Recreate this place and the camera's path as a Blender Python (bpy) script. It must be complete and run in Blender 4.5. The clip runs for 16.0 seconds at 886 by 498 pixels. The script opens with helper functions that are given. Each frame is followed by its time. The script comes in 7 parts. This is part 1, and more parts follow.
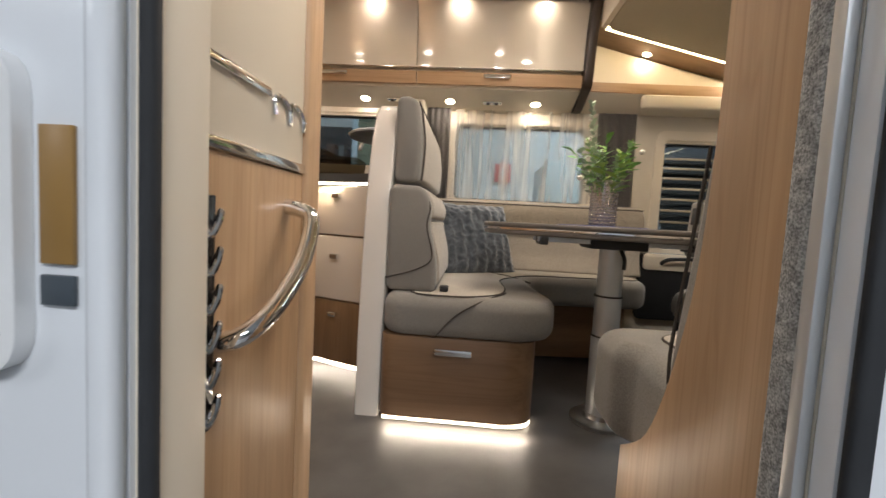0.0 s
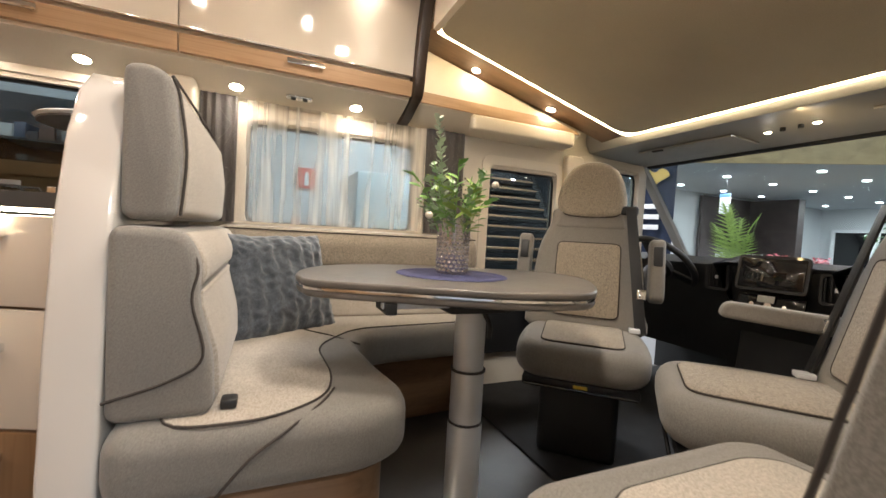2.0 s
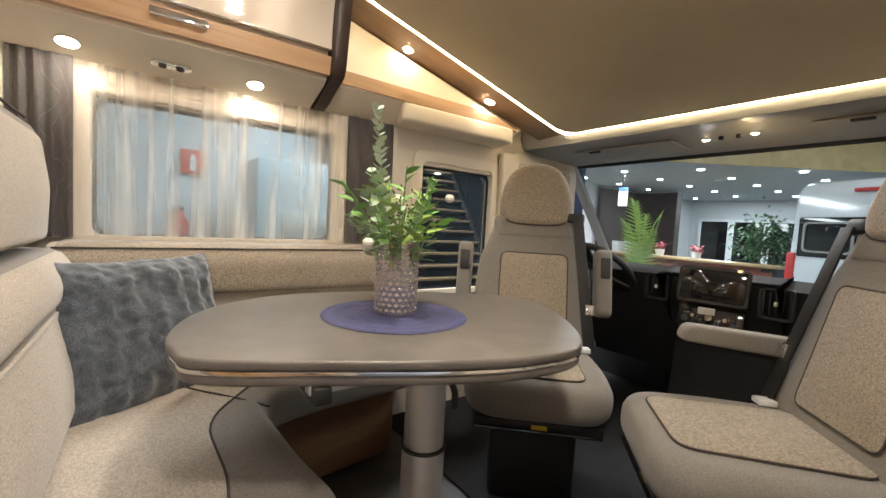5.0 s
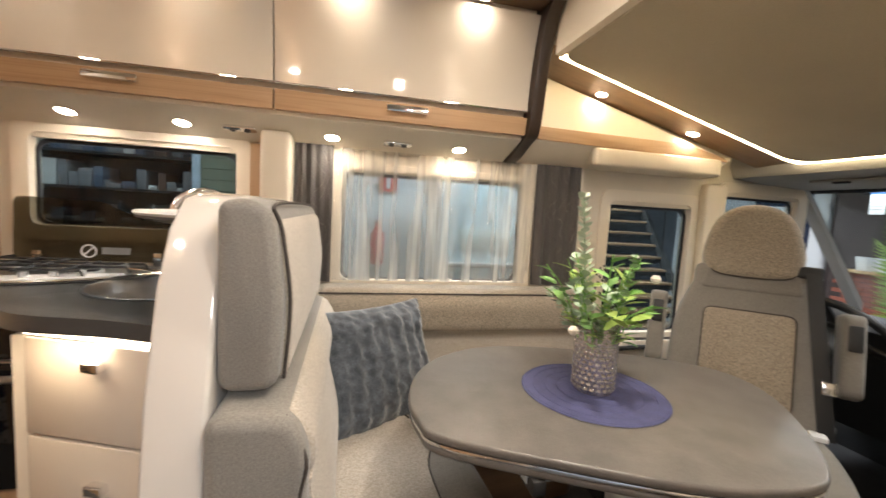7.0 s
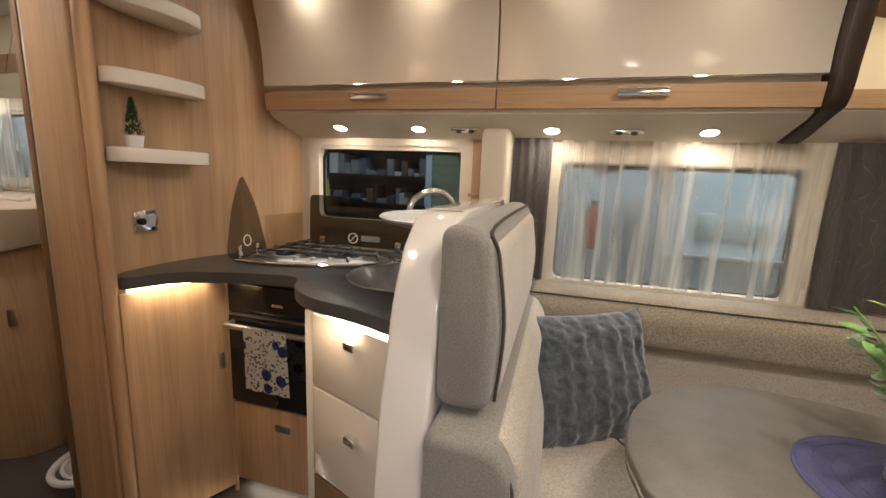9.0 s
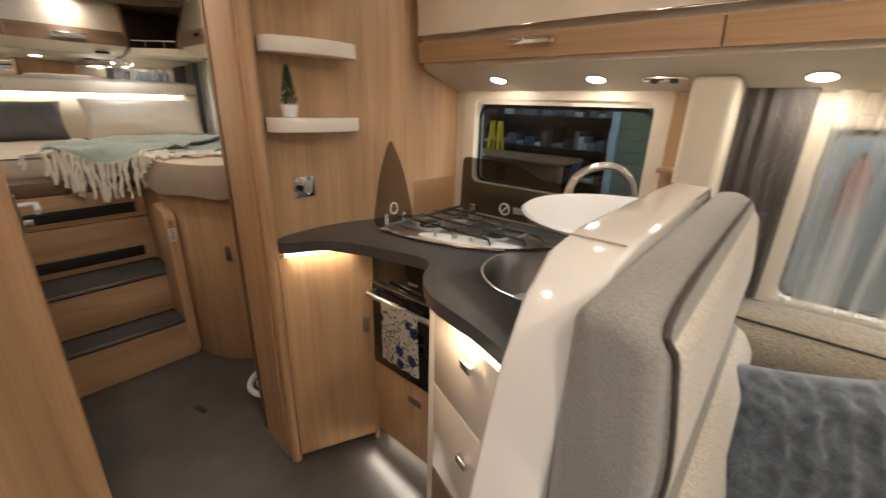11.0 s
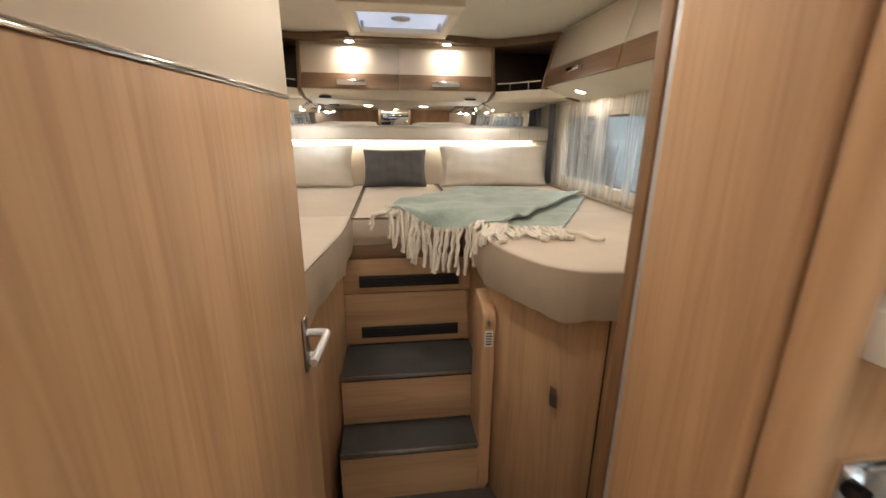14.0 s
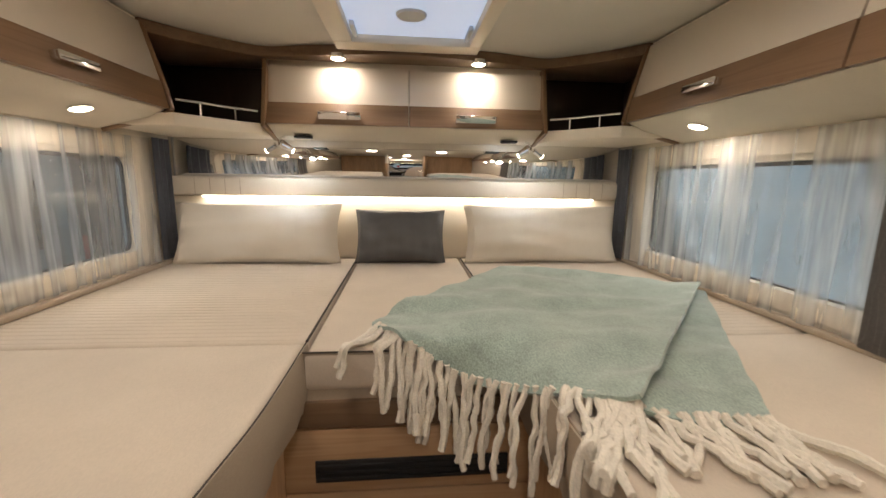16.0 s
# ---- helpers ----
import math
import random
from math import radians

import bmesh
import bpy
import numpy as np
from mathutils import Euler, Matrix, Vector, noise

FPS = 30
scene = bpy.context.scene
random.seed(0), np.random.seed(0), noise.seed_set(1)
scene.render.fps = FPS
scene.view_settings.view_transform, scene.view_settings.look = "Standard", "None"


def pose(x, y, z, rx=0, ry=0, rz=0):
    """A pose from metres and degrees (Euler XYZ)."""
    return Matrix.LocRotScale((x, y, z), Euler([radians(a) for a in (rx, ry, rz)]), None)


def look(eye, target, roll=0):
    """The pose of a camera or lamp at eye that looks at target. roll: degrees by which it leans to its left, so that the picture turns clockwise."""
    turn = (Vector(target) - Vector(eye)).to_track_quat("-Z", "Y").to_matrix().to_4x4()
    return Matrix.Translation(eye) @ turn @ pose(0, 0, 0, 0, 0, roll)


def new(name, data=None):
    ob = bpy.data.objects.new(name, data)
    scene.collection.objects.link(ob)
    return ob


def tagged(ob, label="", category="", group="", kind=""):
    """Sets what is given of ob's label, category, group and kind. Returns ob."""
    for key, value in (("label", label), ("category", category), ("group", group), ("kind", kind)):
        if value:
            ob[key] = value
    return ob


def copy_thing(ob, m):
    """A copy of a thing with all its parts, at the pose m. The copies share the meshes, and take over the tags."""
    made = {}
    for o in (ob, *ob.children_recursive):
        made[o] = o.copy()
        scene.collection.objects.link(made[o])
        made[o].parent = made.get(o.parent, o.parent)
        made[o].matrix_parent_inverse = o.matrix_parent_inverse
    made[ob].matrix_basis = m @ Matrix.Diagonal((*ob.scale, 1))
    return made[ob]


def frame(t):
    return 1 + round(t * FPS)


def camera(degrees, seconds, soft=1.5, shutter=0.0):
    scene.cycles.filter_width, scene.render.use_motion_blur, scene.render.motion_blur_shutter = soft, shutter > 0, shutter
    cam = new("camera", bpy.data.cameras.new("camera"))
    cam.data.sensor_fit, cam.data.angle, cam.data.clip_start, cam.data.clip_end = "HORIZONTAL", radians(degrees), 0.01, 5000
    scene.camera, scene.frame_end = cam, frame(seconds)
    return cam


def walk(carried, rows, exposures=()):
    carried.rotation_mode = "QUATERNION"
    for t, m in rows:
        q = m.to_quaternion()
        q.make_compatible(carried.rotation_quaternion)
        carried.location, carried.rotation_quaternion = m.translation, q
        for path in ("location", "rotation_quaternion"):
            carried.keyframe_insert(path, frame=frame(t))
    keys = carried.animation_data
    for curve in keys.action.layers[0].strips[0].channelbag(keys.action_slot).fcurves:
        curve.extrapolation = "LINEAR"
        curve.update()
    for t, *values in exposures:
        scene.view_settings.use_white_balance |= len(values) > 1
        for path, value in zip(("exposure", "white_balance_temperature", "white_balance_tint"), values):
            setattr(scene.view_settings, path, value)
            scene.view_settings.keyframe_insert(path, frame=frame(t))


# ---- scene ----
cam = camera(95.1, 16.0, soft=1.5, shutter=0.3)
PATH = [
    (0, (0.103, 0.086, 0.721), (-0.036, 2.077, 0.584), 3.1),
    (0.5, (0.046, 0.17, 0.737), (0.27, 2.154, 0.611), 3.2),
    (1, (0.029, 0.271, 0.759), (0.524, 2.206, 0.646), 3.2),
    (1.5, (0.032, 0.432, 0.778), (0.722, 2.308, 0.694), 3.3),
    (2, (0.078, 0.588, 0.862), (0.867, 2.424, 0.788), 3.3),
    (2.5, (0.084, 0.624, 0.917), (0.96, 2.421, 0.857), 3.4),
    (3, (0.088, 0.649, 0.917), (1.062, 2.394, 0.853), 3.4),
    (5.5, (0.129, 0.924, 1.009), (1.307, 2.536, 0.883), 3.2),
    (6, (0.081, 0.91, 1.082), (1.162, 2.587, 0.949), 3.3),
    (6.5, (0.047, 0.905, 1.13), (0.865, 2.724, 0.977), 3.3),
    (7, (0.001, 0.894, 1.166), (0.458, 2.833, 0.985), 3.3),
    (7.5, (-0.003, 0.896, 1.178), (0.042, 2.886, 0.984), 3.0),
    (8, (-0.01, 0.89, 1.199), (-0.32, 2.855, 0.989), 2.8),
    (10.5, (-0.035, 1.18, 1.317), (-0.891, 2.864, 0.661), 2.2),
    (11, (-0.068, 1.233, 1.342), (-1.287, 2.668, 0.667), 1.6),
    (11.5, (-0.183, 1.278, 1.348), (-1.646, 2.441, 0.637), 1.2),
    (12, (-0.362, 1.293, 1.366), (-1.969, 2.243, 0.65), 0.8),
    (12.5, (-0.516, 1.307, 1.373), (-2.206, 2.103, 0.657), 0.6),
    (13, (-0.691, 1.401, 1.395), (-2.468, 1.984, 0.685), 0.4),
    (13.5, (-0.867, 1.474, 1.414), (-2.713, 1.843, 0.74), 0.6),
    (14, (-1.046, 1.48, 1.418), (-2.948, 1.729, 0.853), 0.5),
    (14.5, (-1.262, 1.465, 1.44), (-3.194, 1.673, 0.964), 0.6),
    (15, (-1.487, 1.491, 1.438), (-3.434, 1.691, 1.025), 0.7),
    (15.5, (-1.704, 1.533, 1.441), (-3.66, 1.729, 1.074), 0.8),
    (16, (-1.911, 1.536, 1.432), (-3.873, 1.721, 1.095), 0.9),
]
EXPOSURE = [(0, -0.15), (0.5, -0.1), (1.0, 0.0), (1.5, 0.2), (3.0, 0.3), (5.5, 0.25), (6.5, 0.15), (7.0, 0.2), (7.5, -0.15), (8.2, -0.25), (10.3, -0.25), (11.5, -0.15), (12.2, 0.2), (12.6, 0.35), (13.0, 0.3), (13.6, 0.1), (14.5, -0.05), (16.0, -0.2)]
walk(cam, [(t, look(eye, target, roll)) for t, eye, target, roll in PATH], EXPOSURE)

# ---- world and lights ----
world = bpy.data.worlds.new("hall")
scene.world = world
world.use_nodes = True
world.node_tree.nodes["Background"].inputs[0].default_value = (0.75, 0.85, 1.0, 1)
world.node_tree.nodes["Background"].inputs[1].default_value = 0.15
WARM, COOL = (1.0, 0.88, 0.76), (0.93, 0.96, 1.0)


def lamp(name, at, to, watts, size, colour=WARM, size_y=None, spread=180):
    data = bpy.data.lights.new(name, "AREA")
    data.energy, data.color, data.size, data.spread = watts, colour, size, radians(spread)
    data.shape = "DISK"
    if size_y:
        data.shape, data.size_y = "RECTANGLE", size_y
    ob = new(name, data)
    ob.matrix_world = look(at, to)
    return ob


UNDER = [(-0.907, 2.49, 1.4255), (-0.571, 2.495, 1.424), (-0.071, 2.5, 1.4225), (0.423, 2.503, 1.4215)]
SOFFIT = [(-0.94, 2.27, 1.9), (-0.48, 2.27, 1.9), (-0.03, 2.27, 1.9), (0.42, 2.27, 1.9)]
FRONT_SPOTS = [(0.99, 2.424, 1.686), (1.453, 2.418, 1.571)]
VISOR = [(2.088, 1.524, 1.402), (2.106, 1.71, 1.402)]
BED_SPOTS = [(-3.183, 2.473, 1.616), (-3.183, 0.63, 1.616), (-2.25, 2.473, 1.616), (-2.25, 0.63, 1.616)]
REAR_SPOTS = [(-3.655, 1.27, 1.903), (-3.655, 1.835, 1.903)]
for p in UNDER:
    lamp("under_cabinet_lamp", (p[0], p[1], p[2] - 0.012), (p[0], p[1] - 0.05, 0), 0.75, 0.036)
for p in SOFFIT:
    lamp("soffit_lamp", (p[0], p[1], p[2] - 0.012), (p[0], p[1] - 0.02, 0), 0.6, 0.045)
for p in FRONT_SPOTS:
    lamp("shelf_lamp", (p[0], p[1], p[2] - 0.02), (p[0] + 0.03, p[1] + 0.06, p[2] - 0.5), 0.2, 0.036)
for p in VISOR:
    lamp("visor_lamp", (p[0], p[1], p[2] - 0.015), (p[0] - 0.3, p[1], 0), 2.5, 0.03, COOL)
for p in BED_SPOTS:
    lamp("bed_lamp", (p[0], p[1], p[2] - 0.015), (p[0], p[1] + (1.5 - p[1]) * 0.15, 0), 1.1, 0.036)
for p in REAR_SPOTS:
    lamp("rear_lamp", (p[0], p[1], p[2] - 0.015), (p[0] - 0.02, p[1], 0), 1.15, 0.04)
# unseen fill lamps added under the ceiling along the aisle, above the picture
for x, y, w in ((0.25, 1.0, 7.5), (0.55, 1.5, 11.0), (-0.75, 1.25, 3.2), (-1.75, 1.55, 3.7), (-2.6, 1.2, 2.5), (-2.6, 1.9, 2.5)):
    lamp("ceiling_fill", (x, y, 1.9), (x, y, 0), w, 0.1)
# strips
lamp("plinth_strip_bench", (0.08, 1.452, 0.03), (0.08, 1.3, -0.15), 1.3, 0.5, (1, 0.85, 0.68), 0.012)
lamp("plinth_strip_kitchen", (-0.72, 2.0, 0.04), (-0.75, 1.7, -0.15), 1.3, 0.75, (1, 0.88, 0.74), 0.012)
lamp("counter_strip", (-0.5, 1.84, 0.858), (-0.5, 1.85, 0.4), 0.7, 0.34, (1, 0.8, 0.55), 0.012)
lamp("counter_strip_door", (-1.19, 1.93, 0.858), (-1.21, 1.94, 0.4), 0.32, 0.2, (1, 0.8, 0.55), 0.012)
lamp("headboard_strip", (-3.845, 1.55, 1.335), (-3.845, 1.55, 0.5), 0.9, 1.9, (1, 0.88, 0.72), 0.02).rotation_euler.z = radians(90)
lamp("lift_bed_strip", (1.3, 2.3, 1.605), (1.3, 2.42, 1.65), 0.45, 1.1, (1, 0.72, 0.36), 0.015)
lamp("lift_bed_strip_front", (1.9, 1.5, 1.468), (2.1, 1.5, 1.5), 1.5, 0.015, (1, 0.72, 0.36), 1.4)
for y in (1.02, 2.08):
    lamp("reading_lamp", (-3.66, y, 1.53), (-3.86, y - 0.02, 1.3), 0.8, 0.03, (0.9, 0.95, 1.0))
# showroom ceiling panels
for x, y in ((-4.5, -3.0), (1.5, -3.0), (6.5, 0.5), (2.2, 4.9), (-3.5, 4.6), (-8.5, 5.5)):
    lamp("hall_panel", (x, y, 3.25), (x, y, 0), (110 if x < 0 else 265) if y < 0 else (45 if x < 0 else 80 if x > 5 else 200), 2.2, COOL, 1.2)
# area lamps added below the soffit to brighten the reception
for x, y in ((7.2, 5.0), (9.6, 4.4), (12.2, 2.6), (12.6, 5.2)):
    lamp("reception_fill", (x, y, 2.13), (x, y, 0), 75, 1.6, COOL, 0.6)

# ---- materials ----
def shader(name, base, rough=0.5, metal=0.0, **extra):
    m = bpy.data.materials.new(name)
    m.use_nodes = True
    b = m.node_tree.nodes["Principled BSDF"]
    b.inputs["Base Color"].default_value = (*base, 1)
    b.inputs["Roughness"].default_value = rough
    b.inputs["Metallic"].default_value = metal
    for k, v in extra.items():
        b.inputs[k.replace("_", " ")].default_value = v
    return m, m.node_tree, b


def mapped(nt, scale):
    co = nt.nodes.new("ShaderNodeTexCoord")
    mp = nt.nodes.new("ShaderNodeMapping")
    mp.inputs["Scale"].default_value = scale
    nt.links.new(co.outputs["Object"], mp.inputs["Vector"])
    return mp.outputs["Vector"]


def noise_of(nt, scale, freq, detail=4, distort=0.0):
    n = nt.nodes.new("ShaderNodeTexNoise")
    n.inputs["Scale"].default_value, n.inputs["Detail"].default_value = freq, detail
    n.inputs["Distortion"].default_value = distort
    nt.links.new(mapped(nt, scale), n.inputs["Vector"])
    return n.outputs["Fac"]


def ramp(nt, fac, stops):
    r = nt.nodes.new("ShaderNodeValToRGB")
    while len(r.color_ramp.elements) < len(stops):
        r.color_ramp.elements.new(0.5)
    for e, (p, c) in zip(r.color_ramp.elements, stops):
        e.position, e.color = p, (*c, 1)
    nt.links.new(fac, r.inputs["Fac"])
    return r.outputs["Color"]


def mixed(nt, a, b, amount, mode="MULTIPLY"):
    m = nt.nodes.new("ShaderNodeMix")
    m.data_type, m.blend_type = "RGBA", mode
    m.inputs["Factor"].default_value = amount
    nt.links.new(a, m.inputs["A"])
    nt.links.new(b, m.inputs["B"])
    return m.outputs["Result"]


def bumped(nt, b, height, strength, distance=0.002):
    u = nt.nodes.new("ShaderNodeBump")
    u.inputs["Strength"].default_value, u.inputs["Distance"].default_value = strength, distance
    nt.links.new(height, u.inputs["Height"])
    nt.links.new(u.outputs["Normal"], b.inputs["Normal"])


def mottled(name, base, rough, vary=0.12, freq=6.0, grain=0.0, grain_freq=300.0, metal=0.0, **extra):
    m, nt, b = shader(name, base, rough, metal, **extra)
    lo, hi = tuple(c * (1 - vary) for c in base), tuple(min(1, c * (1 + vary)) for c in base)
    col = ramp(nt, noise_of(nt, (1, 1, 1), freq), [(0.3, lo), (0.7, hi)])
    if grain:
        fine = noise_of(nt, (1, 1, 1), grain_freq, 2)
        g = 1 - grain
        col = mixed(nt, col, ramp(nt, fine, [(0.3, (g, g, g)), (0.7, (1, 1, 1))]), 1.0)
        bumped(nt, b, fine, 0.35)
    nt.links.new(col, b.inputs["Base Color"])
    return m


def wood(name, base, along, rough=0.4):
    """Fine-grained veneer, the grain running along the axis given."""
    m, nt, b = shader(name, base, rough)
    wide = [5.0, 5.0, 5.0]
    wide["xyz".index(along)] = 0.35
    fine = [42.0, 42.0, 42.0]
    fine["xyz".index(along)] = 1.6
    lo, hi = tuple(c * 0.78 for c in base), tuple(c * 1.12 for c in base)
    broad = ramp(nt, noise_of(nt, wide, 2.0, 3, 0.6), [(0.3, lo), (0.7, hi)])
    streak = noise_of(nt, fine, 2.0, 5, 1.2)
    lines = ramp(nt, streak, [(0.35, (0.8, 0.76, 0.7)), (0.55, (1, 1, 1))])
    vein = [10.0, 10.0, 10.0]
    vein["xyz".index(along)] = 0.4
    figure = ramp(nt, noise_of(nt, vein, 1.5, 2, 0.9), [(0.40, (1, 1, 1)), (0.445, (0.72, 0.64, 0.56)), (0.47, (1, 1, 1)), (0.52, (1, 1, 1)), (0.56, (0.76, 0.69, 0.61)), (0.585, (1, 1, 1))])
    nt.links.new(mixed(nt, mixed(nt, broad, lines, 0.34), figure, 0.4), b.inputs["Base Color"])
    bumped(nt, b, streak, 0.08, 0.001)
    return m


def weave(name, lo, hi, freq=120.0):
    """Woven upholstery, flecked in two tones."""
    m, nt, b = shader(name, hi, 0.9, **{"Sheen_Weight": 0.25})
    a = noise_of(nt, (1, 1, 3.0), freq, 2)
    c = noise_of(nt, (3.0, 1, 1), freq, 2)
    mul = nt.nodes.new("ShaderNodeMath")
    mul.operation = "ADD"
    nt.links.new(a, mul.inputs[0])
    nt.links.new(c, mul.inputs[1])
    half = nt.nodes.new("ShaderNodeMath")
    half.operation = "MULTIPLY"
    half.inputs[1].default_value = 0.5
    nt.links.new(mul.outputs[0], half.inputs[0])
    col = ramp(nt, half.outputs[0], [(0.4, lo), (0.6, hi)])
    big = ramp(nt, noise_of(nt, (1, 1, 1), 5.0), [(0.3, (0.86, 0.86, 0.86)), (0.7, (1, 1, 1))])
    nt.links.new(mixed(nt, col, big, 1.0), b.inputs["Base Color"])
    bumped(nt, b, half.outputs[0], 0.5, 0.002)
    return m


def glow(name, colour, strength):
    m, nt, b = shader(name, (0.9, 0.9, 0.9), 0.5)
    b.inputs["Emission Color"].default_value = (*colour, 1)
    b.inputs["Emission Strength"].default_value = strength
    return m


def sheer(name, colour, see, thread=0.0):
    m = bpy.data.materials.new(name)
    m.use_nodes = True
    nt = m.node_tree
    nt.nodes.clear()
    out = nt.nodes.new("ShaderNodeOutputMaterial")
    tr = nt.nodes.new("ShaderNodeBsdfTransparent")
    tl = nt.nodes.new("ShaderNodeBsdfTranslucent")
    df = nt.nodes.new("ShaderNodeBsdfDiffuse")
    tl.inputs["Color"].default_value = df.inputs["Color"].default_value = (*colour, 1)
    cloth, mix = nt.nodes.new("ShaderNodeMixShader"), nt.nodes.new("ShaderNodeMixShader")
    cloth.inputs[0].default_value = 0.4
    nt.links.new(df.outputs[0], cloth.inputs[1])
    nt.links.new(tl.outputs[0], cloth.inputs[2])
    f = ramp(nt, noise_of(nt, (1, 1, 0.06), 17.0, 4, 0.3), [(0.36, (see - 0.38,) * 3), (0.5, (see,) * 3), (0.66, (see + 0.2,) * 3)])
    nt.links.new(f, mix.inputs[0])
    nt.links.new(cloth.outputs[0], mix.inputs[1])
    nt.links.new(tr.outputs[0], mix.inputs[2])
    nt.links.new(mix.outputs[0], out.inputs["Surface"])
    return m


OAK = (0.53, 0.345, 0.20)
wood_z, wood_x, wood_y = wood("veneer_upright", OAK, "z"), wood("veneer_along", OAK, "x"), wood("veneer_across", OAK, "y")
brown_x = wood("brown_veneer_along", (0.22, 0.13, 0.072), "x", 0.35)
brown_y = wood("brown_veneer_across", (0.22, 0.14, 0.085), "y", 0.35)
brown_z = wood("brown_veneer_upright", (0.23, 0.135, 0.07), "z", 0.35)
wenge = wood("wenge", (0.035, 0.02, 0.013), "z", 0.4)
cream = mottled("cream_lacquer", (0.76, 0.68, 0.56), 0.45, 0.03, 3)
gloss = mottled("cream_gloss", (0.70, 0.62, 0.52), 0.07, 0.02, 3, Coat_Weight=0.6, Coat_Roughness=0.03)
shelf_white = mottled("shelf_white", (0.80, 0.76, 0.70), 0.12, 0.02, 3, Coat_Weight=0.5, Coat_Roughness=0.05)
gloss_white = mottled("white_gloss", (0.64, 0.60, 0.545), 0.1, 0.02, 3, Coat_Weight=0.6, Coat_Roughness=0.04)
ceiling_mat = mottled("ceiling_vinyl", (0.74, 0.70, 0.62), 0.7, 0.03, 5, 0.06)
lining = mottled("lining", (0.70, 0.63, 0.52), 0.7, 0.04, 5, 0.06)
lift_mat = mottled("lift_bed_lining", (0.50, 0.43, 0.31), 0.75, 0.05, 4, 0.08)
grey_trim = mottled("grey_trim", (0.34, 0.33, 0.31), 0.6, 0.04, 5, 0.06)
floor_mat = mottled("vinyl_floor", (0.092, 0.085, 0.080), 0.42, 0.2, 7, 0.25, 240)
carpet = mottled("step_carpet", (0.075, 0.072, 0.07), 0.9, 0.15, 9, 0.4, 400)
counter_mat = mottled("slate_laminate", (0.066, 0.066, 0.067), 0.32, 0.1, 9, 0.15, 500)
table_mat = mottled("table_laminate", (0.165, 0.15, 0.137), 0.3, 0.16, 14, 0.15, 300)
taupe = weave("taupe_cloth", (0.18, 0.164, 0.142), (0.255, 0.236, 0.21), 240)
tweed = weave("tweed", (0.36, 0.315, 0.255), (0.54, 0.48, 0.405), 190)
tweed_dark = weave("tweed_dark", (0.20, 0.165, 0.125), (0.42, 0.355, 0.275), 165)
piping = mottled("piping", (0.05, 0.04, 0.033), 0.8, 0.1)
chrome, _, _ = shader("chrome", (0.82, 0.82, 0.82), 0.08, 1.0)
steel = mottled("brushed_steel", (0.46, 0.46, 0.46), 0.28, 0.08, 30, metal=1.0)
alu = mottled("satin_aluminium", (0.60, 0.62, 0.64), 0.38, 0.04, 8, metal=0.55)
black = mottled("black_plastic", (0.018, 0.018, 0.019), 0.5, 0.15, 12, 0.2, 500)
black_gloss, _, _ = shader("black_glass", (0.01, 0.01, 0.011), 0.06)
rubber = mottled("rubber", (0.02, 0.022, 0.026), 0.75, 0.15, 20)
white = mottled("white_plastic", (0.78, 0.79, 0.80), 0.3, 0.02, 3)
body_white = mottled("body_paint", (0.76, 0.79, 0.83), 0.15, 0.02, 3, Coat_Weight=0.5)
sheet = mottled("bed_cover", (0.66, 0.57, 0.47), 0.85, 0.05, 5, 0.12, 500)
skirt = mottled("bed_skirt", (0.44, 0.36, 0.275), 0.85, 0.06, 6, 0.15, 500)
pillow_mat = mottled("pillow_satin", (0.66, 0.59, 0.49), 0.42, 0.04, 6, 0.08, 500, Sheen_Weight=0.3)
dark_pillow_mat = mottled("charcoal_satin", (0.095, 0.09, 0.088), 0.5, 0.12, 8, 0.1, 500)
fur = mottled("blue_grey_fur", (0.095, 0.11, 0.13), 0.95, 0.45, 34, 0.6, 300, Sheen_Weight=0.5)
sage = mottled("sage_wool", (0.37, 0.46, 0.405), 0.95, 0.16, 18, 0.4, 260, Sheen_Weight=0.4)
fringe_mat = mottled("cream_wool", (0.80, 0.74, 0.64), 0.95, 0.08, 30, 0.2, 300)
mat_blue = mottled("blue_placemat", (0.085, 0.09, 0.21), 0.75, 0.12, 30, 0.35, 350)
net = sheer("net_curtain", (0.80, 0.76, 0.67), 0.68)
net_white = sheer("white_net", (0.76, 0.77, 0.76), 0.66)
led = glow("led_strip", (1.0, 0.80, 0.48), 14.0)
led_white = glow("led_warm_white", (1.0, 0.86, 0.66), 9.0)
led_gold = glow("led_gold", (1.0, 0.66, 0.26), 5.0)
bulb = glow("bulb", (1.0, 0.86, 0.62), 30.0)
hall_glow = glow("hall_tube", (0.92, 0.97, 1.0), 9.0)
leaf_mats = [mottled("leaf_green", (0.2, 0.40, 0.11), 0.5, 0.25, 30), mottled("leaf_grey_green", (0.34, 0.45, 0.32), 0.6, 0.2, 30), mottled("leaf_lime", (0.33, 0.47, 0.11), 0.5, 0.2, 30)]
conifer_leaf = mottled("leaf_deep", (0.05, 0.13, 0.045), 0.5, 0.3, 20)
conifer = mottled("conifer", (0.02, 0.06, 0.018), 0.7, 0.4, 40)
brick_mat = mottled("red_brick", (0.30, 0.10, 0.065), 0.8, 0.2, 5, 0.2, 200)
hall_wall = mottled("hall_wall", (0.60, 0.625, 0.64), 0.7, 0.04, 1)
hall_floor = mottled("hall_floor", (0.22, 0.22, 0.225), 0.35, 0.12, 0.8, 0.1, 60)
hall_dark = mottled("hall_dark", (0.05, 0.055, 0.065), 0.7, 0.4, 2.0)
red = mottled("red_sign", (0.60, 0.05, 0.05), 0.5, 0.05)


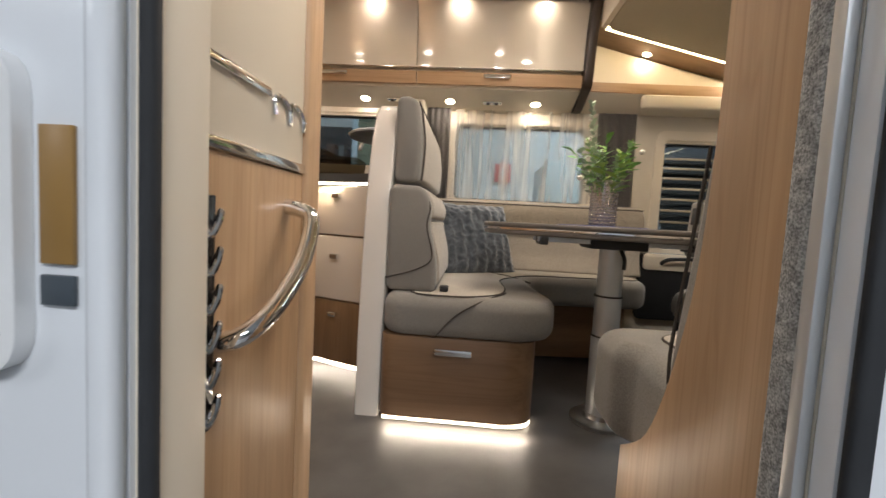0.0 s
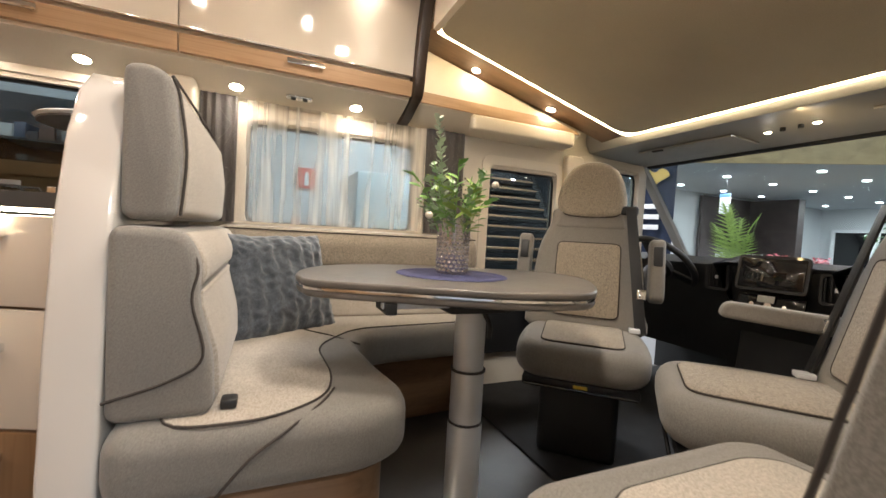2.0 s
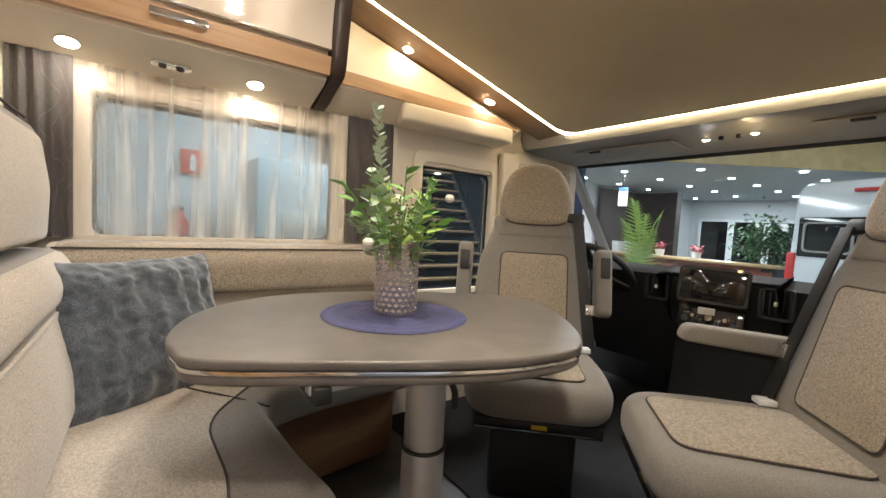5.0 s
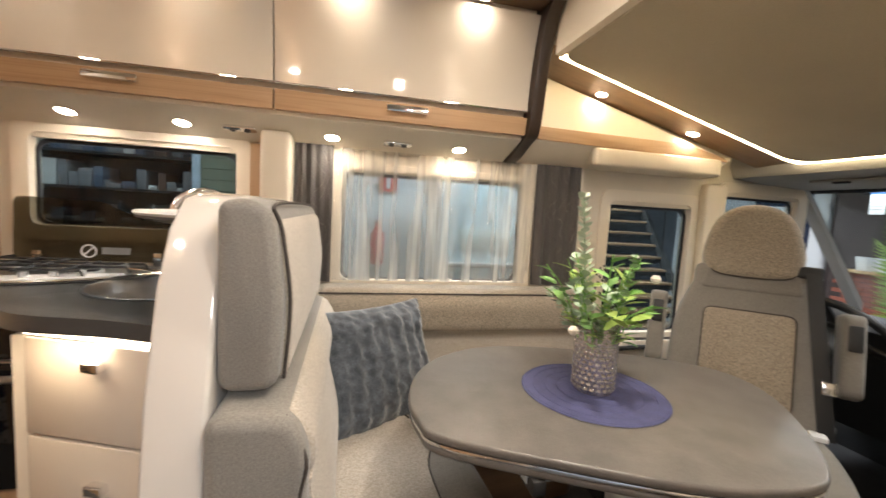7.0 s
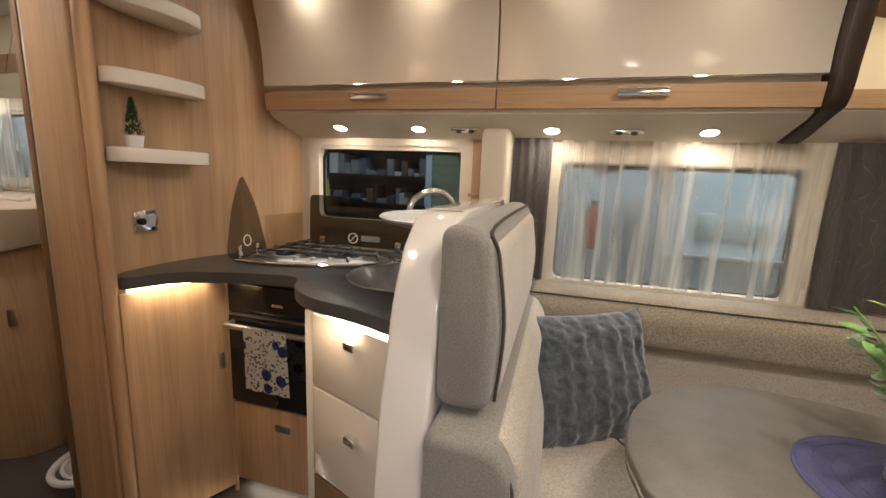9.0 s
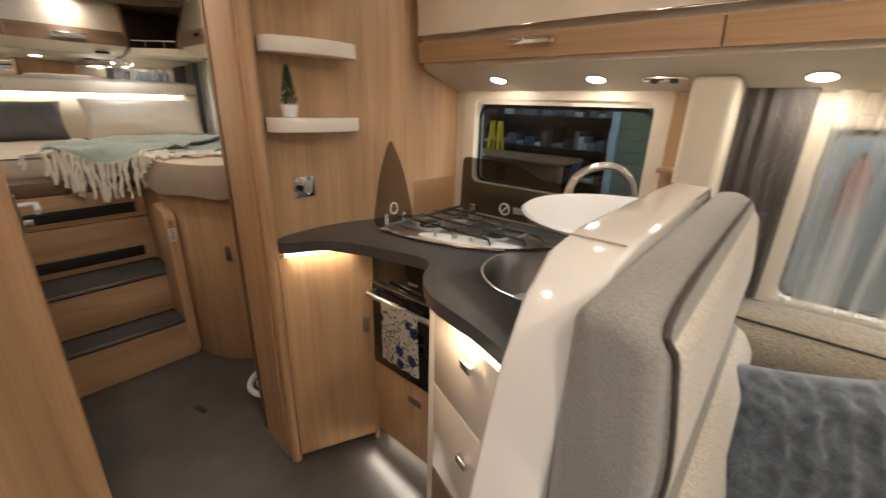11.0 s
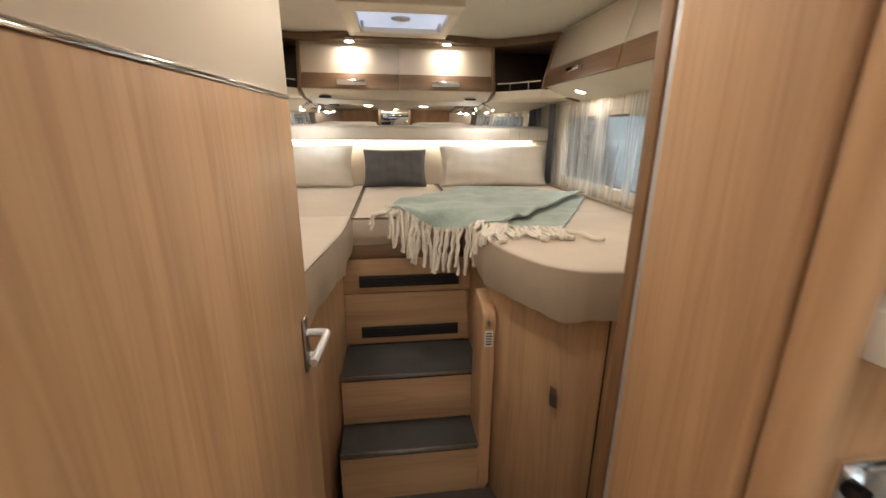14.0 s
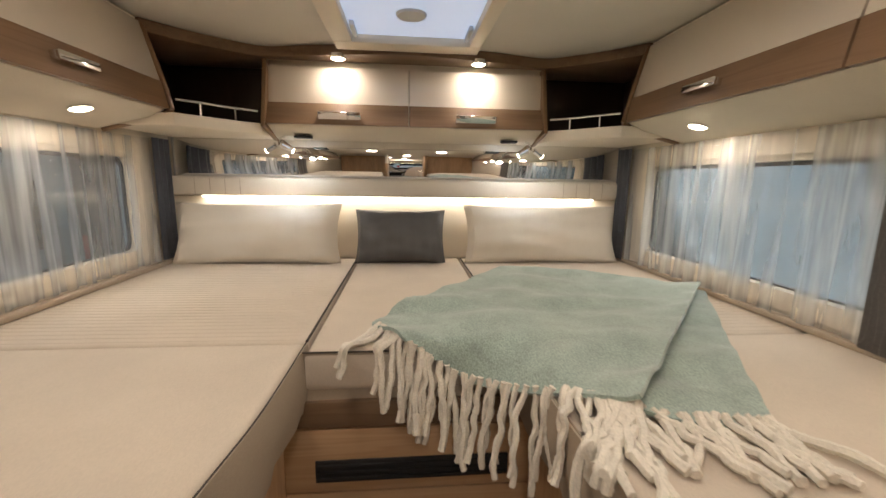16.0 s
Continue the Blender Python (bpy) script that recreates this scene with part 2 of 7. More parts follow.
def glass_of(name, tint, rough=0.0):
    m = bpy.data.materials.new(name)
    m.use_nodes = True
    nt = m.node_tree
    nt.nodes.clear()
    out = nt.nodes.new("ShaderNodeOutputMaterial")
    tr, gl, mix = nt.nodes.new("ShaderNodeBsdfTransparent"), nt.nodes.new("ShaderNodeBsdfGlossy"), nt.nodes.new("ShaderNodeMixShader")
    tr.inputs["Color"].default_value = (*tint, 1)
    gl.inputs["Roughness"].default_value = rough
    lw = nt.nodes.new("ShaderNodeLayerWeight")
    steep, gain = nt.nodes.new("ShaderNodeMath"), nt.nodes.new("ShaderNodeMath")
    steep.operation, gain.operation = "POWER", "MULTIPLY_ADD"
    steep.inputs[1].default_value = 4.0
    gain.inputs[1].default_value, gain.inputs[2].default_value = 0.55, 0.035
    nt.links.new(lw.outputs["Facing"], steep.inputs[0])
    nt.links.new(steep.outputs[0], gain.inputs[0])
    nt.links.new(gain.outputs[0], mix.inputs[0])
    nt.links.new(tr.outputs[0], mix.inputs[1])
    nt.links.new(gl.outputs[0], mix.inputs[2])
    nt.links.new(mix.outputs[0], out.inputs["Surface"])
    return m


pane_mat = glass_of("window_acrylic", (0.62, 0.68, 0.70))
screen_glass = glass_of("windscreen_glass", (0.85, 0.90, 0.90))
smoked = glass_of("smoked_glass", (0.56, 0.54, 0.49))
clear = glass_of("clear_glass", (0.92, 0.9, 0.86))
mirror, _, _ = shader("mirror", (0.88, 0.88, 0.88), 0.01, 1.0)
vase_mat, _, _ = shader("vase_glass", (0.70, 0.66, 0.65), 0.08, 0.55, Transmission_Weight=0.4, IOR=1.5)
pale_leaf = mottled("leaf_pale", (0.48, 0.56, 0.44), 0.6, 0.15, 30)


def figured(name, base, line, scale):
    """Curtain cloth with thin branching lines."""
    m, nt, b = shader(name, base, 0.75, **{"Sheen_Weight": 0.3})
    w = nt.nodes.new("ShaderNodeTexWave")
    for key, value in (("Scale", scale), ("Distortion", 14.0), ("Detail", 2.0), ("Detail Scale", 1.1)):
        w.inputs[key].default_value = value
    nt.links.new(mapped(nt, (1.0, 1.0, 0.45)), w.inputs["Vector"])
    c = ramp(nt, w.outputs["Fac"], [(0.44, base), (0.5, line), (0.56, base)])
    nt.links.new(mixed(nt, c, ramp(nt, noise_of(nt, (1, 1, 1), 200, 2), [(0.3, (0.75,) * 3), (0.7, (1,) * 3)]), 1.0), b.inputs["Base Color"])
    return m


drape = figured("figured_drape", (0.175, 0.158, 0.147), (0.34, 0.31, 0.29), 8)
drape_blue = figured("figured_drape_blue", (0.13, 0.14, 0.17), (0.20, 0.215, 0.25), 7)

# ---- mesh helpers ----
AX = {"x": (1, 2, 0), "y": (0, 2, 1), "z": (0, 1, 2)}


def put3(axis, a, b, c):
    p = [0, 0, 0]
    i, j, k = AX[axis]
    p[i], p[j], p[k] = a, b, c
    return p


def add_prism(bm, pts, axis, c0, c1, bevel=0.0, seg=2, all_edges=False):
    lo = [bm.verts.new(put3(axis, a, b, c0)) for a, b in pts]
    hi = [bm.verts.new(put3(axis, a, b, c1)) for a, b in pts]
    n = len(pts)
    faces = [bm.faces.new(lo), bm.faces.new(hi[::-1])]
    for i in range(n):
        faces.append(bm.faces.new((lo[i], hi[i], hi[(i + 1) % n], lo[(i + 1) % n])))
    bmesh.ops.recalc_face_normals(bm, faces=faces)
    if bevel:
        low, top = set(lo), set(hi)
        edges = {e for f in faces for e in f.edges}
        if not all_edges:
            edges = {e for e in edges if set(e.verts) <= low or set(e.verts) <= top}
        bmesh.ops.bevel(bm, geom=list(edges), offset=bevel, segments=seg, affect="EDGES", profile=0.5, clamp_overlap=True)
    return bm


def prism(pts, axis, c0, c1, bevel=0.0, seg=2, all_edges=False):
    return add_prism(bmesh.new(), pts, axis, c0, c1, bevel, seg, all_edges)


def box(x0, x1, y0, y1, z0, z1, bevel=0.003, seg=2, bm=None):
    return add_prism(bm or bmesh.new(), [(x0, y0), (x1, y0), (x1, y1), (x0, y1)], "z", z0, z1, bevel, seg, True)


def turned(bm, m):
    bmesh.ops.transform(bm, matrix=m, verts=bm.verts)
    return bm


def smooth_line(pts, closed=True, steps=6):
    """A Catmull-Rom line through the corners."""
    n, out = len(pts), []
    for i in range(n if closed else n - 1):
        p = [Vector(pts[(i + k) % n] if closed else pts[min(max(i + k, 0), n - 1)]) for k in (-1, 0, 1, 2)]
        for s in range(steps):
            t = s / steps
            out.append(0.5 * (2 * p[1] + (p[2] - p[0]) * t + (2 * p[0] - 5 * p[1] + 4 * p[2] - p[3]) * t * t + (3 * p[1] - p[0] - 3 * p[2] + p[3]) * t ** 3))
    if not closed:
        out.append(Vector(pts[-1]))
    return [tuple(v) for v in out]


def round_corners(pts, r, steps=5):
    out, n = [], len(pts)
    for i in range(n):
        p, a, b = Vector(pts[i]), Vector(pts[i - 1]), Vector(pts[(i + 1) % n])
        u, v = (a - p), (b - p)
        k = min(r, u.length * 0.45, v.length * 0.45)
        s, e = p + u.normalized() * k, p + v.normalized() * k
        for j in range(steps + 1):
            t = j / steps
            out.append(tuple((1 - t) ** 2 * s + 2 * t * (1 - t) * p + t * t * e))
    return out


def rod(pts, r, sides=10, bm=None, smooth=True, closed=False):
    """A round bar along a line."""
    bm = bm or bmesh.new()
    pts = [Vector(p) for p in (smooth_line(pts, closed, 5) if smooth and len(pts) > 2 else pts)]
    rings, up = [], None
    for i, p in enumerate(pts):
        a, b = (pts[i - 1], pts[(i + 1) % len(pts)]) if closed else (pts[max(i - 1, 0)], pts[min(i + 1, len(pts) - 1)])
        d = (b - a).normalized()
        if up is None:
            up = Vector((0, 0, 1)) if abs(d.z) < 0.9 else Vector((1, 0, 0))
        side = d.cross(up).normalized()
        up = side.cross(d).normalized()
        rr = r[min(i, len(r) - 1)] if isinstance(r, (list, tuple)) else r
        rings.append([bm.verts.new(p + (side * math.cos(k * 2 * math.pi / sides) + up * math.sin(k * 2 * math.pi / sides)) * rr) for k in range(sides)])
    for q in range(len(rings) if closed else len(rings) - 1):
        a, b = rings[q], rings[(q + 1) % len(rings)]
        for k in range(sides):
            bm.faces.new((a[k], a[(k + 1) % sides], b[(k + 1) % sides], b[k]))
    if not closed:
        bm.faces.new(rings[0][::-1])
        bm.faces.new(rings[-1])
    bmesh.ops.recalc_face_normals(bm, faces=bm.faces)
    return bm


def lathe(profile, at, sides=32, bm=None):
    bm = bm or bmesh.new()
    rings = []
    for r, z in profile:
        rings.append([bm.verts.new((at[0] + r * math.cos(k * 2 * math.pi / sides), at[1] + r * math.sin(k * 2 * math.pi / sides), at[2] + z)) for k in range(sides)])
    for a, b in zip(rings, rings[1:]):
        for k in range(sides):
            bm.faces.new((a[k], a[(k + 1) % sides], b[(k + 1) % sides], b[k]))
    bm.faces.new(rings[0][::-1])
    bm.faces.new(rings[-1])
    bmesh.ops.recalc_face_normals(bm, faces=bm.faces)
    return bm


def finish(name, bm, material, angle=35):
    me = bpy.data.meshes.new(name)
    bm.to_mesh(me)
    bm.free()
    me.shade_smooth()
    me.set_sharp_from_angle(angle=radians(angle))
    me.materials.append(material)
    return me


def solid(name, bm, material, label, category, group="", kind="", angle=35):
    return tagged(new(name, finish(name, bm, material, angle)), label, category, group, kind)


def thing(name, at, label, category, group="", kind=""):
    e = new(name)
    e.empty_display_size = 0.1
    e.location = at
    return tagged(e, label, category, group, kind)


def origin_of(ob):
    p = Vector(ob.location)
    return p + origin_of(ob.parent) if ob.parent else p


def part(name, bm, material, parent, label="", angle=35):
    o = origin_of(parent)
    bmesh.ops.translate(bm, verts=bm.verts, vec=-o)
    ob = new(name, finish(name, bm, material, angle))
    ob.parent = parent
    return tagged(ob, label)


def disc(at, r, h, sides=20):
    return lathe([(r, 0), (r, h * 0.6), (r * 0.9, h)], at, sides)


def frame_ring(x0, x1, z0, z1, w, y0, y1, r=0.05):
    """A rounded rectangular frame in the plane of a long wall."""
    bm = bmesh.new()
    a = round_corners([(x0, z0), (x1, z0), (x1, z1), (x0, z1)], r)
    b = round_corners([(x0 + w, z0 + w), (x1 - w, z0 + w), (x1 - w, z1 - w), (x0 + w, z1 - w)], max(r - w * 0.5, 0.01))
    rings = [[bm.verts.new((p[0], y, p[1])) for p in l] for l, y in ((a, y1), (a, y0), (b, y0), (b, y1))]
    n = len(a)
    for q in range(4):
        u, v = rings[q], rings[(q + 1) % 4]
        for k in range(n):
            bm.faces.new((u[k], u[(k + 1) % n], v[(k + 1) % n], v[k]))
    bmesh.ops.recalc_face_normals(bm, faces=bm.faces)
    return bm


def holed_wall(x0, x1, z0, z1, y0, y1, holes):
    bm = bmesh.new()
    xs = sorted({x0, x1, *(h[i] for h in holes for i in (0, 1))})
    zs = sorted({z0, z1, *(h[i] for h in holes for i in (2, 3))})
    for a, b in zip(xs, xs[1:]):
        for c, d in zip(zs, zs[1:]):
            mx, mz = (a + b) / 2, (c + d) / 2
            if not any(h[0] < mx < h[1] and h[2] < mz < h[3] for h in holes):
                box(a, b, y0, y1, c, d, 0, bm=bm)
    bmesh.ops.remove_doubles(bm, verts=bm.verts, dist=1e-5)
    seen = {}
    for f in bm.faces:
        seen.setdefault(tuple(round(v, 4) for v in f.calc_center_median()), []).append(f)
    bmesh.ops.delete(bm, geom=[f for g in seen.values() if len(g) > 1 for f in g], context="FACES")
    return bm


def folds(x0, x1, y, z0, z1, depth, count, seed=0, thick=0.003):
    """A hanging cloth in soft folds."""
    rnd = random.Random(seed)
    bm = bmesh.new()
    nx, nz = count * 8, 6
    ph = [rnd.uniform(-0.9, 0.9) for _ in range(count + 1)]
    grid = []
    for i in range(nx + 1):
        u = i / nx
        k = u * count
        a = ph[int(k) % len(ph)] * (1 - k % 1) + ph[(int(k) + 1) % len(ph)] * (k % 1)
        col = []
        for j in range(nz + 1):
            v = j / nz
            amp = depth * (0.55 + 0.45 * (1 - v))
            col.append(bm.verts.new((x0 + (x1 - x0) * u + 0.012 * a * (1 - v), y + amp * math.sin(2 * math.pi * k + a) * (0.7 + 0.3 * a), z0 + (z1 - z0) * v)))
        grid.append(col)
    for i in range(nx):
        for j in range(nz):
            bm.faces.new((grid[i][j], grid[i + 1][j], grid[i + 1][j + 1], grid[i][j + 1]))
    if thick:
        bmesh.ops.solidify(bm, geom=bm.faces[:], thickness=thick)
    return bm


def cushion(w, h, d, m, n=14, pinch=0.12, rough=0.0, seed=3):
    """A scatter cushion, w by h and d thick, its middle at the pose m."""
    bm = bmesh.new()
    noise_at = Vector((seed * 3.1, seed, 0))
    sides = []
    for s in (1, -1):
        g = []
        for i in range(n + 1):
            row = []
            for j in range(n + 1):
                u, v = 2 * i / n - 1, 2 * j / n - 1
                k = (1 - abs(u) ** 2.4) * (1 - abs(v) ** 2.4)
                x = u * w / 2 * (1 - pinch * (1 - v * v) * 0.35 * abs(u) ** 2)
                y = v * h / 2 * (1 - pinch * (1 - u * u) * 0.35 * abs(v) ** 2)
                z = s * d / 2 * max(k, 0) ** 0.45
                wr = noise.noise(Vector((u * 2.2, v * 2.2, s)) + noise_at) * d * 0.09 * (k > 0)
                if rough:
                    rib = math.sin(u * 25 + 0.55 * noise.noise(Vector((u * 2, v * 3, 5)) + noise_at))
                    wr += (k > 0) * rough * (0.8 * rib * (0.6 + 0.6 * noise.noise(Vector((u * 5, v * 11, s)) + noise_at)) + 0.8 * noise.noise(Vector((u * 12, v * 12, s)) + noise_at))
                row.append(bm.verts.new((x, y, z + wr * s)))
            g.append(row)
        sides.append(g)
        for i in range(n):
            for j in range(n):
                bm.faces.new((g[i][j], g[i + 1][j], g[i + 1][j + 1], g[i][j + 1]))
    bmesh.ops.remove_doubles(bm, verts=bm.verts, dist=1e-4)
    bmesh.ops.recalc_face_normals(bm, faces=bm.faces)
    return turned(bm, m)


def downlight(at, tilt=None, r=0.029):
    """A recessed spot: a chrome ring round a bright lens."""
    t = thing("downlight", at, "small round recessed downlight with chrome ring, lit", "lamp", "downlights")
    a = lathe([(r, 0.012), (r, -0.004), (r * 0.9, -0.005), (r * 0.86, 0.0), (r * 0.86, 0.012)], (0, 0, 0), 20)
    b = lathe([(r * 0.85, 0.004), (r * 0.85, -0.004), (r * 0.6, -0.0085)], (0, 0, 0), 16)
    for bm, mat, nm in ((a, chrome, "ring"), (b, bulb, "lens")):
        if tilt:
            turned(bm, pose(0, 0, 0, *tilt))
        turned(bm, Matrix.Translation(at))
        part(nm, bm, mat, t)
    return t


def handle_bar(at, length, turn=0, lean=0, parent=None):
    """A chrome bow handle along x, standing off towards -y; the middle at the place given."""
    m = Matrix.Translation(at) @ pose(0, 0, 0, lean, 0, turn)
    bm = prism(round_corners([(-length / 2, -0.011), (length / 2, -0.011), (length / 2, 0.011), (-length / 2, 0.011)], 0.006), "y", -0.024, -0.016, 0.002)
    for s in (-1, 1):
        box(s * length * 0.42 - 0.009, s * length * 0.42 + 0.009, -0.018, 0.0, -0.01, 0.01, 0.002, bm=bm)
    return part("handle", turned(bm, m), chrome, parent, "chrome handle")

# ---- structure ----
X0, X1, Y0, Y1, TOP = -3.9, 2.42, 0.47, 2.605, 1.95
solid("floor", box(X0, 2.7, Y0 + 0.012, Y1 + 0.05, -0.08, 0.0, 0), floor_mat, "dark grey-brown vinyl floor of the motorhome", "floor", kind="structure")
solid("entry_step", box(-0.2, 0.4, 0.16, 0.415, -0.34, -0.3, 0.01), black, "black fold-out entrance step below the door", "step", kind="structure")
solid("ground", box(-60, 60, -60, 60, -0.62, -0.57, 0), hall_floor, "smooth grey showroom floor", "ground", kind="structure")
solid("ceiling", box(X0, X1, Y0, Y1, TOP, TOP + 0.05, 0), ceiling_mat, "cream vinyl ceiling with soft sheen", "ceiling", kind="structure")
KW, DW, CW, BW = (-1.08, -0.42, 1.035, 1.345), (-0.03, 0.76, 0.86, 1.31), (1.2, 1.665, 0.62, 1.25), (-3.62, -2.62, 1.13, 1.5)
FW = (1.86, 2.34, 0.75, 1.33)
solid("wall_far", holed_wall(X0, X1, -0.08, TOP + 0.05, Y1, Y1 + 0.055, [KW, DW, CW, BW, FW]), lining, "cream lined side wall with windows", "wall", kind="structure")
solid("wall_near", holed_wall(X0, X1, -0.08, TOP + 0.05, Y0 - 0.025, Y0, [(-0.2, 0.405, -0.08, 1.85), BW]), lining, "cream lined side wall with the entrance door opening", "wall", kind="structure")
solid("wall_rear", box(X0 - 0.06, X0, Y0 - 0.05, Y1 + 0.055, -0.08, TOP + 0.05, 0), lining, "cream lined rear wall behind the bed", "wall", kind="structure")
# outside skin beside the entrance
solid("outer_wall", holed_wall(X0, X1, -0.3, 2.05, Y0 - 0.0505, Y0 - 0.026, [(-0.195, 0.425, -0.3, 1.9), BW]), body_white, "white glossy outer body panel of the motorhome", "wall", kind="structure")
solid("outer_stripes", box(-0.275, -0.243, 0.414, 0.4190, 0.665, 0.786, 0.001), mottled("bronze_film", (0.30, 0.17, 0.05), 0.4, 0.08), "bronze decal bar on the white body", "decal", kind="structure")
solid("outer_stripe_dark", box(-0.275, -0.243, 0.414, 0.4190, 0.628, 0.655, 0.001), mottled("slate_film", (0.06, 0.075, 0.09), 0.4, 0.08), "dark grey decal square on the white body", "decal", kind="structure")
for x, w, d in ((-0.174, 0.016, 0.425), (0.413, 0.02, 0.42)):
    solid("door_seal", box(x - w / 2, x + w / 2, 0.408, d, -0.3, 1.9, 0.008, 3), rubber, "black rubber seal round the entrance door", "seal", kind="structure")
solid("door_frame_rim", box(-0.22, -0.193, 0.397, 0.419, -0.3, 1.95, 0.009, 3), body_white, "white moulded rim of the door frame", "trim", kind="structure")
solid("door_lining", box(-0.222, -0.176, 0.426, 0.499, -0.08, 1.85, 0.004), cream, "cream inner lining of the door frame", "trim", kind="structure")
solid("weather_strip", box(0.396, 0.416, 0.462, 0.496, -0.05, 1.9, 0.009, 3), mottled("felt", (0.5, 0.5, 0.49), 0.95, 0.4, 90, 0.7, 420), "fuzzy grey weather strip on the jamb", "seal", kind="structure")
solid("jamb_cheek", box(0.404, 0.424, 0.421, 0.4445, -0.3, 1.9, 0.003), body_white, "white moulded cheek of the door jamb", "trim", kind="structure")
solid("jamb_profile", box(0.393, 0.405, 0.446, 0.461, -0.05, 1.85, 0.003), alu, "pale aluminium jamb profile", "trim", kind="structure")
clip = thing("catch", (0.425, 0.485, 0.93), "white plastic door catch on the jamb", "catch")
part("body", box(0.405, 0.429, 0.47, 0.497, 0.9, 0.97, 0.006, 3), white, clip)
part("tongue", box(0.412, 0.424, 0.462, 0.471, 0.915, 0.95, 0.003), alu, clip)

grab = thing("outer_grip", (-0.3, 0.39, 0.7), "white moulded grip recess on the outer body", "handle")
part("surround", frame_ring(-0.40, -0.285, 0.565, 0.85, 0.014, 0.402, 0.419, 0.04), white, grab)
part("recess", prism(round_corners([(-0.386, 0.58), (-0.299, 0.58), (-0.299, 0.835), (-0.386, 0.835)], 0.03), "y", 0.414, 0.4185), white, grab)
part("keyhole", box(-0.33, -0.305, 0.409, 0.4135, 0.592, 0.6, 0.002), black, grab)

# tall furniture beside the entrance, its end facing the doorway
tall = thing("tall_cabinet", (-0.9, 0.8, 0), "tall light wood cabinet beside the entrance with cream top", "cabinet")
part("end_panel", box(-0.32, -0.28, 0.5, 0.971, 0.0, 0.807, 0.002), wood_z, tall)
part("upper_panel", box(-0.318, -0.282, 0.5, 0.971, 0.829, 1.949, 0.002), cream, tall, "cream upper panel")
part("trim_strip", box(-0.32, -0.274, 0.5, 0.971, 0.808, 0.828, 0.003), chrome, tall, "bright chrome strip")
part("corner_post", prism(round_corners([(-0.40, 0.972), (-0.268, 0.972), (-0.268, 1.045), (-0.30, 1.06), (-0.40, 1.07)], 0.02), "z", 0.0, 1.949), wood_z, tall)
side = [(-0.401, 0.5), (-0.401, 1.07), (-1.02, 1.225), (-1.095, 1.272), (-1.125, 1.255), (-1.125, 0.5)]
part("aisle_side", prism(round_corners(side, 0.02), "z", 0.0, 1.949), wood_z, tall)
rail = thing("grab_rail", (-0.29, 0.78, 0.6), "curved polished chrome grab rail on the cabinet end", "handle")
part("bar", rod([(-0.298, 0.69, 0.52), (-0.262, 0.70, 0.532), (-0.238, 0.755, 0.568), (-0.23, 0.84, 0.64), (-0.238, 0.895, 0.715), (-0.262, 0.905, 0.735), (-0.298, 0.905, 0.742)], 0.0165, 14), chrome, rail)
for y, z in ((0.688, 0.518), (0.906, 0.744)):
    part("flange", turned(lathe([(0.017, 0), (0.017, 0.003), (0.013, 0.005)], (0, 0, 0), 16), Matrix.Translation((-0.3, y, z)) @ pose(0, 0, 0, 0, 90, 0)), chrome, rail)
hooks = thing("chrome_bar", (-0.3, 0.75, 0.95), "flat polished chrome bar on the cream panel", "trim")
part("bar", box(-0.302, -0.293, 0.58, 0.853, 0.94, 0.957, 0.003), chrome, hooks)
for y0, n in ((0.875, 2),):
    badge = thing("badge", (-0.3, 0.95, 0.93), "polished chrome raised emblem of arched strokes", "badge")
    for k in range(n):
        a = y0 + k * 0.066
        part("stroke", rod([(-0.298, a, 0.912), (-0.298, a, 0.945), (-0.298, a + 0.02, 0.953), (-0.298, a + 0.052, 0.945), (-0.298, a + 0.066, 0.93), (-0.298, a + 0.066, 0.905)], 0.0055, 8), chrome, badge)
# flat chrome lattice, approximated by rings on a dark backplate
rack = thing("lattice_panel", (-0.29, 0.66, 0.55), "shiny chrome lattice panel on the cabinet end, built from rings", "rack")
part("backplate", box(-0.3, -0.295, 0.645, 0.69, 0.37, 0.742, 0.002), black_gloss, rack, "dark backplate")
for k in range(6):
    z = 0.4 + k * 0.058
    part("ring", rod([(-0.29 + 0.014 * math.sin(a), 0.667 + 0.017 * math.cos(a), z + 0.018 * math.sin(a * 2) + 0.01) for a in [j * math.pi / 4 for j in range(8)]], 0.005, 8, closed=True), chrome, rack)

# moved, and all but the rail scaled down, to fit the camera's view
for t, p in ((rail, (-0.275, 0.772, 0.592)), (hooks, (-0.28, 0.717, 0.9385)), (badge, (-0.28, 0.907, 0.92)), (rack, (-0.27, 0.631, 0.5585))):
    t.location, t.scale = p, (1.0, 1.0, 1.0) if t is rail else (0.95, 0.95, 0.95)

# bathroom door, ajar along the aisle
bd = thing("bathroom_door", (-1.14, 1.25, 0), "light wood bathroom door with cream top and chrome strip, ajar", "door", kind="")
tilt = Matrix.Translation((-1.132, 1.25, 0)) @ pose(0, 0, 0, 0, 0, 177.5)
part("leaf", turned(box(0.0, 0.745, -0.015, 0.015, 0.01, 1.4695, 0.002), tilt), wood_z, bd)
part("upper_leaf", turned(box(0.0, 0.745, -0.014, 0.014, 1.4765, 1.94, 0.002), tilt), cream, bd, "cream gloss upper panel")
part("strip", turned(box(0.0, 0.747, -0.017, 0.017, 1.470, 1.476, 0.001), tilt), chrome, bd, "chrome strip")
lever = part("plate", turned(box(0.68, 0.71, -0.022, -0.0155, 0.93, 1.05, 0.005, 3), tilt), steel, bd, "satin metal plate")
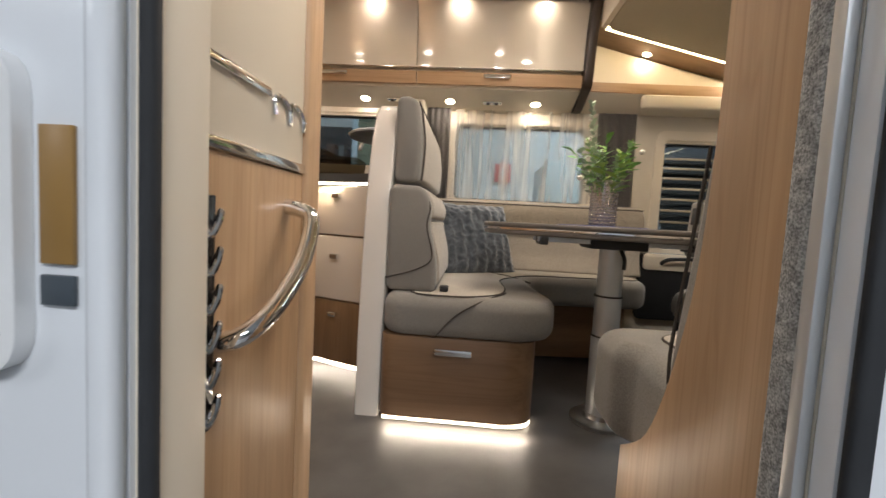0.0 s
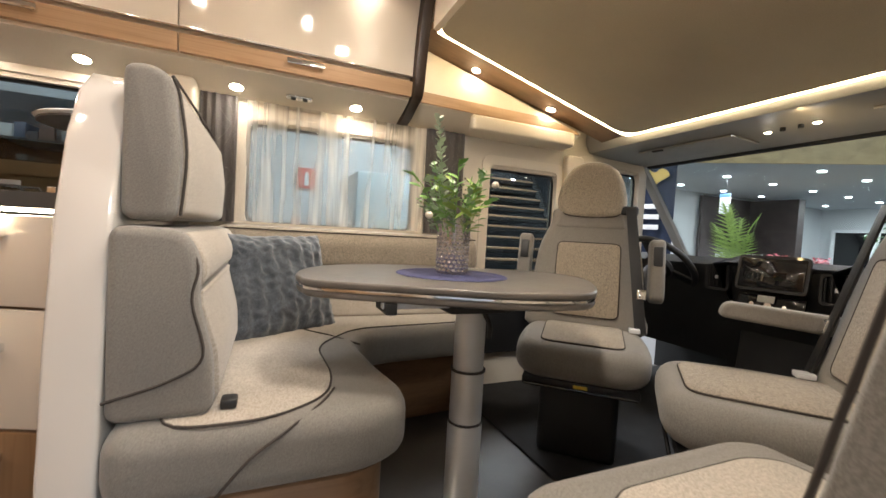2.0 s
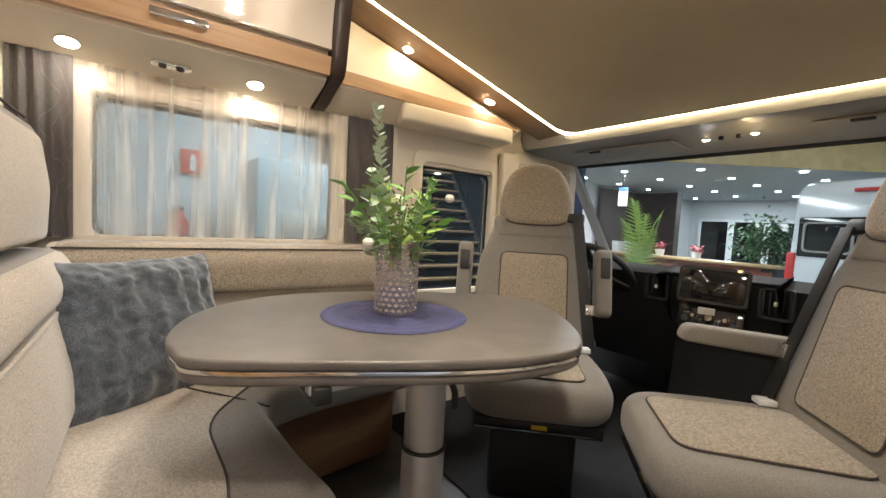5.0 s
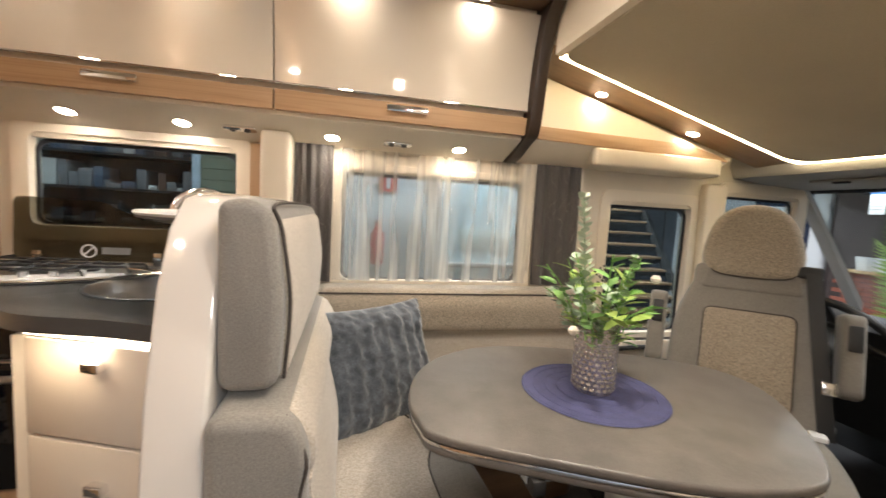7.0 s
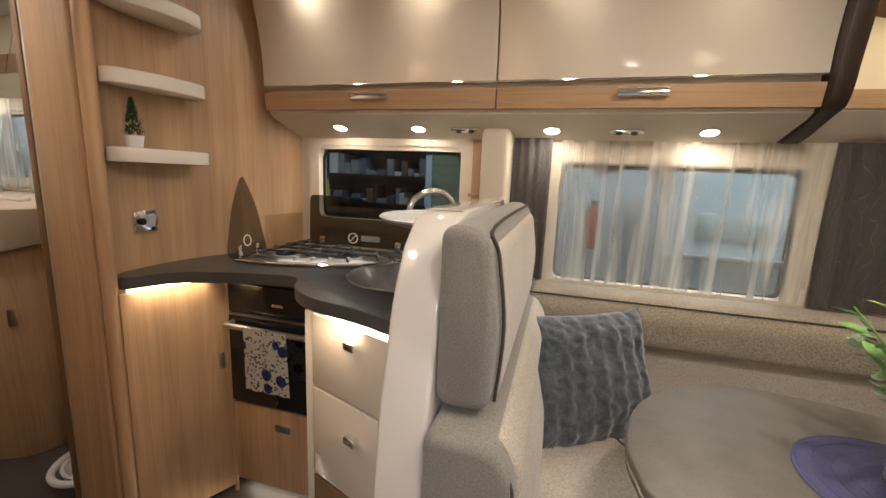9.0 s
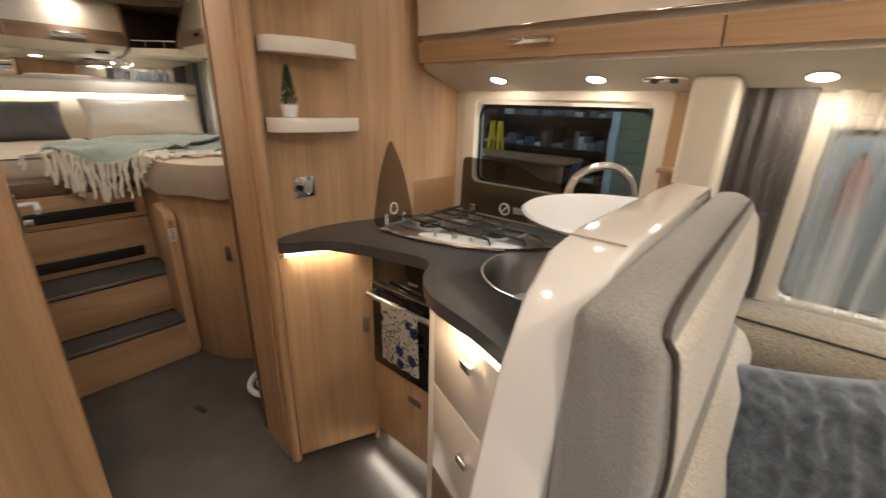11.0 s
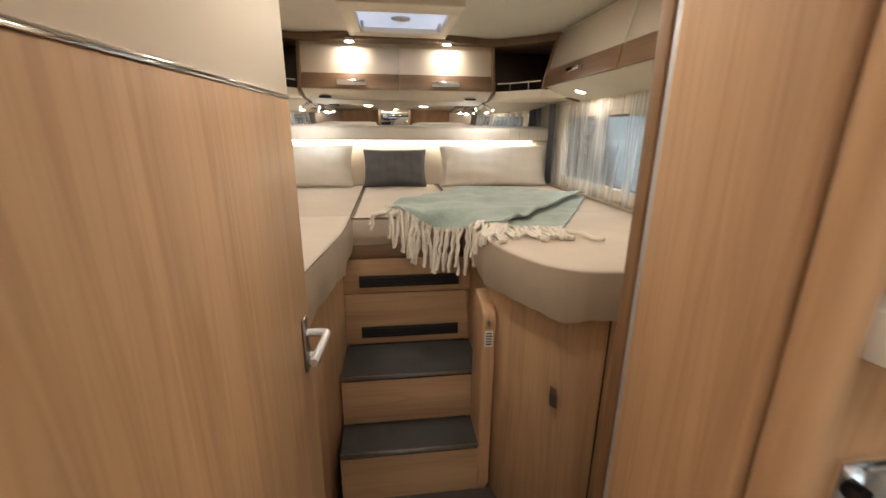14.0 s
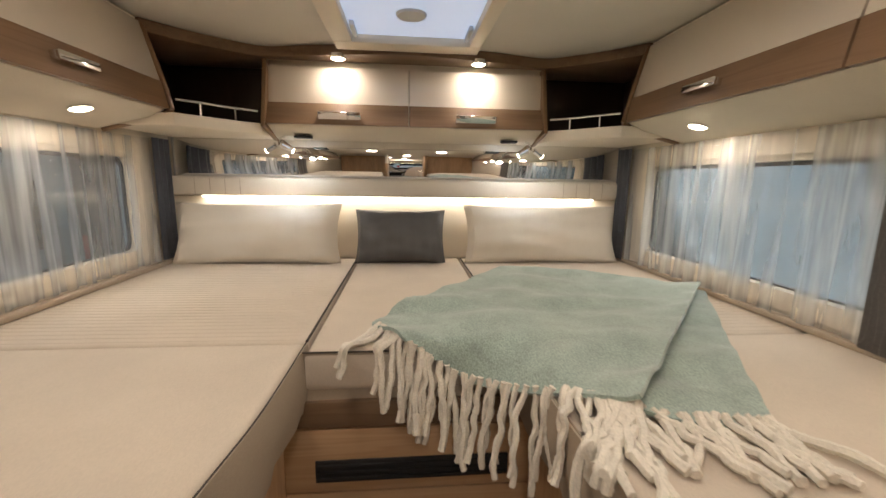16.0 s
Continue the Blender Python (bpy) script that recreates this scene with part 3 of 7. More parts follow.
part("lever", turned(rod([(0.695, -0.02, 1.015), (0.695, -0.055, 1.015), (0.68, -0.062, 1.014), (0.585, -0.058, 1.012)], 0.008, 10), tilt), alu, bd, "satin lever handle")
part("key_knob", turned(rod([(0.695, -0.02, 0.958), (0.695, -0.045, 0.958)], 0.012, 12), tilt), steel, bd)

# shower partition and the curved shelf wall
def ribbon(line, t):
    """A wall outline of even thickness along a plan line, to the line's left."""
    a, b = [], []
    for i, p in enumerate(line):
        p = Vector(p)
        d = (Vector(line[min(i + 1, len(line) - 1)]) - Vector(line[max(i - 1, 0)])).normalized()
        a.append(tuple(p))
        b.append(tuple(p + Vector((-d.y, d.x)) * t))
    return a + b[::-1]


shelf_line = smooth_line([(-1.315, 1.83), (-1.335, 1.95), (-1.325, 2.12), (-1.25, 2.33), (-1.175, 2.5), (-1.172, 2.604)], False, 6)
solid("wall_shelves", prism(ribbon(shelf_line, 0.03), "z", 0.0, 1.949), wood_z, "curved light wood partition behind the kitchen shelves", "wall", kind="structure")
solid("wall_shower", prism(round_corners([(-1.515, 1.803), (-1.31, 1.79), (-1.31, 1.835), (-1.515, 1.848)], 0.012), "z", 0.0, 1.949), wood_z, "light wood shower partition at the aisle", "wall", kind="structure")
solid("partition_post", prism([(-1.288 + 0.021 * math.cos(a), 1.812 + 0.021 * math.sin(a)) for a in [k * math.pi / 8 for k in range(16)]], "z", 0.0, 1.949), wood_z, "rounded light wood corner post", "post", kind="structure")
solid("partition_edge", box(-1.558, -1.533, 1.808, 1.85, 0.0, 1.949, 0.004), brown_z, "dark brown edge post of the shower partition", "post", kind="structure")
solid("shower_track", box(-1.532, -1.516, 1.812, 1.842, 0.0, 1.949, 0.002), alu, "grey metal sliding door track", "trim", kind="structure")
tray = thing("shower_tray", (-1.72, 1.98, 0), "white moulded shower tray rim on the floor", "shower tray")
part("rim", rod([(-1.71 + 0.13 * math.cos(a), 2.0 + 0.16 * math.sin(a), 0.075) for a in [k * math.pi / 8 for k in range(16)]], 0.013, 10, closed=True), white, tray)
part("basin", lathe([(0.10, 0.001), (0.115, 0.03), (0.128, 0.07), (0.115, 0.07), (0.1, 0.03)], (-1.71, 2.0, 0), 28), white, tray)
vent = thing("floor_drain", (-1.855, 1.66, 0), "small dark slotted floor fitting", "vent")
part("plate", turned(box(-0.035, 0.035, -0.012, 0.012, 0.0005, 0.004, 0.001), pose(-1.855, 1.662, 0, 0, 0, 10)), black, vent)

# open shelves
for z in (1.248, 1.467, 1.685):
    out = [(-1.30, 1.835), (-1.24, 1.85), (-1.2, 1.95), (-1.19, 2.06), (-1.205, 2.125), (-1.25, 2.15), (-1.302, 2.155), (-1.322, 2.11), (-1.332, 1.95)]
    s = thing("shelf", (-1.27, 2.0, z), "curved white gloss shelf on the wood wall", "shelf", "curved kitchen shelves")
    part("board", prism(round_corners(out, 0.03), "z", z, z + 0.043, 0.004), shelf_white, s)
pot = thing("potted_conifer", (-1.268, 1.911, 1.291), "small dark green artificial conifer in white pot", "plant")
part("pot", lathe([(0.018, 0), (0.021, 0.002), (0.026, 0.036), (0.0235, 0.036), (0.0225, 0.03)], (-1.268, 1.911, 1.291), 24), white, pot)
bm = bmesh.new()
rnd = random.Random(4)
for k in range(520):
    h = rnd.random() ** 0.8
    r = 0.029 * (1 - h) ** 0.75 * min(1, h * 6 + 0.5) * rnd.uniform(0.5, 1)
    a = rnd.uniform(0, 6.283)
    p = Vector((-1.268 + r * math.cos(a), 1.911 + r * math.sin(a), 1.325 + h * 0.105))
    d = Vector((math.cos(a) * 0.6, math.sin(a) * 0.6, 1)).normalized() * 0.012
    q = Vector((-math.sin(a), math.cos(a), 0)) * 0.0022
    bm.faces.new([bm.verts.new(v) for v in (p - q, p + q, p + d)])
part("foliage", bm, conifer, pot, "dark green foliage")
socket = thing("switch_socket", (-1.33, 1.97, 1.06), "square chrome switch and socket plate", "switch")
part("plate", box(-1.333, -1.324, 1.93, 2.01, 1.025, 1.095, 0.003), chrome, socket)
part("rocker", turned(box(-0.004, 0.006, -0.014, 0.014, -0.022, 0.022, 0.004), pose(-1.322, 1.985, 1.06, 0, 12, 0)), alu, socket)
part("knob", rod([(-1.325, 1.95, 1.06), (-1.312, 1.95, 1.06)], 0.011, 14), black_gloss, socket)

# ---- kitchen ----
edge = [(-1.30, 1.838), (-1.255, 1.838), (-1.19, 1.945), (-1.06, 2.008), (-0.925, 2.046), (-0.845, 2.058), (-0.797, 2.036), (-0.757, 1.965), (-0.655, 1.888), (-0.47, 1.838), (-0.292, 1.765)]
front = smooth_line(edge, False, 5)
SINK = (-0.5, 2.215)
top = front + [(-0.292, 2.603), (-1.17, 2.603)] + [(p[0] + 0.002, p[1]) for p in shelf_line[::-1][1:] if p[1] > 1.86]
wt = thing("worktop", (-0.7, 2.2, 0.87), "dark slate-grey laminate worktop with curved edge", "worktop")
bm = prism(top, "z", 0.868, 0.905, 0.0)
slab = part("slab", bm, counter_mat, wt)
cutter = finish("cut", lathe([(0.196, 0.8 - 0.05), (0.196, 0.95)], (*SINK, 0), 48), counter_mat)
cut = new("cut", cutter)
cut.location = (0, 0, 0)
mod = slab.modifiers.new("sink_hole", "BOOLEAN")
mod.object, mod.solver = cut, "EXACT"
bpy.context.view_layer.update()
dg = bpy.context.evaluated_depsgraph_get()
me = bpy.data.meshes.new_from_object(slab.evaluated_get(dg))
slab.modifiers.clear()
slab.data = me
bpy.data.objects.remove(cut)
sink = thing("sink", (*SINK, 0.75), "round brushed steel sink let into the worktop", "sink")
part("basin", lathe([(0.004, 0.758), (0.11, 0.762), (0.16, 0.775), (0.183, 0.84), (0.188, 0.9), (0.193, 0.909), (0.2, 0.908), (0.1945, 0.9), (0.19, 0.84), (0.168, 0.768), (0.12, 0.754), (0.004, 0.75)], (*SINK, 0), 48), steel, sink)
part("drain", lathe([(0.036, 0.7625), (0.034, 0.766), (0.022, 0.765), (0.02, 0.7625)], (*SINK, 0), 24), chrome, sink)
tap = thing("tap", (-0.47, 2.45, 0.9), "chrome swan-neck kitchen tap behind the sink", "tap")
part("base", lathe([(0.026, 0.0), (0.026, 0.02), (0.018, 0.03), (0.016, 0.07)], (-0.40, 2.47, 0.906), 20), chrome, tap)
part("neck", rod([(-0.40, 2.47, 0.95), (-0.40, 2.47, 1.08), (-0.42, 2.45, 1.16), (-0.47, 2.41, 1.19), (-0.53, 2.36, 1.16), (-0.55, 2.34, 1.09)], 0.0115, 12), chrome, tap)
part("lever", rod([(-0.385, 2.47, 0.985), (-0.35, 2.475, 1.0), (-0.325, 2.48, 1.03)], 0.006, 8), chrome, tap)
tray2 = thing("round_board", (-0.4, 2.17, 1.11), "round white worktop extension fixed to the panel, dark underside", "board")
part("board", lathe([(0.0, 1.118), (0.2, 1.118), (0.206, 1.124), (0.2, 1.129), (0.19, 1.127), (0.0, 1.125)][1:], (-0.335, 2.13, 0), 48), white, tray2)
part("underside", lathe([(0.15, 1.1), (0.199, 1.112), (0.199, 1.1172)], (-0.335, 2.13, 0), 48), counter_mat, tray2)

hob = thing("gas_hob", (-0.95, 2.4, 0.9), "steel three-burner gas hob with black pan supports", "hob")
hp = [(-1.155, 2.19), (-1.10, 2.15), (-0.93, 2.17), (-0.72, 2.25), (-0.60, 2.37), (-0.62, 2.42), (-1.08, 2.575), (-1.14, 2.56)]
hline = smooth_line(hp, True, 4)
part("tray", prism(hline, "z", 0.906, 0.913, 0.003), steel, hob)
for k, q in enumerate((1.0, 0.955)):
    part("rim", rod([(-0.92 + (p[0] + 0.92) * q, 2.36 + (p[1] - 2.36) * q, 0.914) for p in hline], 0.0042, 6, smooth=False, closed=True), chrome, hob, "chrome rim")
well = [(-0.92 + (p[0] + 0.92) * 0.93, 2.36 + (p[1] - 2.36) * 0.92) for p in hline]
part("well", prism(well, "z", 0.9135, 0.9155), steel, hob, "bright steel well")


def span_of(outline, u, along):
    """Where a straight bar at u, along x or y, enters and leaves an outline."""
    i = "xy".index(along)
    hits = []
    for p, q in zip(outline, outline[1:] + outline[:1]):
        if (p[1 - i] - u) * (q[1 - i] - u) < 0:
            hits.append(p[i] + (q[i] - p[i]) * (u - p[1 - i]) / (q[1 - i] - p[1 - i]))
    return min(hits), max(hits)


for y in (2.26, 2.335, 2.41, 2.485):
    a, b = span_of(well, y, "x")
    part("pan_support", rod([(a + 0.012, y, 0.92), (a + 0.02, y, 0.938), (b - 0.02, y, 0.938), (b - 0.012, y, 0.92)], 0.0042, 6, smooth=False), black, hob)
for x in (-1.10, -1.0, -0.905, -0.80, -0.70):
    a, b = span_of(well, x, "y")
    part("pan_support", rod([(x, a + 0.05, 0.937), (x, b - 0.015, 0.937)], 0.0042, 6, smooth=False), black if x < -0.75 else steel, hob)
for y in (2.225, 2.275, 2.325):
    part("tray_bar", box(-1.125, -1.03, y - 0.008, y + 0.008, 0.9165, 0.921, 0.002), steel, hob, "bright steel bar")
part("back_bar", box(-1.07, -0.72, 2.455, 2.468, 0.9165, 0.924, 0.002), steel, hob, "bright steel bar")
for c, r in (((-1.03, 2.29), 0.04), ((-1.02, 2.46), 0.03), ((-0.79, 2.36), 0.035)):
    b = part("burner", lathe([(r, 0), (r, 0.012), (r * 0.8, 0.018), (r * 0.3, 0.019)], (*c, 0.916), 24), black, hob)
    part("flame_ring", lathe([(r * 1.3, 0), (r * 1.3, 0.006), (r * 1.05, 0.006)], (*c, 0.916), 24), alu, hob)
part("knob_panel", prism(smooth_line([(-0.985, 2.18), (-0.86, 2.195), (-0.74, 2.25), (-0.665, 2.315), (-0.75, 2.31), (-0.88, 2.275), (-0.97, 2.225)], True, 4), "z", 0.916, 0.921), white, hob, "pale control strip")
for k in range(4):
    part("knob", lathe([(0.011, 0), (0.01, 0.014), (0.007, 0.015)], (-0.93 + 0.058 * k, 2.212 + 0.022 * k, 0.921), 14), alu, hob)
lp = round_corners([(-1.125, 0.918), (-0.60, 0.918), (-0.575, 1.05), (-0.63, 1.085), (-0.76, 1.09), (-0.86, 1.135), (-1.118, 1.14)], 0.025)
lid = part("lid", prism(lp, "y", 2.583, 2.588), smoked, hob, "smoked glass lid raised against the window")
for x in (-1.05, -0.68):
    part("hinge", box(x - 0.014, x + 0.014, 2.57, 2.583, 0.906, 0.955, 0.003), chrome, lid)
part("caution_ring", rod([(-0.9 + 0.022 * math.cos(a), 2.581, 0.955 + 0.022 * math.sin(a)) for a in [k * math.pi / 6 for k in range(12)]], 0.0025, 6, closed=True), white, lid)
part("caution_stroke", rod([(-0.916, 2.581, 0.939), (-0.884, 2.581, 0.971)], 0.0025, 6), white, lid)
part("caution_bars", box(-0.86, -0.77, 2.5815, 2.5825, 0.945, 0.97, 0), mottled("grey_print", (0.25, 0.25, 0.25), 0.6), lid)
m2 = Matrix.Translation((-1.155, 2.225, 0.914)) @ pose(0, 0, 0, 0, 0, 74) @ pose(0, 0, 0, -3, 0, 0) @ Matrix.Diagonal((0.72, 1, 1, 1))
bl = smooth_line([(-0.095, 0.0), (0.095, 0.0), (0.09, 0.1), (0.055, 0.21), (0.012, 0.285), (0.0, 0.298), (-0.02, 0.28), (-0.06, 0.2), (-0.09, 0.1)], True, 5)
lid2 = part("side_lid", turned(prism(bl, "y", -0.003, 0.003), m2), smoked, hob, "pointed smoked glass lid leaning on the wall")
for x in (-0.05, 0.05):
    part("hinge", turned(box(x - 0.012, x + 0.012, -0.016, -0.004, 0, 0.045, 0.003), m2), chrome, lid2)
part("caution_ring", turned(rod([(0.02 * math.cos(a), -0.005, 0.06 + 0.02 * math.sin(a)) for a in [k * math.pi / 6 for k in range(12)]], 0.0025, 6, closed=True), m2), white, lid2)
glass_guard = thing("splash_guard", (-1.16, 2.45, 0.91), "low clear glass splash guard beside the hob", "splash guard")
part("pane", turned(box(-0.11, 0.11, -0.002, 0.002, 0.0, 0.145, 0.001), pose(-1.157, 2.45, 0.914, 0, 0, 85)), clear, glass_guard)

oven = thing("oven", (-0.92, 2.1, 0.4), "black glass built-in oven with steel handle", "oven")
part("housing", box(-1.135, -0.70, 2.112, 2.5, 0.39, 0.85, 0.002), black, oven)
part("control_panel", box(-1.132, -0.703, 2.094, 2.111, 0.735, 0.845, 0.004), black_gloss, oven)
part("door", box(-1.132, -0.703, 2.09, 2.111, 0.392, 0.725, 0.005), black_gloss, oven, "black glass oven door")
part("trim", box(-1.132, -0.703, 2.088, 2.111, 0.727, 0.733, 0.001), steel, oven)
part("handle", rod([(-1.11, 2.092, 0.70), (-1.11, 2.055, 0.70), (-0.92, 2.05, 0.70), (-0.725, 2.055, 0.70), (-0.725, 2.092, 0.70)], 0.010, 10, smooth=False), steel, oven, "steel bar handle")
part("emblem", box(-0.945, -0.9, 2.0915, 2.094, 0.776, 0.786, 0.001), chrome, oven)
towel_mat, nt, b = shader("printed_towel", (0.8, 0.78, 0.72), 0.9)
v = nt.nodes.new("ShaderNodeTexVoronoi")
v.inputs["Scale"].default_value = 84
nt.links.new(mapped(nt, (1, 0.15, 1)), v.inputs["Vector"])
spots = ramp(nt, v.outputs["Distance"], [(0.30, (0.10, 0.09, 0.10)), (0.38, (0.80, 0.77, 0.70))])
v2 = nt.nodes.new("ShaderNodeTexVoronoi")
v2.inputs["Scale"].default_value = 13
nt.links.new(mapped(nt, (1, 0.15, 1)), v2.inputs["Vector"])
bloom = ramp(nt, v2.outputs["Distance"], [(0.0, (0.02, 0.03, 0.10)), (0.10, (0.04, 0.07, 0.28)), (0.27, (0.05, 0.08, 0.30)), (0.30, (1, 1, 1))])
nt.links.new(mixed(nt, spots, bloom, 1.0), b.inputs["Base Color"])
towel = thing("tea_towel", (-0.91, 2.04, 0.58), "white tea towel with blue flower print over the oven handle", "towel")
part("cloth", folds(-1.02, -0.85, 2.036, 0.485, 0.712, 0.003, 3, 5, 0.004), towel_mat, towel)

cd = thing("corner_cabinet", (-1.2, 1.95, 0), "light wood corner cabinet door under the worktop", "cabinet")
mcd = Matrix.Translation((-1.262, 1.818, 0)) @ pose(0, 0, 0, 0, 0, math.degrees(math.atan2(0.275, 0.125)))
part("door", turned(box(0.0, 0.3, 0.0, 0.018, 0.03, 0.855, 0.003), mcd), wood_z, cd)
part("lock", turned(box(0.265, 0.285, -0.004, 0.0, 0.525, 0.585, 0.001), mcd), steel, cd, "small steel latch")
part("stile", prism([(-1.14 + 0.008 * math.cos(a), 2.098 + 0.008 * math.sin(a)) for a in [k * math.pi / 5 for k in range(10)]], "z", 0.0, 0.86), wood_z, cd)
ovd = thing("drawer_cabinet", (-0.92, 2.1, 0.1), "light wood drawer under the oven", "drawer")
part("front", box(-1.132, -0.703, 2.096, 2.114, 0.06, 0.385, 0.003), wood_z, ovd)
part("latch", box(-0.95, -0.885, 2.092, 2.096, 0.30, 0.325, 0.001), steel, ovd)
part("plinth", box(-1.13, -0.66, 2.16, 2.2, 0.0, 0.055, 0.001), brown_x, ovd)
# drawer unit, set at a slant along the worktop's edge
du = thing("drawer_unit", (-0.5, 1.95, 0), "cream gloss kitchen drawer unit with brown lowest drawer", "cabinet")
md = Matrix.Translation((-0.668, 1.915, 0)) @ pose(0, 0, 0, 0, 0, math.degrees(math.atan2(-0.145, 0.375)))
part("carcass", turned(box(0.002, 0.40, 0.02, 0.35, 0.06, 0.74, 0.002), md), brown_z, du)
for z0, z1, mat, hz in ((0.635, 0.85, gloss, 0.808), (0.345, 0.628, gloss, 0.54), (0.06, 0.338, brown_z, 0.28)):
    d = part("drawer", turned(box(0.0, 0.40, 0.0, 0.019, z0, z1, 0.004), md), mat, du)
    part("knob", turned(box(0.165, 0.205, -0.024, 0.0, hz - 0.011, hz + 0.011, 0.004, 3), md), chrome, d, "square chrome knob")
part("side", box(-0.70, -0.672, 1.93, 2.112, 0.06, 0.85, 0.002), cream, du)
solid("counter_light", turned(box(0.0, 0.38, 0.001, 0.009, 0.857, 0.867, 0.001), md), led_white, "warm LED strip under the worktop edge, lit", "lamp")
solid("corner_light", turned(box(0.02, 0.29, 0.001, 0.009, 0.858, 0.867, 0.001), mcd), led, "warm LED strip above the corner door, lit", "lamp")
solid("kitchen_plinth_light", turned(box(0.0, 0.4, 0.03, 0.04, 0.03, 0.05, 0.001), md), led_white, "white LED strip under the drawers, lit", "lamp")
solid("oven_plinth_light", box(-1.12, -0.7, 2.145, 2.156, 0.03, 0.05, 0.001), led_white, "white LED strip under the oven drawer, lit", "lamp")

# windows
def caravan_window(name, h, label, y=Y1, out=1):
    w = tagged(new(name), label, "window", kind="structure")
    w.location = ((h[0] + h[1]) / 2, y, h[2])
    a, b = sorted((y - out * 0.012, y + out * 0.03))
    part("window_frame", frame_ring(h[0] - 0.05, h[1] + 0.05, h[2] - 0.045, h[3] + 0.07, 0.052, a, b, 0.06), cream, w)
    a, b = sorted((y + out * 0.031, y + out * 0.037))
    p = part("pane", box(h[0] - 0.01, h[1] + 0.01, a, b, h[2] - 0.01, h[3] + 0.01, 0), pane_mat, w)
    p.visible_shadow = False
    a, b = sorted((y + out * 0.022, y + out * 0.03))
    part("rubber", frame_ring(h[0] + 0.001, h[1] - 0.001, h[2] + 0.001, h[3] - 0.001, 0.012, a, b, 0.05), rubber, w)
    return w


caravan_window("window_1", KW, "kitchen window with rounded cream frame")
dw = caravan_window("window_2", DW, "dinette window with cream frame behind net curtain")
part("blind_case", box(DW[0] - 0.0, DW[1], Y1 - 0.03, Y1 - 0.013, 1.312, 1.345, 0.006, 3), cream, dw)
caravan_window("window_3", BW, "bedroom side window with net curtain")
caravan_window("window_4", BW, "bedroom side window with net curtain", Y0, -1)
cw = caravan_window("window_5", CW, "cab side door window with beige frame")
fw = caravan_window("window_6", FW, "small front side window")
solid("column", box(-0.318, -0.213, 2.47, 2.603, 0.905, 1.425, 0.02, 4), cream, "rounded cream column between kitchen and dinette", "column", kind="structure")
niche = thing("spice_shelf", (-0.36, 2.55, 1.0), "narrow light wood spice niche beside the window", "shelf")
part("back", box(-0.372, -0.32, 2.585, 2.603, 0.906, 1.385, 0.001), wood_z, niche)
part("board", box(-0.372, -0.32, 2.53, 2.584, 1.17, 1.185, 0.002), wood_x, niche)

for a, b, sd in ((-0.208, -0.066, 1), (0.80, 1.02, 2)):
    c = thing("drape", (a, 2.57, 0.87), "dark taupe curtain with fine branching pattern", "curtain", "dinette drapes")
    part("cloth", folds(a, b, 2.565, 0.862, 1.40, 0.012, 4, sd, 0.004), drape, c)
c = thing("net_curtain", (0.37, 2.57, 0.86), "sheer cream net curtain across the dinette window", "curtain")
part("cloth", folds(-0.07, 0.80, 2.568, 0.868, 1.395, 0.011, 10, 7, 0), net, c)

# ---- overhead cabinets over kitchen and dinette ----
CURVE = [(2.372, 1.475), (2.36, 1.56), (2.357, 1.63), (2.345, 1.72), (2.327, 1.80), (2.303, 1.885)]


def curve_part(x0, x1, za, zb, out=0.0, t=0.02):
    pts = [p for p in smooth_line(CURVE, False, 4) if za - 0.001 <= p[1] <= zb + 0.001]
    line = [(p[0] - out, p[1]) for p in pts]
    return prism(line + [(p[0] + t, p[1]) for p in line[::-1]], "x", x0, x1, 0.002)


oc = thing("overhead_cabinet", (-0.26, 2.5, 1.42), "long overhead cabinet with cream gloss flaps and wood rail", "cabinet")
body = [(2.392, 1.462), (2.42, 1.447), (2.603, 1.39), (2.603, 1.945), (2.33, 1.945), (2.33, 1.89), (2.37, 1.72), (2.382, 1.6)]
part("body", prism(body, "x", -1.168, 0.64, 0.001), lining, oc)
for x0, x1, hx in ((-1.166, -0.257, -0.713), (-0.252, 0.644, 0.188)):
    f = part("flap", curve_part(x0, x1, 1.56, 1.885), gloss, oc, "cream gloss flap")
    w = part("rail", curve_part(x0, x1, 1.475, 1.557, 0.004, 0.024), wood_x, oc, "light wood rail")
    handle_bar((hx, 2.365, 1.514), 0.145, 0, -6, oc)
    part("edge_trim", rod([(x0, 2.356, 1.5585), (x1, 2.356, 1.5585)], 0.0022, 6), chrome, oc)
part("soffit", box(-1.168, 0.66, 2.15, 2.32, 1.905, 1.944, 0.004), brown_x, oc, "brown wood soffit over the flaps")
part("end_panel", prism(smooth_line([(2.60, 1.40), (2.40, 1.455), (2.345, 1.49), (2.325, 1.6), (2.30, 1.74), (2.255, 1.86), (2.2, 1.945), (2.45, 1.945), (2.60, 1.945), (2.60, 1.65)], True, 4), "x", 0.647, 0.694, 0.003), wenge, oc, "dark wenge end panel")
for p in UNDER:
    downlight(p, (-17, 0, 0))
for p in SOFFIT:
    downlight(p)
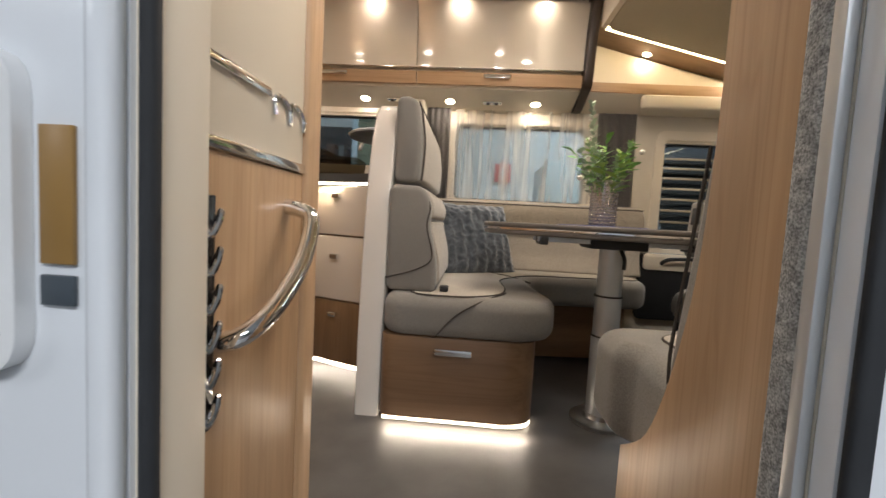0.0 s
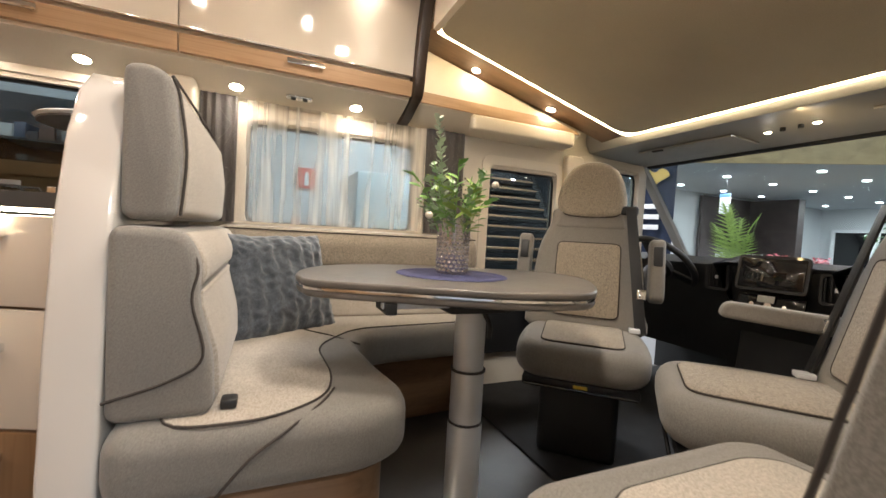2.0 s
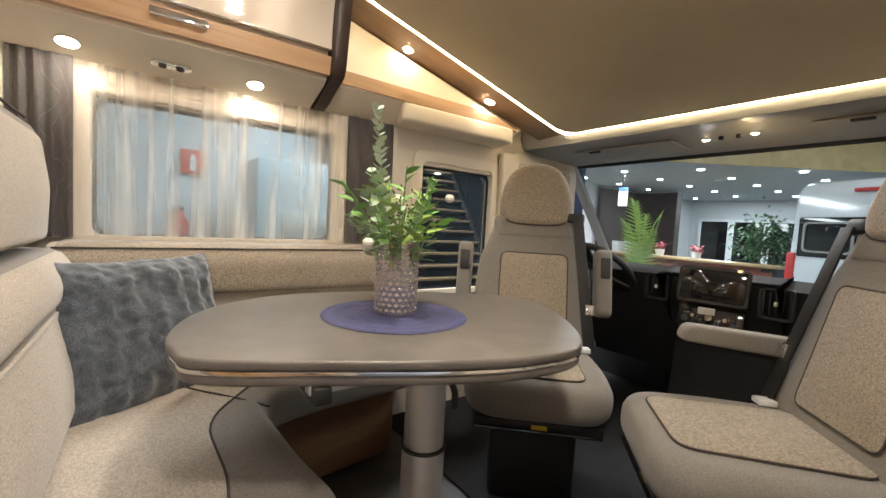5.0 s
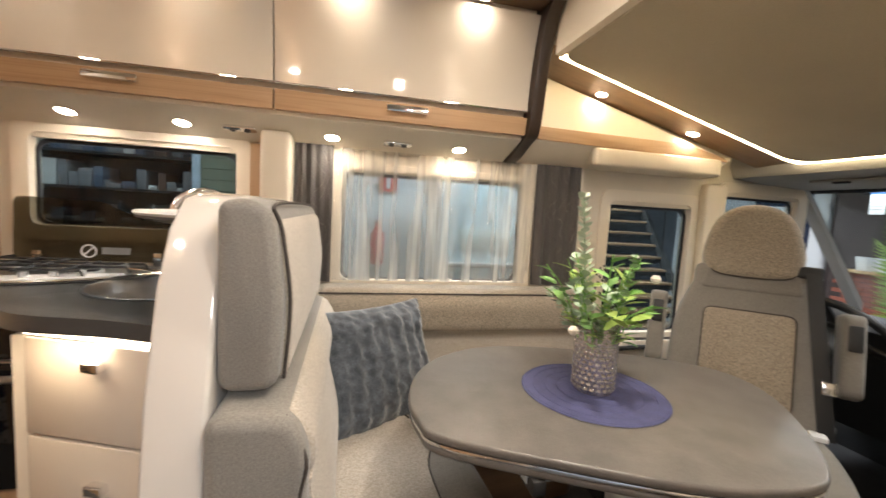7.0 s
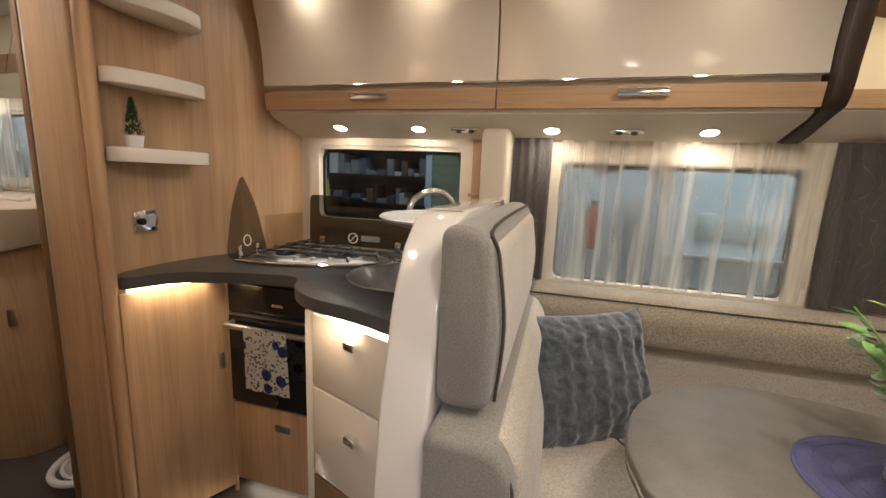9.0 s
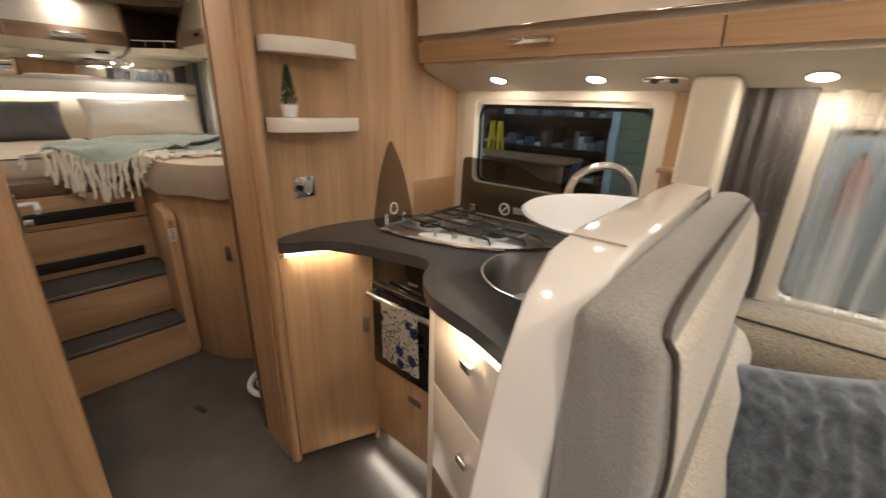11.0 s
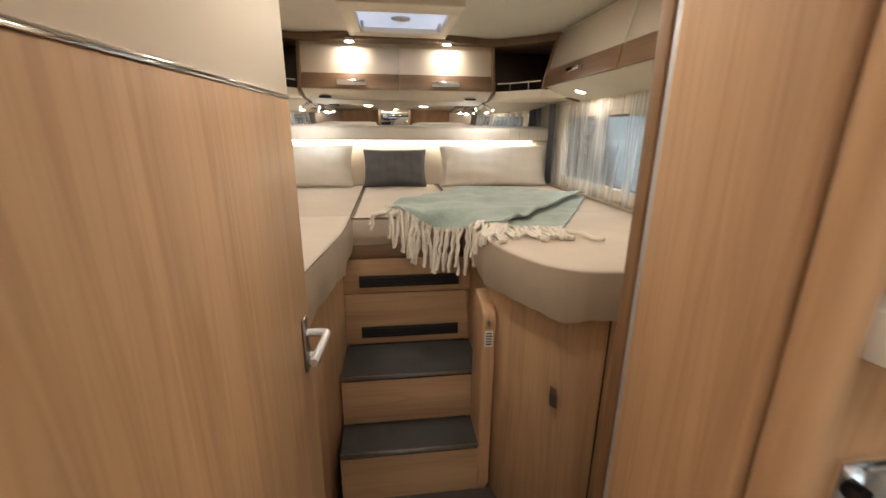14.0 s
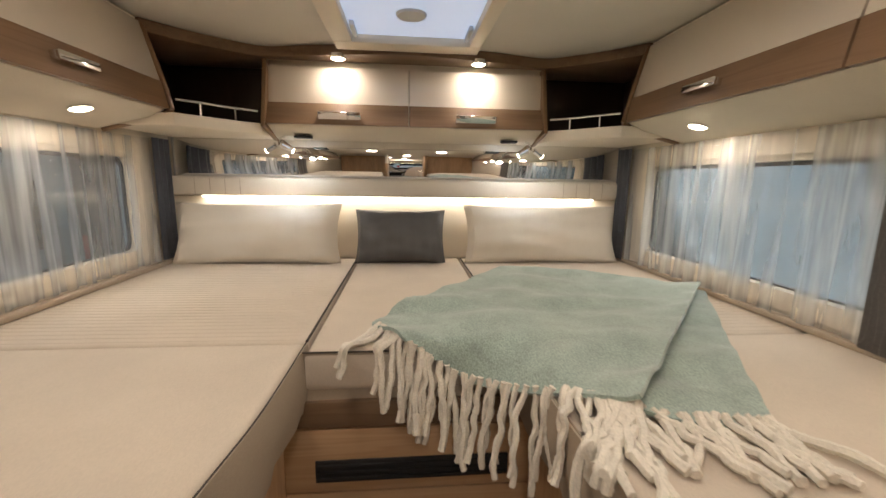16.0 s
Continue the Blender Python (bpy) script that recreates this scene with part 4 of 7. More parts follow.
for x, y in ((-0.385, 2.49), (0.175, 2.5)):
    v = thing("air_vent", (x, y, 1.42), "small chrome oval air outlet under the cabinet", "vent")
    part("plate", turned(prism(round_corners([(-0.055, -0.016), (0.055, -0.016), (0.055, 0.016), (-0.055, 0.016)], 0.015), "z", -0.006, 0.004, 0.002), pose(x, y, 1.42, -16, 0, 0)), chrome, v)
    for k in (-1, 1):
        part("nozzle", turned(lathe([(0.011, -0.01), (0.011, -0.004), (0.004, -0.004)], (k * 0.024, 0, 0), 14), pose(x, y, 1.42, -16, 0, 0)), black, v)

# ---- cab roof: lift bed, LED line and side shelf ----
def slab_on(p, q, r, s, t):
    """A thin slab over four corners, t thick upwards."""
    bm = bmesh.new()
    lo = [bm.verts.new(v) for v in (p, q, r, s)]
    hi = [bm.verts.new(Vector(v) + Vector((0, 0, t))) for v in (p, q, r, s)]
    bm.faces.new(lo)
    bm.faces.new(hi[::-1])
    for i in range(4):
        bm.faces.new((lo[i], hi[i], hi[(i + 1) % 4], lo[(i + 1) % 4]))
    bmesh.ops.recalc_face_normals(bm, faces=bm.faces)
    return bm


lb = thing("lift_bed", (1.3, 1.5, 1.6), "beige lined underside of the lift bed above the cab", "bed")
SL = (1.741 - 1.457) / (0.727 - 1.855)
under = [(0.727, 0.62), (1.80, 0.62), (1.855, 0.68), (1.855, 2.22), (1.80, 2.276), (0.727, 2.276)]
bm = prism(round_corners(under, 0.05), "z", 0.0, 0.07, 0.004)
for v in bm.verts:
    v.co.z += 1.741 + (v.co.x - 0.727) * SL
part("underside", bm, lift_mat, lb)
part("front_rim", slab_on((0.70, 0.62, 1.75), (0.725, 0.62, 1.745), (0.725, 2.28, 1.745), (0.70, 2.28, 1.75), 0.16), cream, lb)
edge_line = [(0.727, 2.286), (1.3, 2.286), (1.78, 2.286), (1.84, 2.265), (1.865, 2.2), (1.867, 1.5), (1.867, 0.65)]
bm = rod([(x, y, 1.752 + (x - 0.727) * SL) for x, y in edge_line], 0.0105, 8)
solid("lift_bed_light", bm, led, "warm golden LED line round the lift bed, lit", "lamp")
cs = thing("cab_shelf", (1.2, 2.5, 1.45), "cream side shelf with wood rail over the cab window", "shelf")
part("soffit", slab_on((0.70, 2.30, 1.762), (1.90, 2.30, 1.462), (1.90, 2.47, 1.455), (0.70, 2.47, 1.745), 0.03), brown_x, cs, "brown wood soffit with spots")
part("face", prism([(0.697, 1.53), (1.62, 1.50), (0.697, 1.745)], "y", 2.455, 2.47), cream, cs)
part("rail", prism([(0.697, 1.482), (1.68, 1.468), (1.66, 1.485), (1.45, 1.528), (0.697, 1.534)], "y", 2.44, 2.456, 0.002), wood_x, cs, "light wood rail")
part("underside", prism(round_corners([(2.445, 1.478), (2.603, 1.40), (2.603, 1.47), (2.46, 1.49)], 0.01), "x", 0.70, 1.70, 0.002), cream, cs)
part("tray", prism(round_corners([(0.98, 2.43), (1.66, 2.43), (1.66, 2.6), (1.05, 2.6)], 0.05), "z", 1.40, 1.475, 0.012, 3), cream, cs)
for p in FRONT_SPOTS:
    downlight(p, (0, 14, 0))
solid("visor_panel", prism([(1.87, 1.475), (1.9, 1.42), (2.05, 1.404), (2.38, 1.39), (2.42, 1.45), (2.42, 1.94), (1.87, 1.94)], "y", 0.475, 2.6, 0.004), grey_trim, "grey moulded header above the windscreen", "header", kind="structure")
sv = thing("sun_visor", (2.1, 2.05, 1.4), "folded grey sun visor on the header", "visor")
part("flap", turned(box(-0.11, 0.11, -0.26, 0.26, -0.014, -0.002, 0.012, 3), pose(2.14, 2.08, 1.402, 0, 2, 0)), grey_trim, sv)
part("clip", box(2.02, 2.04, 2.18, 2.24, 1.383, 1.392, 0.003), black, sv)
sv2 = copy_thing(sv, pose(2.1, 1.05, 1.4))
for p in VISOR:
    downlight(p, None, 0.016)
for y in (1.58, 1.645):
    solid("header_button", lathe([(0.01, 1.388), (0.01, 1.404)], (2.09, y, 0), 12), black, "small round black button on the header", "button")
solid("header_felt", rod([(2.4, 0.5, 1.386), (2.4, 1.5, 1.386), (2.4, 2.58, 1.386)], 0.012, 8), rubber, "black felt edge along the windscreen header", "trim", kind="structure")
ws = tagged(new("windscreen"), "wide clear windscreen of the cab", "windscreen", kind="structure")
ws.location = (2.5, 1.5, 0.8)
p = part("pane", slab_on((2.40, 0.47, 1.40), (2.40, 2.6, 1.40), (2.95, 2.6, 0.75), (2.95, 0.47, 0.75), 0.006), screen_glass, ws)
p.visible_shadow = False
for y in (0.44, 2.6):
    part("pillar", slab_on((2.34, y, 1.44), (2.34, y + 0.06, 1.44), (2.93, y + 0.06, 0.73), (2.93, y, 0.73), 0.05), grey_trim, ws)
solid("wall_front", box(2.7, 2.75, 0.42, 2.66, -0.3, 0.70, 0.002), black, "dark bulkhead ahead of the dashboard", "wall", kind="structure")

# ---- dinette ----
ep = thing("bench_divider", (-0.25, 1.8, 0), "tall white gloss end panel of the dinette bench", "panel")
prof = [(1.497, 0.0), (1.503, 0.35), (1.52, 0.6), (1.553, 0.85), (1.60, 1.02), (1.65, 1.115), (1.71, 1.165), (1.80, 1.178), (2.10, 1.178), (2.33, 1.178), (2.36, 1.15), (2.36, 0.0)]
part("slab", prism(prof, "x", -0.29, -0.20, 0.008, 3), gloss_white, ep)
part("joint", rod([(-0.283, 1.76, 1.1765), (-0.207, 1.76, 1.1765)], 0.0016, 6), skirt, ep, "fine joint line")
bench = thing("bench", (0.05, 2.0, 0), "L-shaped dinette bench on brown wood base, taupe upholstery", "bench")
bb = [(-0.198, 1.465), (0.27, 1.465), (0.345, 1.50), (0.36, 1.58), (0.375, 2.25), (0.96, 2.32), (0.96, 2.6), (-0.198, 2.6)]
part("base", prism(round_corners(bb, 0.05), "z", 0.022, 0.315, 0.004), brown_x, bench, "brown wood base")
part("plinth", prism([(-0.19, 1.52), (0.28, 1.52), (0.30, 2.32), (0.94, 2.38), (0.94, 2.6), (-0.19, 2.6)], "z", 0.0, 0.021), black, bench)
handle_bar((0.061, 1.465, 0.272), 0.13, 0, 0, bench)
bm = rod([(-0.18, 1.477, 0.014), (0.1, 1.477, 0.014), (0.26, 1.477, 0.014), (0.335, 1.51, 0.014), (0.348, 1.6, 0.014)], 0.0065, 8)
solid("bench_plinth_light", bm, led_white, "white LED strip under the bench, lit", "lamp")
seat_out = [(-0.198, 1.445), (0.30, 1.445), (0.40, 1.50), (0.425, 1.60), (0.40, 1.75), (0.38, 2.02), (0.42, 2.12), (0.55, 2.16), (1.02, 2.2), (1.04, 2.45), (-0.198, 2.45)]
part("seat", prism(round_corners(seat_out, 0.09), "z", 0.316, 0.462, 0.045, 5), taupe, bench)
top_out = [(-0.11, 1.47), (0.10, 1.47), (0.22, 1.56), (0.25, 1.70), (0.235, 1.98), (0.40, 2.2), (1.0, 2.26), (1.0, 2.43), (-0.11, 2.43)]
inset = round_corners(top_out, 0.09)
part("seat_inset", prism(inset, "z", 0.455, 0.4655, 0.004), tweed, bench, "light tweed seat panel")
part("seam", rod([(p[0], p[1], 0.4635) for p in inset], 0.0032, 6, smooth=False, closed=True), piping, bench, "dark piping")
part("seam_drop", rod([(0.24, 1.60, 0.4645), (0.20, 1.52, 0.464), (0.13, 1.452, 0.445), (0.06, 1.441, 0.40), (0.0, 1.442, 0.33)], 0.003, 6), piping, bench, "dark piping")
part("seam_join", rod([(0.39, 2.02, 0.45), (0.30, 2.1, 0.4655), (0.22, 2.2, 0.466), (0.1, 2.4, 0.466)], 0.003, 6), piping, bench)


def back_profile(pts, y0, y1, bev, mat, name, label=""):
    return part(name, prism(round_corners(pts, 0.03), "y", y0, y1, bev, 4), mat, bench, label)


back_profile([(-0.198, 0.463), (-0.015, 0.463), (-0.02, 0.58), (-0.05, 0.70), (-0.045, 0.78), (-0.075, 0.84), (-0.198, 0.845)], 1.512, 2.42, 0.02, taupe, "backrest")
back_profile([(-0.10, 0.48), (-0.006, 0.48), (-0.011, 0.58), (-0.045, 0.70), (-0.042, 0.715), (-0.1, 0.715)], 1.555, 2.40, 0.012, tweed, "backrest_face", "light tweed lumbar face")
back_profile([(-0.1, 0.722), (-0.040, 0.722), (-0.036, 0.78), (-0.07, 0.835), (-0.1, 0.835)], 1.55, 2.40, 0.01, tweed, "shoulder_roll", "light tweed roll")
back_profile([(-0.198, 0.855), (-0.105, 0.855), (-0.098, 1.0), (-0.115, 1.15), (-0.15, 1.172), (-0.198, 1.165)], 1.575, 2.38, 0.042, taupe, "headrest")
back_profile([(-0.14, 0.862), (-0.092, 0.866), (-0.085, 1.0), (-0.103, 1.13), (-0.14, 1.155)], 1.62, 2.36, 0.018, tweed, "headrest_face", "light tweed headrest pad")
part("headrest_seam", rod([(-0.098, 1.606, 0.868), (-0.09, 1.606, 1.0), (-0.106, 1.612, 1.12), (-0.122, 1.66, 1.164), (-0.122, 2.3, 1.164)], 0.0033, 6), piping, bench)
part("backrest_seam", rod([(-0.198, 1.511, 0.51), (-0.09, 1.509, 0.545), (-0.035, 1.511, 0.59), (-0.058, 1.514, 0.70), (-0.05, 1.52, 0.77), (-0.085, 1.54, 0.835)], 0.003, 6), piping, bench)
WB = [(2.42, 0.463), (2.455, 0.56), (2.47, 0.66), (2.45, 0.69), (2.44, 0.76), (2.465, 0.82), (2.52, 0.845), (2.60, 0.848), (2.60, 0.463)]
part("long_backrest", prism(round_corners(WB, 0.02), "x", -0.12, 1.06, 0.012, 3), tweed, bench, "light tweed backrest along the wall")
part("long_bolster", prism(round_corners([(2.425, 0.685), (2.60, 0.685), (2.60, 0.856), (2.47, 0.852), (2.43, 0.8)], 0.035), "x", -0.10, 1.065, 0.02, 4), tweed_dark, bench, "tweed bolster along the window")
part("bolster_seam", rod([(-0.10, 2.455, 0.838), (0.5, 2.455, 0.838), (1.06, 2.455, 0.838)], 0.003, 6), piping, bench)
part("belt_buckle", box(-0.004, 0.028, 1.53, 1.57, 0.466, 0.487, 0.005), black, bench, "black belt buckle")

sc = thing("scatter_cushion", (0.1, 2.3, 0.46), "blue-grey ribbed fake-fur scatter cushion leaning on the backrest", "cushion")
ax = Vector((0.372, 0.216, 0.0)).normalized()
up = Vector((-0.07, 0.12, 0.345)).normalized()
nrm = ax.cross(up).normalized()
up = nrm.cross(ax)
mp = Matrix(((ax.x, up.x, nrm.x, 0.105), (ax.y, up.y, nrm.y, 2.262), (ax.z, up.z, nrm.z, 0.63), (0, 0, 0, 1)))
bm = cushion(0.48, 0.42, 0.17, mp, 72, 0.22, 0.008, 2)
part("cover", bm, fur, sc)

tb = thing("table", (0.62, 1.62, 0), "oval grey table with chrome-rimmed leaf on one metal column", "table")
TO = [(0.152, 1.80), (0.20, 1.95), (0.31, 2.075), (0.50, 2.14), (0.78, 2.085), (1.03, 1.97), (1.13, 1.86), (1.12, 1.72), (1.02, 1.56), (0.90, 1.43), (0.80, 1.385), (0.62, 1.41), (0.38, 1.52), (0.19, 1.625), (0.156, 1.70)]
tl = smooth_line(TO, True, 5)
part("tabletop", prism(tl, "z", 0.7125, 0.731, 0.006, 3), table_mat, tb)
cx, cy = 0.63, 1.76
part("leaf", prism([(cx + (p[0] - cx) * 0.992, cy + (p[1] - cy) * 0.99) for p in tl], "z", 0.686, 0.7035, 0.006, 3), table_mat, tb, "lower leaf")
part("chrome_rim", prism([(cx + (p[0] - cx) * 0.996, cy + (p[1] - cy) * 0.994) for p in tl], "z", 0.704, 0.712, 0.001), chrome, tb, "chrome rim")
COL = (0.62, 1.617)
part("column", lathe([(0.05, 0.0), (0.05, 0.3), (0.0485, 0.305), (0.0485, 0.309), (0.047, 0.309), (0.047, 0.45), (0.0455, 0.455), (0.0455, 0.459), (0.044, 0.459), (0.044, 0.64)], (*COL, 0.02), 32), alu, tb, "telescopic grey metal column")
for z in (0.325, 0.475):
    part("collar", lathe([(0.0505, 0), (0.0505, 0.006), (0.045, 0.006)], (*COL, z), 32), black, tb)
part("foot", lathe([(0.105, 0.0), (0.105, 0.012), (0.095, 0.018), (0.06, 0.02), (0.056, 0.035)], (*COL, 0.0), 40), steel, tb, "round metal foot")
part("bracket", box(COL[0] - 0.1, COL[0] + 0.1, COL[1] - 0.075, COL[1] + 0.075, 0.652, 0.687, 0.005), black, tb, "black bracket")
for dx in (-0.21, 0.21):
    part("slide_block", box(COL[0] + dx * 1.25 - 0.014, COL[0] + dx * 1.25 + 0.014, COL[1] - 0.09, COL[1] + 0.02, 0.657, 0.687, 0.004), black, tb)
for dy in (-0.055, 0.055):
    part("slide_rail", box(COL[0] - 0.28, COL[0] + 0.28, COL[1] + dy - 0.012, COL[1] + dy + 0.012, 0.668, 0.686, 0.002), alu, tb)
part("lever", rod([(COL[0] + 0.015, COL[1] - 0.05, 0.65), (COL[0] + 0.02, COL[1] - 0.075, 0.62), (COL[0] + 0.02, COL[1] - 0.075, 0.585)], 0.007, 8), black, tb)
pm = thing("placemat", (0.625, 1.78, 0.731), "round blue woven placemat under the vase", "placemat")
part("disc", lathe([(0.178, 0.0), (0.18, 0.001), (0.178, 0.003), (0.02, 0.0034)], (0.625, 1.78, 0.7315), 64), mat_blue, pm)
for r in (0.06, 0.09, 0.12, 0.15, 0.172):
    part("ridge", rod([(0.625 + r * math.cos(a), 1.78 + r * math.sin(a), 0.7345) for a in [k * math.pi / 24 for k in range(48)]], 0.0012, 4, smooth=False, closed=True), mat_blue, pm)
V = (0.628, 1.787, 0.735)
vs = thing("vase", V, "cylindrical smoky glass vase with studded surface", "vase")
part("wall", lathe([(0.048, 0.0), (0.05, 0.003), (0.052, 0.18), (0.049, 0.182), (0.046, 0.175), (0.044, 0.012), (0.01, 0.01)], V, 40), vase_mat, vs)
bm = bmesh.new()
for j in range(13):
    for k in range(20):
        a = (k + 0.5 * (j % 2)) * 2 * math.pi / 20
        m = Matrix.Translation((V[0] + 0.0512 * math.cos(a), V[1] + 0.0512 * math.sin(a), V[2] + 0.012 + j * 0.0133)) @ pose(0, 0, 0, 0, 0, math.degrees(a)) @ Matrix.Diagonal((0.6, 1, 1, 1))
        bmesh.ops.create_icosphere(bm, subdivisions=1, radius=0.0066, matrix=m)
part("studs", bm, vase_mat, vs, "glass studs")

fl = thing("foliage_bouquet", (V[0], V[1], V[2] + 0.01), "artificial green foliage bouquet with a tall eucalyptus spray", "plant")
rnd = random.Random(11)


def leaf(bm, base, d, length, width, bend=0.3):
    d = Vector(d).normalized()
    s = d.cross(Vector((rnd.uniform(-0.4, 0.4), rnd.uniform(-0.4, 0.4), 1))).normalized()
    u = s.cross(d)
    mid, sl, sr = [], [], []
    for k in range(5):
        t = k / 4
        c = Vector(base) + d * length * t - u * bend * length * t * t
        w = width * math.sin(math.pi * (0.12 + 0.86 * t)) * 0.5
        mid.append(bm.verts.new(c - u * w * 0.25))
        sl.append(bm.verts.new(c + s * w))
        sr.append(bm.verts.new(c - s * w))
    for k in range(4):
        bm.faces.new((mid[k], mid[k + 1], sl[k + 1], sl[k]))
        bm.faces.new((sr[k], sr[k + 1], mid[k + 1], mid[k]))


stems = []
for i in range(26):
    a = i * 2.4 + rnd.uniform(-0.3, 0.3)
    out = rnd.uniform(0.05, 0.15)
    hgt = rnd.uniform(0.10, 0.22) - out * 0.35
    b0 = Vector((V[0] + 0.025 * math.cos(a), V[1] + 0.025 * math.sin(a), V[2] + 0.05))
    tip = Vector((V[0] + out * math.cos(a), V[1] + out * math.sin(a), V[2] + 0.17 + hgt))
    mid = (b0 + tip) / 2 + Vector((0, 0, 0.05))
    stems.append((b0, mid, tip, i % 3, rnd.uniform(0.7, 1.2)))
for i, (b0, mid, tip, kind, sc_) in enumerate(stems):
    st = part("stem", rod([b0, mid, tip], 0.0016, 5), leaf_mats[0], fl)
    bm = bmesh.new()
    for k in range(5 if kind == 2 else 8 if kind == 0 else 12):
        t = 0.35 + 0.65 * k / (5 if kind == 2 else 8 if kind == 0 else 12)
        p = (1 - t) ** 2 * b0 + 2 * t * (1 - t) * mid + t * t * tip
        ang = rnd.uniform(0, 6.28)
        d = (tip - mid).normalized() * 0.5 + Vector((math.cos(ang), math.sin(ang), rnd.uniform(0, 0.5)))
        if kind == 2:
            leaf(bm, p, d, 0.062 * sc_, 0.026)
        elif kind == 0:
            leaf(bm, p, d, 0.042 * sc_, 0.022)
        else:
            leaf(bm, p, d, 0.026 * sc_, 0.022, 0.1)
    part("leaves", bm, leaf_mats[(0, 1, 2)[kind]], fl)
s0, s1, s2 = Vector((V[0] - 0.02, V[1] + 0.0, V[2] + 0.06)), Vector((0.575, 1.785, 1.05)), Vector((0.549, 1.775, 1.222))
part("tall_stem", rod([s0, s1, s2], 0.002, 5), leaf_mats[1], fl)
bm = bmesh.new()
for k in range(22):
    t = 0.3 + 0.7 * k / 21
    p = (1 - t) ** 2 * s0 + 2 * t * (1 - t) * s1 + t * t * s2
    for a in (k * 1.2, k * 1.2 + math.pi):
        leaf(bm, p, (math.cos(a), math.sin(a), 0.9), 0.03 * (1.25 - 0.6 * t), 0.028 * (1.2 - 0.5 * t), 0.1)
part("tall_leaves", bm, pale_leaf, fl, "round grey-green eucalyptus leaves")
bm = bmesh.new()
for k in range(60):
    a, r = rnd.uniform(0, 6.28), rnd.uniform(0, 0.05)
    bmesh.ops.create_icosphere(bm, subdivisions=1, radius=0.003, matrix=Matrix.Translation((V[0] + r * math.cos(a), V[1] + r * math.sin(a), V[2] + rnd.uniform(0.22, 0.32))))
tagged(part("berries", bm, black, fl, "tiny dark berries"), kind="stuff")
for p in ((0.505, 1.70, 0.915), (0.745, 1.74, 1.03)):
    part("white_berry", lathe([(0.004, -0.01), (0.011, -0.004), (0.012, 0.003), (0.007, 0.01)], p, 12), fringe_mat, fl)

# ---- cab seats ----
def cab_seat(at, turn, label):
    """A swivel captain's seat that faces its local -y; local origin on the floor under the cushion's middle."""
    m = Matrix.Translation(at) @ pose(0, 0, 0, 0, 0, turn)
    t = thing("captain_chair", at, label, "seat", "swivel cab seats")

    def put(name, bm, mat, lab="", ang=40):
        return part(name, turned(bm, m), mat, t, lab, ang)

    so = round_corners([(-0.235, -0.26), (0.235, -0.26), (0.265, 0.0), (0.25, 0.26), (-0.25, 0.26), (-0.265, 0.0)], 0.13, 7)
    put("seat", prism(so, "z", 0.34, 0.475, 0.055, 5), taupe)
    si = round_corners([(-0.15, -0.20), (0.15, -0.20), (0.165, 0.2), (-0.165, 0.2)], 0.05, 5)
    put("seat_inset", prism(si, "z", 0.455, 0.484, 0.006), tweed_dark, "tweed seat panel")
    put("seat_piping", rod([(p[0], p[1], 0.479) for p in si], 0.003, 5, smooth=False, closed=True), piping)
    tilt = Matrix.Translation((0, 0.22, 0.44)) @ pose(0, 0, 0, -13, 0, 0)
    bo = smooth_line([(-0.235, 0.0), (0.235, 0.0), (0.25, 0.15), (0.235, 0.38), (0.185, 0.52), (0.15, 0.60), (-0.15, 0.60), (-0.185, 0.52), (-0.235, 0.38), (-0.25, 0.15)], True, 4)
    put("backrest", turned(prism(bo, "y", -0.04, 0.085, 0.04, 5), tilt), taupe)
    bi = round_corners([(-0.145, 0.07), (0.145, 0.07), (0.142, 0.42), (-0.142, 0.42)], 0.03, 5)
    put("back_inset", turned(prism(bi, "y", -0.05, 0.0, 0.006), tilt), tweed_dark, "tweed back panel")
    put("back_piping", turned(rod([(p[0], -0.047, p[1]) for p in bi], 0.003, 5, smooth=False, closed=True), tilt), piping)
    ho = smooth_line([(-0.158, 0.605), (-0.105, 0.545), (0.105, 0.545), (0.158, 0.605), (0.152, 0.70), (0.115, 0.79), (0.045, 0.835), (-0.045, 0.835), (-0.115, 0.79), (-0.152, 0.70)], True, 4)
    put("headrest", turned(prism(ho, "y", -0.055, 0.075, 0.035, 5), tilt), tweed_dark, "tweed headrest")
    put("headrest_seam", turned(rod([(-0.143, -0.035, 0.60), (-0.1, -0.048, 0.553), (0.1, -0.048, 0.553), (0.143, -0.035, 0.60)], 0.003, 5), tilt), piping)
    put("shoulder", turned(prism(round_corners([(-0.17, 0.49), (0.17, 0.49), (0.14, 0.60), (-0.14, 0.60)], 0.03), "y", -0.044, 0.08, 0.02, 3), tilt), taupe)
    for s in (-1, 1):
        arm = put("armrest", turned(prism(round_corners([(-0.045, 0.18), (0.0, 0.16), (0.05, 0.2), (0.055, 0.46), (-0.04, 0.46)], 0.03), "x", s * 0.30 - 0.032, s * 0.30 + 0.032, 0.015, 3), tilt), taupe, "folded armrest") if s > 0 or turn < 0 else put("armrest", prism(round_corners([(-0.07, 0.63), (0.3, 0.60), (0.3, 0.665), (-0.05, 0.685)], 0.03), "x", -0.335, -0.27, 0.022, 4), taupe, "lowered armrest")
        o = origin_of(arm)
        if s > 0 or turn < 0:
            bm = turned(turned(box(s * 0.30 - 0.02, s * 0.30 + 0.02, -0.052, -0.04, 0.33, 0.42, 0.006), tilt), m)
            part("release", bm, black, arm, "black release button")
    k = 1 if turn < 0 else -1
